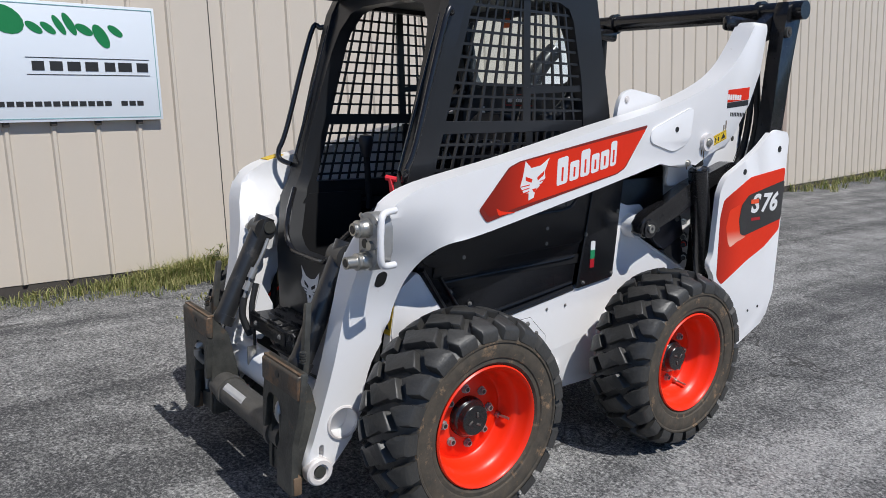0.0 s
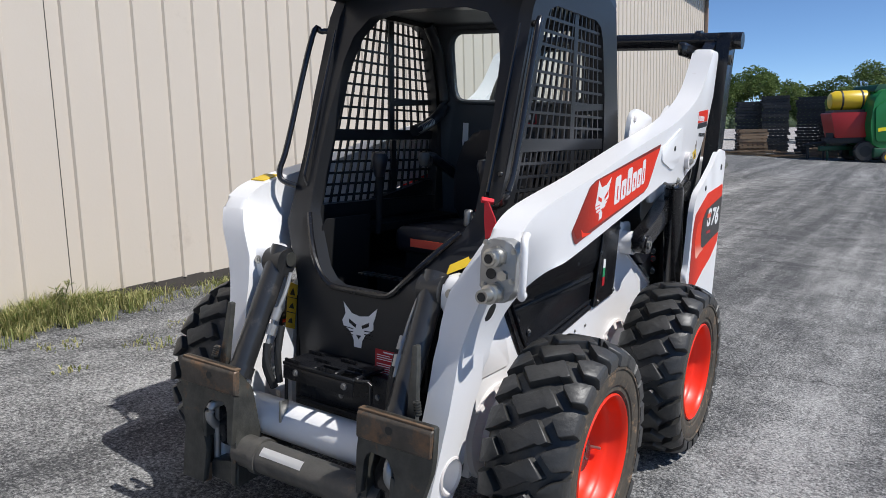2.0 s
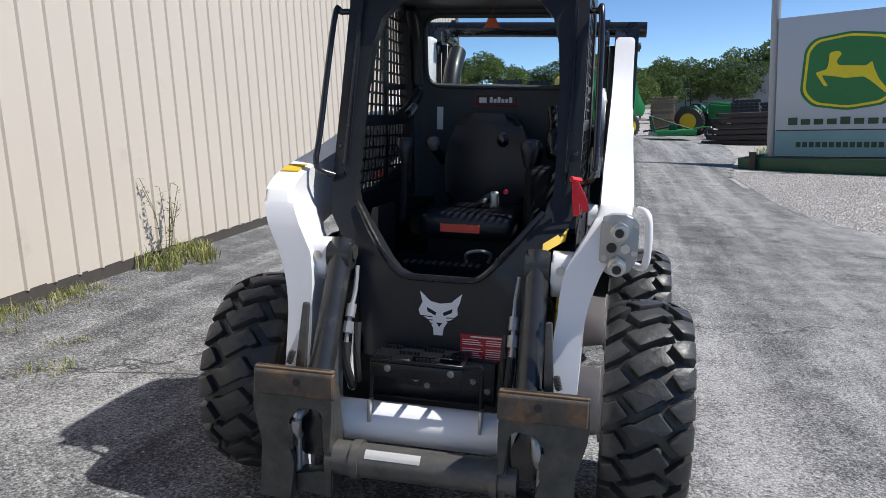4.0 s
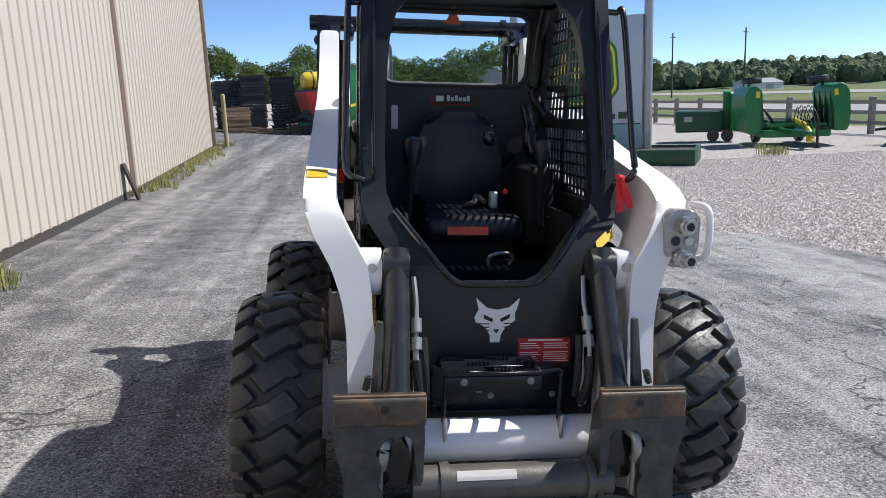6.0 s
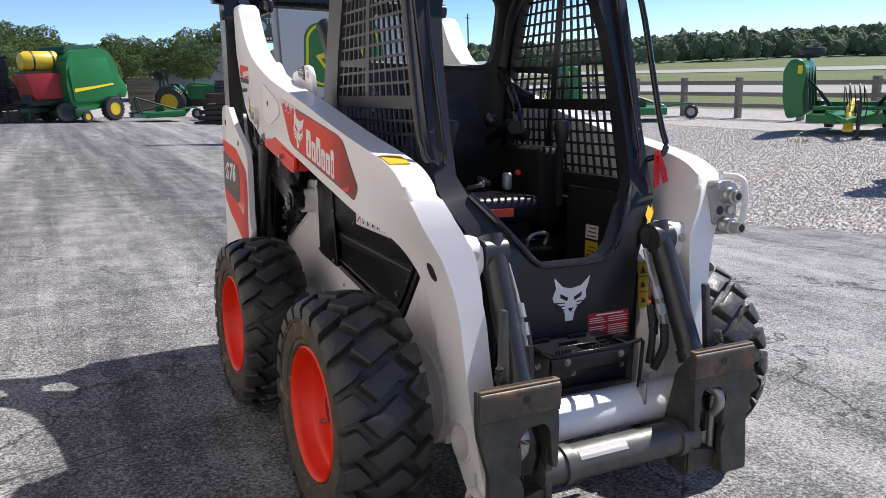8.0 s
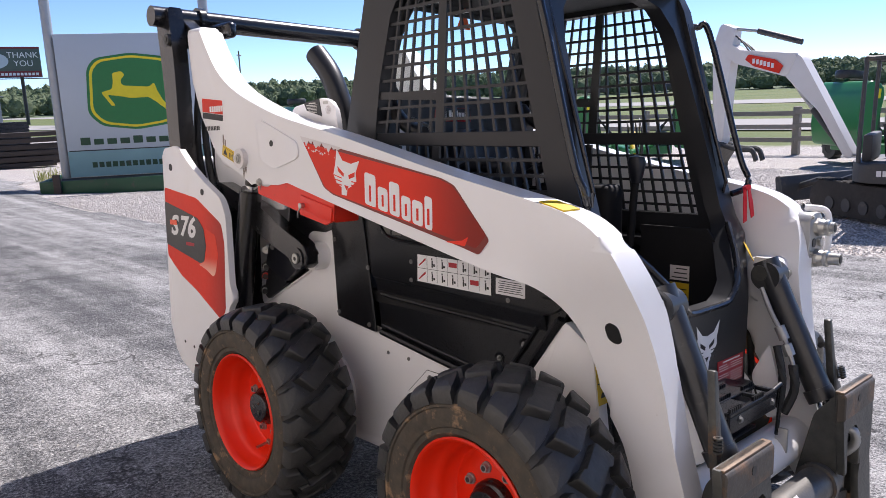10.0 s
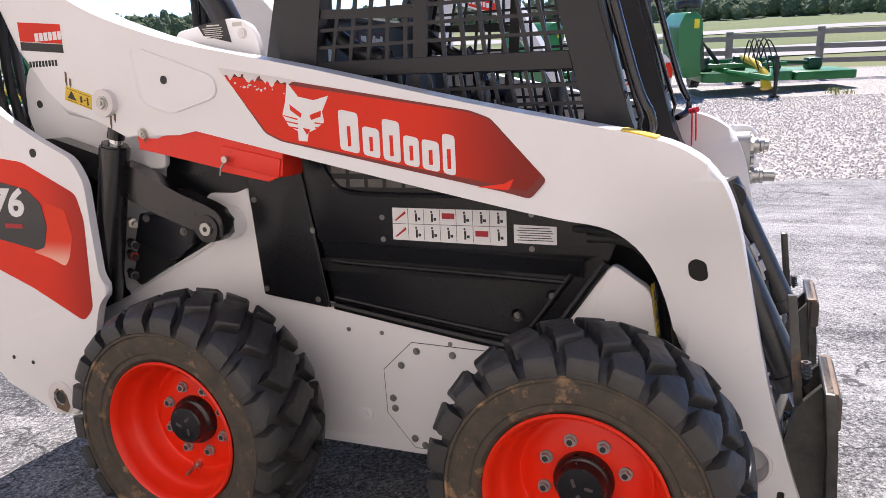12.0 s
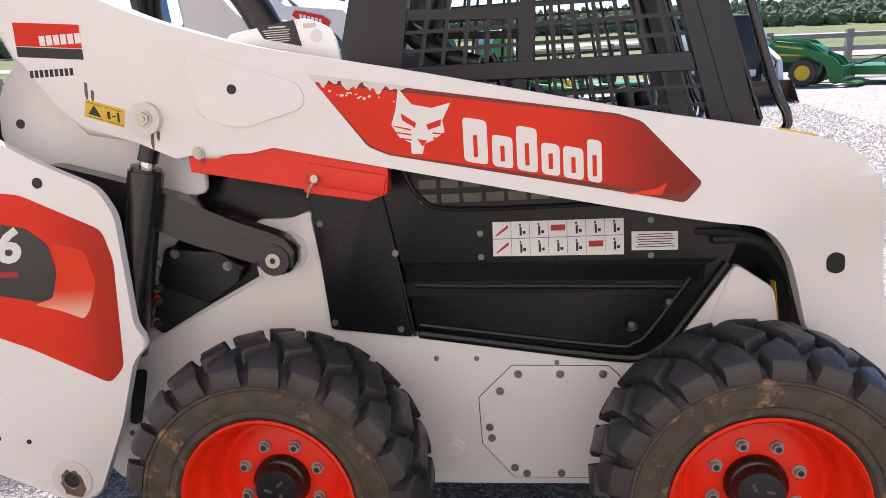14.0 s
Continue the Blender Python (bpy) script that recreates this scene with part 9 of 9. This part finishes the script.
kinds = [make_tree(11, 5.4, 2.9, M_LEAF, "leafy green tree behind the yard"), make_tree(12, 4.8, 2.7, M_LEAF2, "dark leafy tree behind the yard"),
         make_tree(13, 3.9, 2.5, M_LEAF, "low leafy tree at the yard's edge")]
for k, (x, y) in zip(kinds, ((-9.0, 58.0), (-5.5, 60.0), (-3.0, 57.0))):
    stand(k, x, y)
rnd = random.Random(77)
spots = [(-12.5, 60, 0, 1.0), (-1.0, 63, 1, 0.8), (1.5, 60, 2, 0.9), (4.0, 66, 1, 1.0), (-7.0, 66, 1, 0.8), (-15, 64, 1, 1.1), (8.5, 76, 1, 1.15), (11.0, 72, 1, 1.2), (14.0, 78, 0, 1.35), 
         (6.0, 80, 0, 1.2), (3.0, 84, 1, 1.2), (2.0, 62, 0, 0.8), (36, 104, 0, 1.25), (39, 108, 1, 1.2), (42, 102, 0, 1.1),
         (-2.5, 92, 0, 1.5), (3.0, 120, 1, 1.6), (10, 125, 0, 1.4), (22, 130, 1, 1.4)]
for x, y, k, s in spots:
    copy_thing(kinds[k], Matrix.Translation((x, y, ground_z(x, y))) @ Matrix.Rotation(rnd.uniform(0, 6.3), 4, "Z") @ Matrix.Scale(s, 4))

# woods on the skyline: one belt of clumps, over low hills
verts, faces = [], []
rnd = random.Random(5)


def far_crown(verts, faces, rnd, c, rx, rz):
    """A lumpy far-off crown, with loose leaf clumps on its skin."""
    i0, nu, nv = len(verts), 11, 6
    seed = Vector((rnd.uniform(0, 99), rnd.uniform(0, 99), rnd.uniform(0, 99)))
    for v in range(nv + 1):
        th = math.pi * (0.03 + 0.72 * v / nv)
        for u in range(nu):
            ph = 2 * math.pi * (u + 0.5 * (v % 2)) / nu
            d = Vector((math.sin(th) * math.cos(ph), math.sin(th) * math.sin(ph), math.cos(th)))
            k = 0.80 + 0.30 * noise.noise(d * 1.7 + seed) + 0.22 * noise.noise(d * 4.5 + seed)
            verts.append(Vector((c[0] + d.x * rx * k, c[1] + d.y * rx * k, c[2] + d.z * rz * k)))
    for v in range(nv):
        for u in range(nu):
            a, b = i0 + v * nu + u, i0 + v * nu + (u + 1) % nu
            faces.append((a, b, b + nu, a + nu))
    for _ in range(70):
        d = Vector((rnd.gauss(0, 1), rnd.gauss(0, 1), abs(rnd.gauss(0, 1)) - 0.35)).normalized()
        k = 0.86 + 0.30 * noise.noise(d * 1.7 + seed) + 0.22 * noise.noise(d * 4.5 + seed) + rnd.uniform(-0.04, 0.08)
        p = Vector((c[0] + d.x * rx * k, c[1] + d.y * rx * k, c[2] + d.z * rz * k))
        t = Vector((rnd.gauss(0, 1), rnd.gauss(0, 1), rnd.gauss(0, 1)))
        a = (d.cross(t)).normalized()
        b = (d.cross(a) + d * rnd.uniform(-0.5, 0.5)).normalized()
        s = rnd.uniform(0.28, 0.72)
        i = len(verts)
        verts += [p - a * s, p + b * s * 0.8, p + a * s, p - b * s * 0.8]
        faces.append((i, i + 1, i + 2, i + 3))


for k in range(430):
    a = radians(-25 + 135 * k / 429)
    tall = 1.0 + 0.30 * math.exp(-((math.degrees(a) - 43) / 4.5) ** 2) + 0.22 * math.exp(-((math.degrees(a) - 9) / 4) ** 2)
    for belt, (r0, z0, h) in enumerate(((325, -1.0, 8.0), (350, 0.0, 9.0), (420, 3.6, 8.5), (560, 8.5, 8.5))):
        r = r0 + rnd.uniform(-14, 14)
        aa = a + radians(rnd.uniform(-0.25, 0.25))
        hz = z0 + (2.2 * noise.noise(Vector((math.cos(a) * 3, math.sin(a) * 3, belt * 5.0))) if belt > 1 else 0.0)
        hh = h * rnd.uniform(0.70, 1.15) * (tall if belt < 2 else 1.0)
        far_crown(verts, faces, rnd, (r * math.cos(aa), r * math.sin(aa), hz + hh * 0.5), rnd.uniform(2.8, 4.9), hh * 0.58)
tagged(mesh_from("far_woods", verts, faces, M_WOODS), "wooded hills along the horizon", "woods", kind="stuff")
# the low hills under the woods
bm = bmesh.new()
rings = []
for k in range(61):
    a = radians(-40 + 165 * k / 60)
    row = []
    for r, z in ((290, -1.5), (340, 1.0), (420, 4.0), (560, 9.0), (700, 12.0), (900, 3.0)):
        row.append(bm.verts.new((r * math.cos(a), r * math.sin(a), z + (1.5 * noise.noise(Vector((math.cos(a) * 4, math.sin(a) * 4, r * 0.01))) if z > 3 else 0))))
    rings.append(row)
for A, B in zip(rings, rings[1:]):
    for i in range(5):
        bm.faces.new((A[i], A[i + 1], B[i + 1], B[i]))
# hill green lightened too, to carry the haze of distance
M_HILL = mat("hazed_hill", (0.085, 0.12, 0.065), 0.9, color2=(0.12, 0.16, 0.085), scale=0.05)
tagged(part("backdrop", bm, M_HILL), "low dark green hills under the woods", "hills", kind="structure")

# grass and weeds along the wall -----------------------------------------------------------------------


def blades(verts, faces, rnd, base, n, spread_r, h, width=0.004, lean=0.5, droop=0.3):
    for _ in range(n):
        a, r = rnd.uniform(0, 6.283), spread_r * math.sqrt(rnd.random())
        p = Vector((base[0] + r * math.cos(a), base[1] + r * math.sin(a), base[2]))
        az = rnd.uniform(0, 6.283)
        out = Vector((math.cos(az), math.sin(az), 0))
        side = Vector((-out.y, out.x, 0)) * width * rnd.uniform(0.6, 1.3)
        hh = h * rnd.uniform(0.45, 1.15)
        ln = lean * rnd.uniform(0.2, 1.0) * hh
        m = p + out * ln * 0.4 + Vector((0, 0, hh * 0.6))
        t = p + out * ln + Vector((0, 0, hh * (1 - droop * rnd.random())))
        i = len(verts)
        verts += [p - side, p + side, m + side * 0.8, m - side * 0.8, t]
        faces += [(i, i + 1, i + 2, i + 3), (i + 3, i + 2, i + 4)]


verts, faces = [], []
rnd = random.Random(31)


def wall_point(v, off):
    q = WALL_T @ Vector((off, v, 0))
    return (q.x, q.y, ground_z(q.x, q.y) - 0.005)


for k in range(620):
    v = rnd.uniform(-4.2, 1.9) if k < 420 else rnd.gauss(0.0, 0.45)
    thick = 0.5 + 0.85 * math.exp(-((v - 0.0) / 0.7) ** 2) + (0.5 if v < -0.9 else 0.0) * noise.noise(Vector((v * 1.5, 0, 0)))
    off = abs(rnd.gauss(0.05, 0.15))
    blades(verts, faces, rnd, wall_point(v, 0.02 + off), int(14 * thick), 0.05, 0.17 * thick * (1.0 if off < 0.2 else 0.6), 0.0035, 0.9, 0.5)
for k in range(150):
    v = rnd.choice((rnd.uniform(2.6, 3.6), rnd.uniform(10.0, 15.5), rnd.uniform(13.5, 22.5), rnd.uniform(17, 22.8)))
    off = abs(rnd.gauss(0.1, 0.22))
    blades(verts, faces, rnd, wall_point(v, 0.02 + off), 16, 0.07, 0.20, 0.006, 0.9, 0.5)
for x, y, n, r, h in ((-2.40, 0.10, 60, 0.16, 0.045), (-2.62, 0.55, 40, 0.14, 0.04), (-2.3, -0.5, 30, 0.10, 0.04), (-2.75, -0.3, 40, 0.15, 0.04), (12.3, 18.2, 160, 0.45, 0.35), (13.2, 20.4, 60, 0.3, 0.2),
                      (5.5, 23.5, 160, 0.5, 0.5), (6.3, 23.1, 140, 0.5, 0.45), (17.5, -2.6, 60, 0.35, 0.18), (15.0, 10.0, 40, 0.3, 0.12), (-4.5, 24.2, 80, 0.3, 0.25)):
    blades(verts, faces, rnd, (x, y, ground_z(x, y)), n, r, h, 0.005 if h < 0.1 else 0.009, 0.9, 0.4)
tagged(mesh_from("grass", verts, faces, M_BLADE), "dry green grass along the wall foot", "grass", kind="stuff")
# tall weeds
for nm, v, n, h in (("weed", 3.05, 9, 0.75), ("weed", 0.08, 6, 0.26)):
    w = thing(nm, "tall dry weed growing at the wall foot", "weed")
    verts, faces = [], []
    bm = bmesh.new()
    for k in range(n):
        a = rnd.uniform(0, 6.28)
        hh = h * rnd.uniform(0.6, 1.15)
        pts = smooth_line([(0.04 * math.cos(a), 0.04 * math.sin(a), -0.02), (0.10 * hh * math.cos(a) + 0.03, 0.12 * hh * math.sin(a), hh * 0.55), (0.22 * hh * math.cos(a) + 0.03, 0.28 * hh * math.sin(a), hh)], 4)
        sweep(bm, pts, 0.0028, 5)
        for p in pts[2:]:
            for _ in range(3):
                az = rnd.uniform(0, 6.28)
                d = Vector((math.cos(az), math.sin(az), rnd.uniform(-0.3, 0.6))) * rnd.uniform(0.03, 0.075)
                sd = Vector((-d.y, d.x, 0)) * 0.14
                i = len(verts)
                q = Vector(p)
                verts += [q, q + d * 0.5 + sd, q + d, q + d * 0.5 - sd]
                faces.append((i, i + 1, i + 2, i + 3))
    part("stem", bm, M_WEED, w)
    tagged(mesh_from("leaf", verts, faces, M_WEED, w), kind="stuff")
    w.matrix_world = Matrix.Translation(wall_point(v, 0.10))
# loose chippings on the asphalt
verts, faces = [], []
for k in range(700):
    x, y = rnd.uniform(-3.0, 7.0), rnd.uniform(-4.0, 9.0)
    s = rnd.uniform(0.003, 0.010) * (1.6 if rnd.random() < 0.08 else 1)
    z = ground_z(x, y)
    i = len(verts)
    verts += [(x + s, y, z), (x - s * 0.4, y + s * 0.9, z), (x - s * 0.7, y - s * 0.7, z), (x, y, z + s)]
    faces += [(i, i + 1, i + 3), (i + 1, i + 2, i + 3), (i + 2, i, i + 3)]
M_CHIP = mat("stone_chip", (0.42, 0.40, 0.37), 0.9, vary=0.2)
tagged(mesh_from("stone_chips", verts, faces, M_CHIP), "loose pale stone chips on the asphalt", "chips", kind="stuff")
# crushed stone with real relief where the camera passes nearest
verts, faces = [], []
for k in range(90000):
    x, y = 3.4 + 14.0 * rnd.random() ** 1.4, rnd.uniform(-6.0, 18.0)
    e = float(np.interp(y, EDGE_Y, EDGE_X))
    if x < e - 0.2 + rnd.random() * 0.5:
        continue
    s = rnd.uniform(0.010, 0.027) * (1.5 if rnd.random() < 0.06 else 1.0)
    z = ground_z(x, y) - 0.025
    a = rnd.uniform(0, 6.28)
    i = len(verts)
    for j in range(4):
        verts.append((x + s * rnd.uniform(0.7, 1.2) * math.cos(a + 1.57 * j), y + s * rnd.uniform(0.7, 1.2) * math.sin(a + 1.57 * j), z))
    verts.append((x + s * 0.2, y - s * 0.1, z + 0.008 + s * rnd.uniform(0.3, 0.6)))
    faces += [(i, i + 1, i + 4), (i + 1, i + 2, i + 4), (i + 2, i + 3, i + 4), (i + 3, i, i + 4)]
M_STONE = leaf_mat("crushed_stone", (0.380, 0.354, 0.333), (0.745, 0.710, 0.682))
tagged(mesh_from("crushed_stone", verts, faces, M_STONE), "loose pale crushed stone", "gravel", kind="stuff")
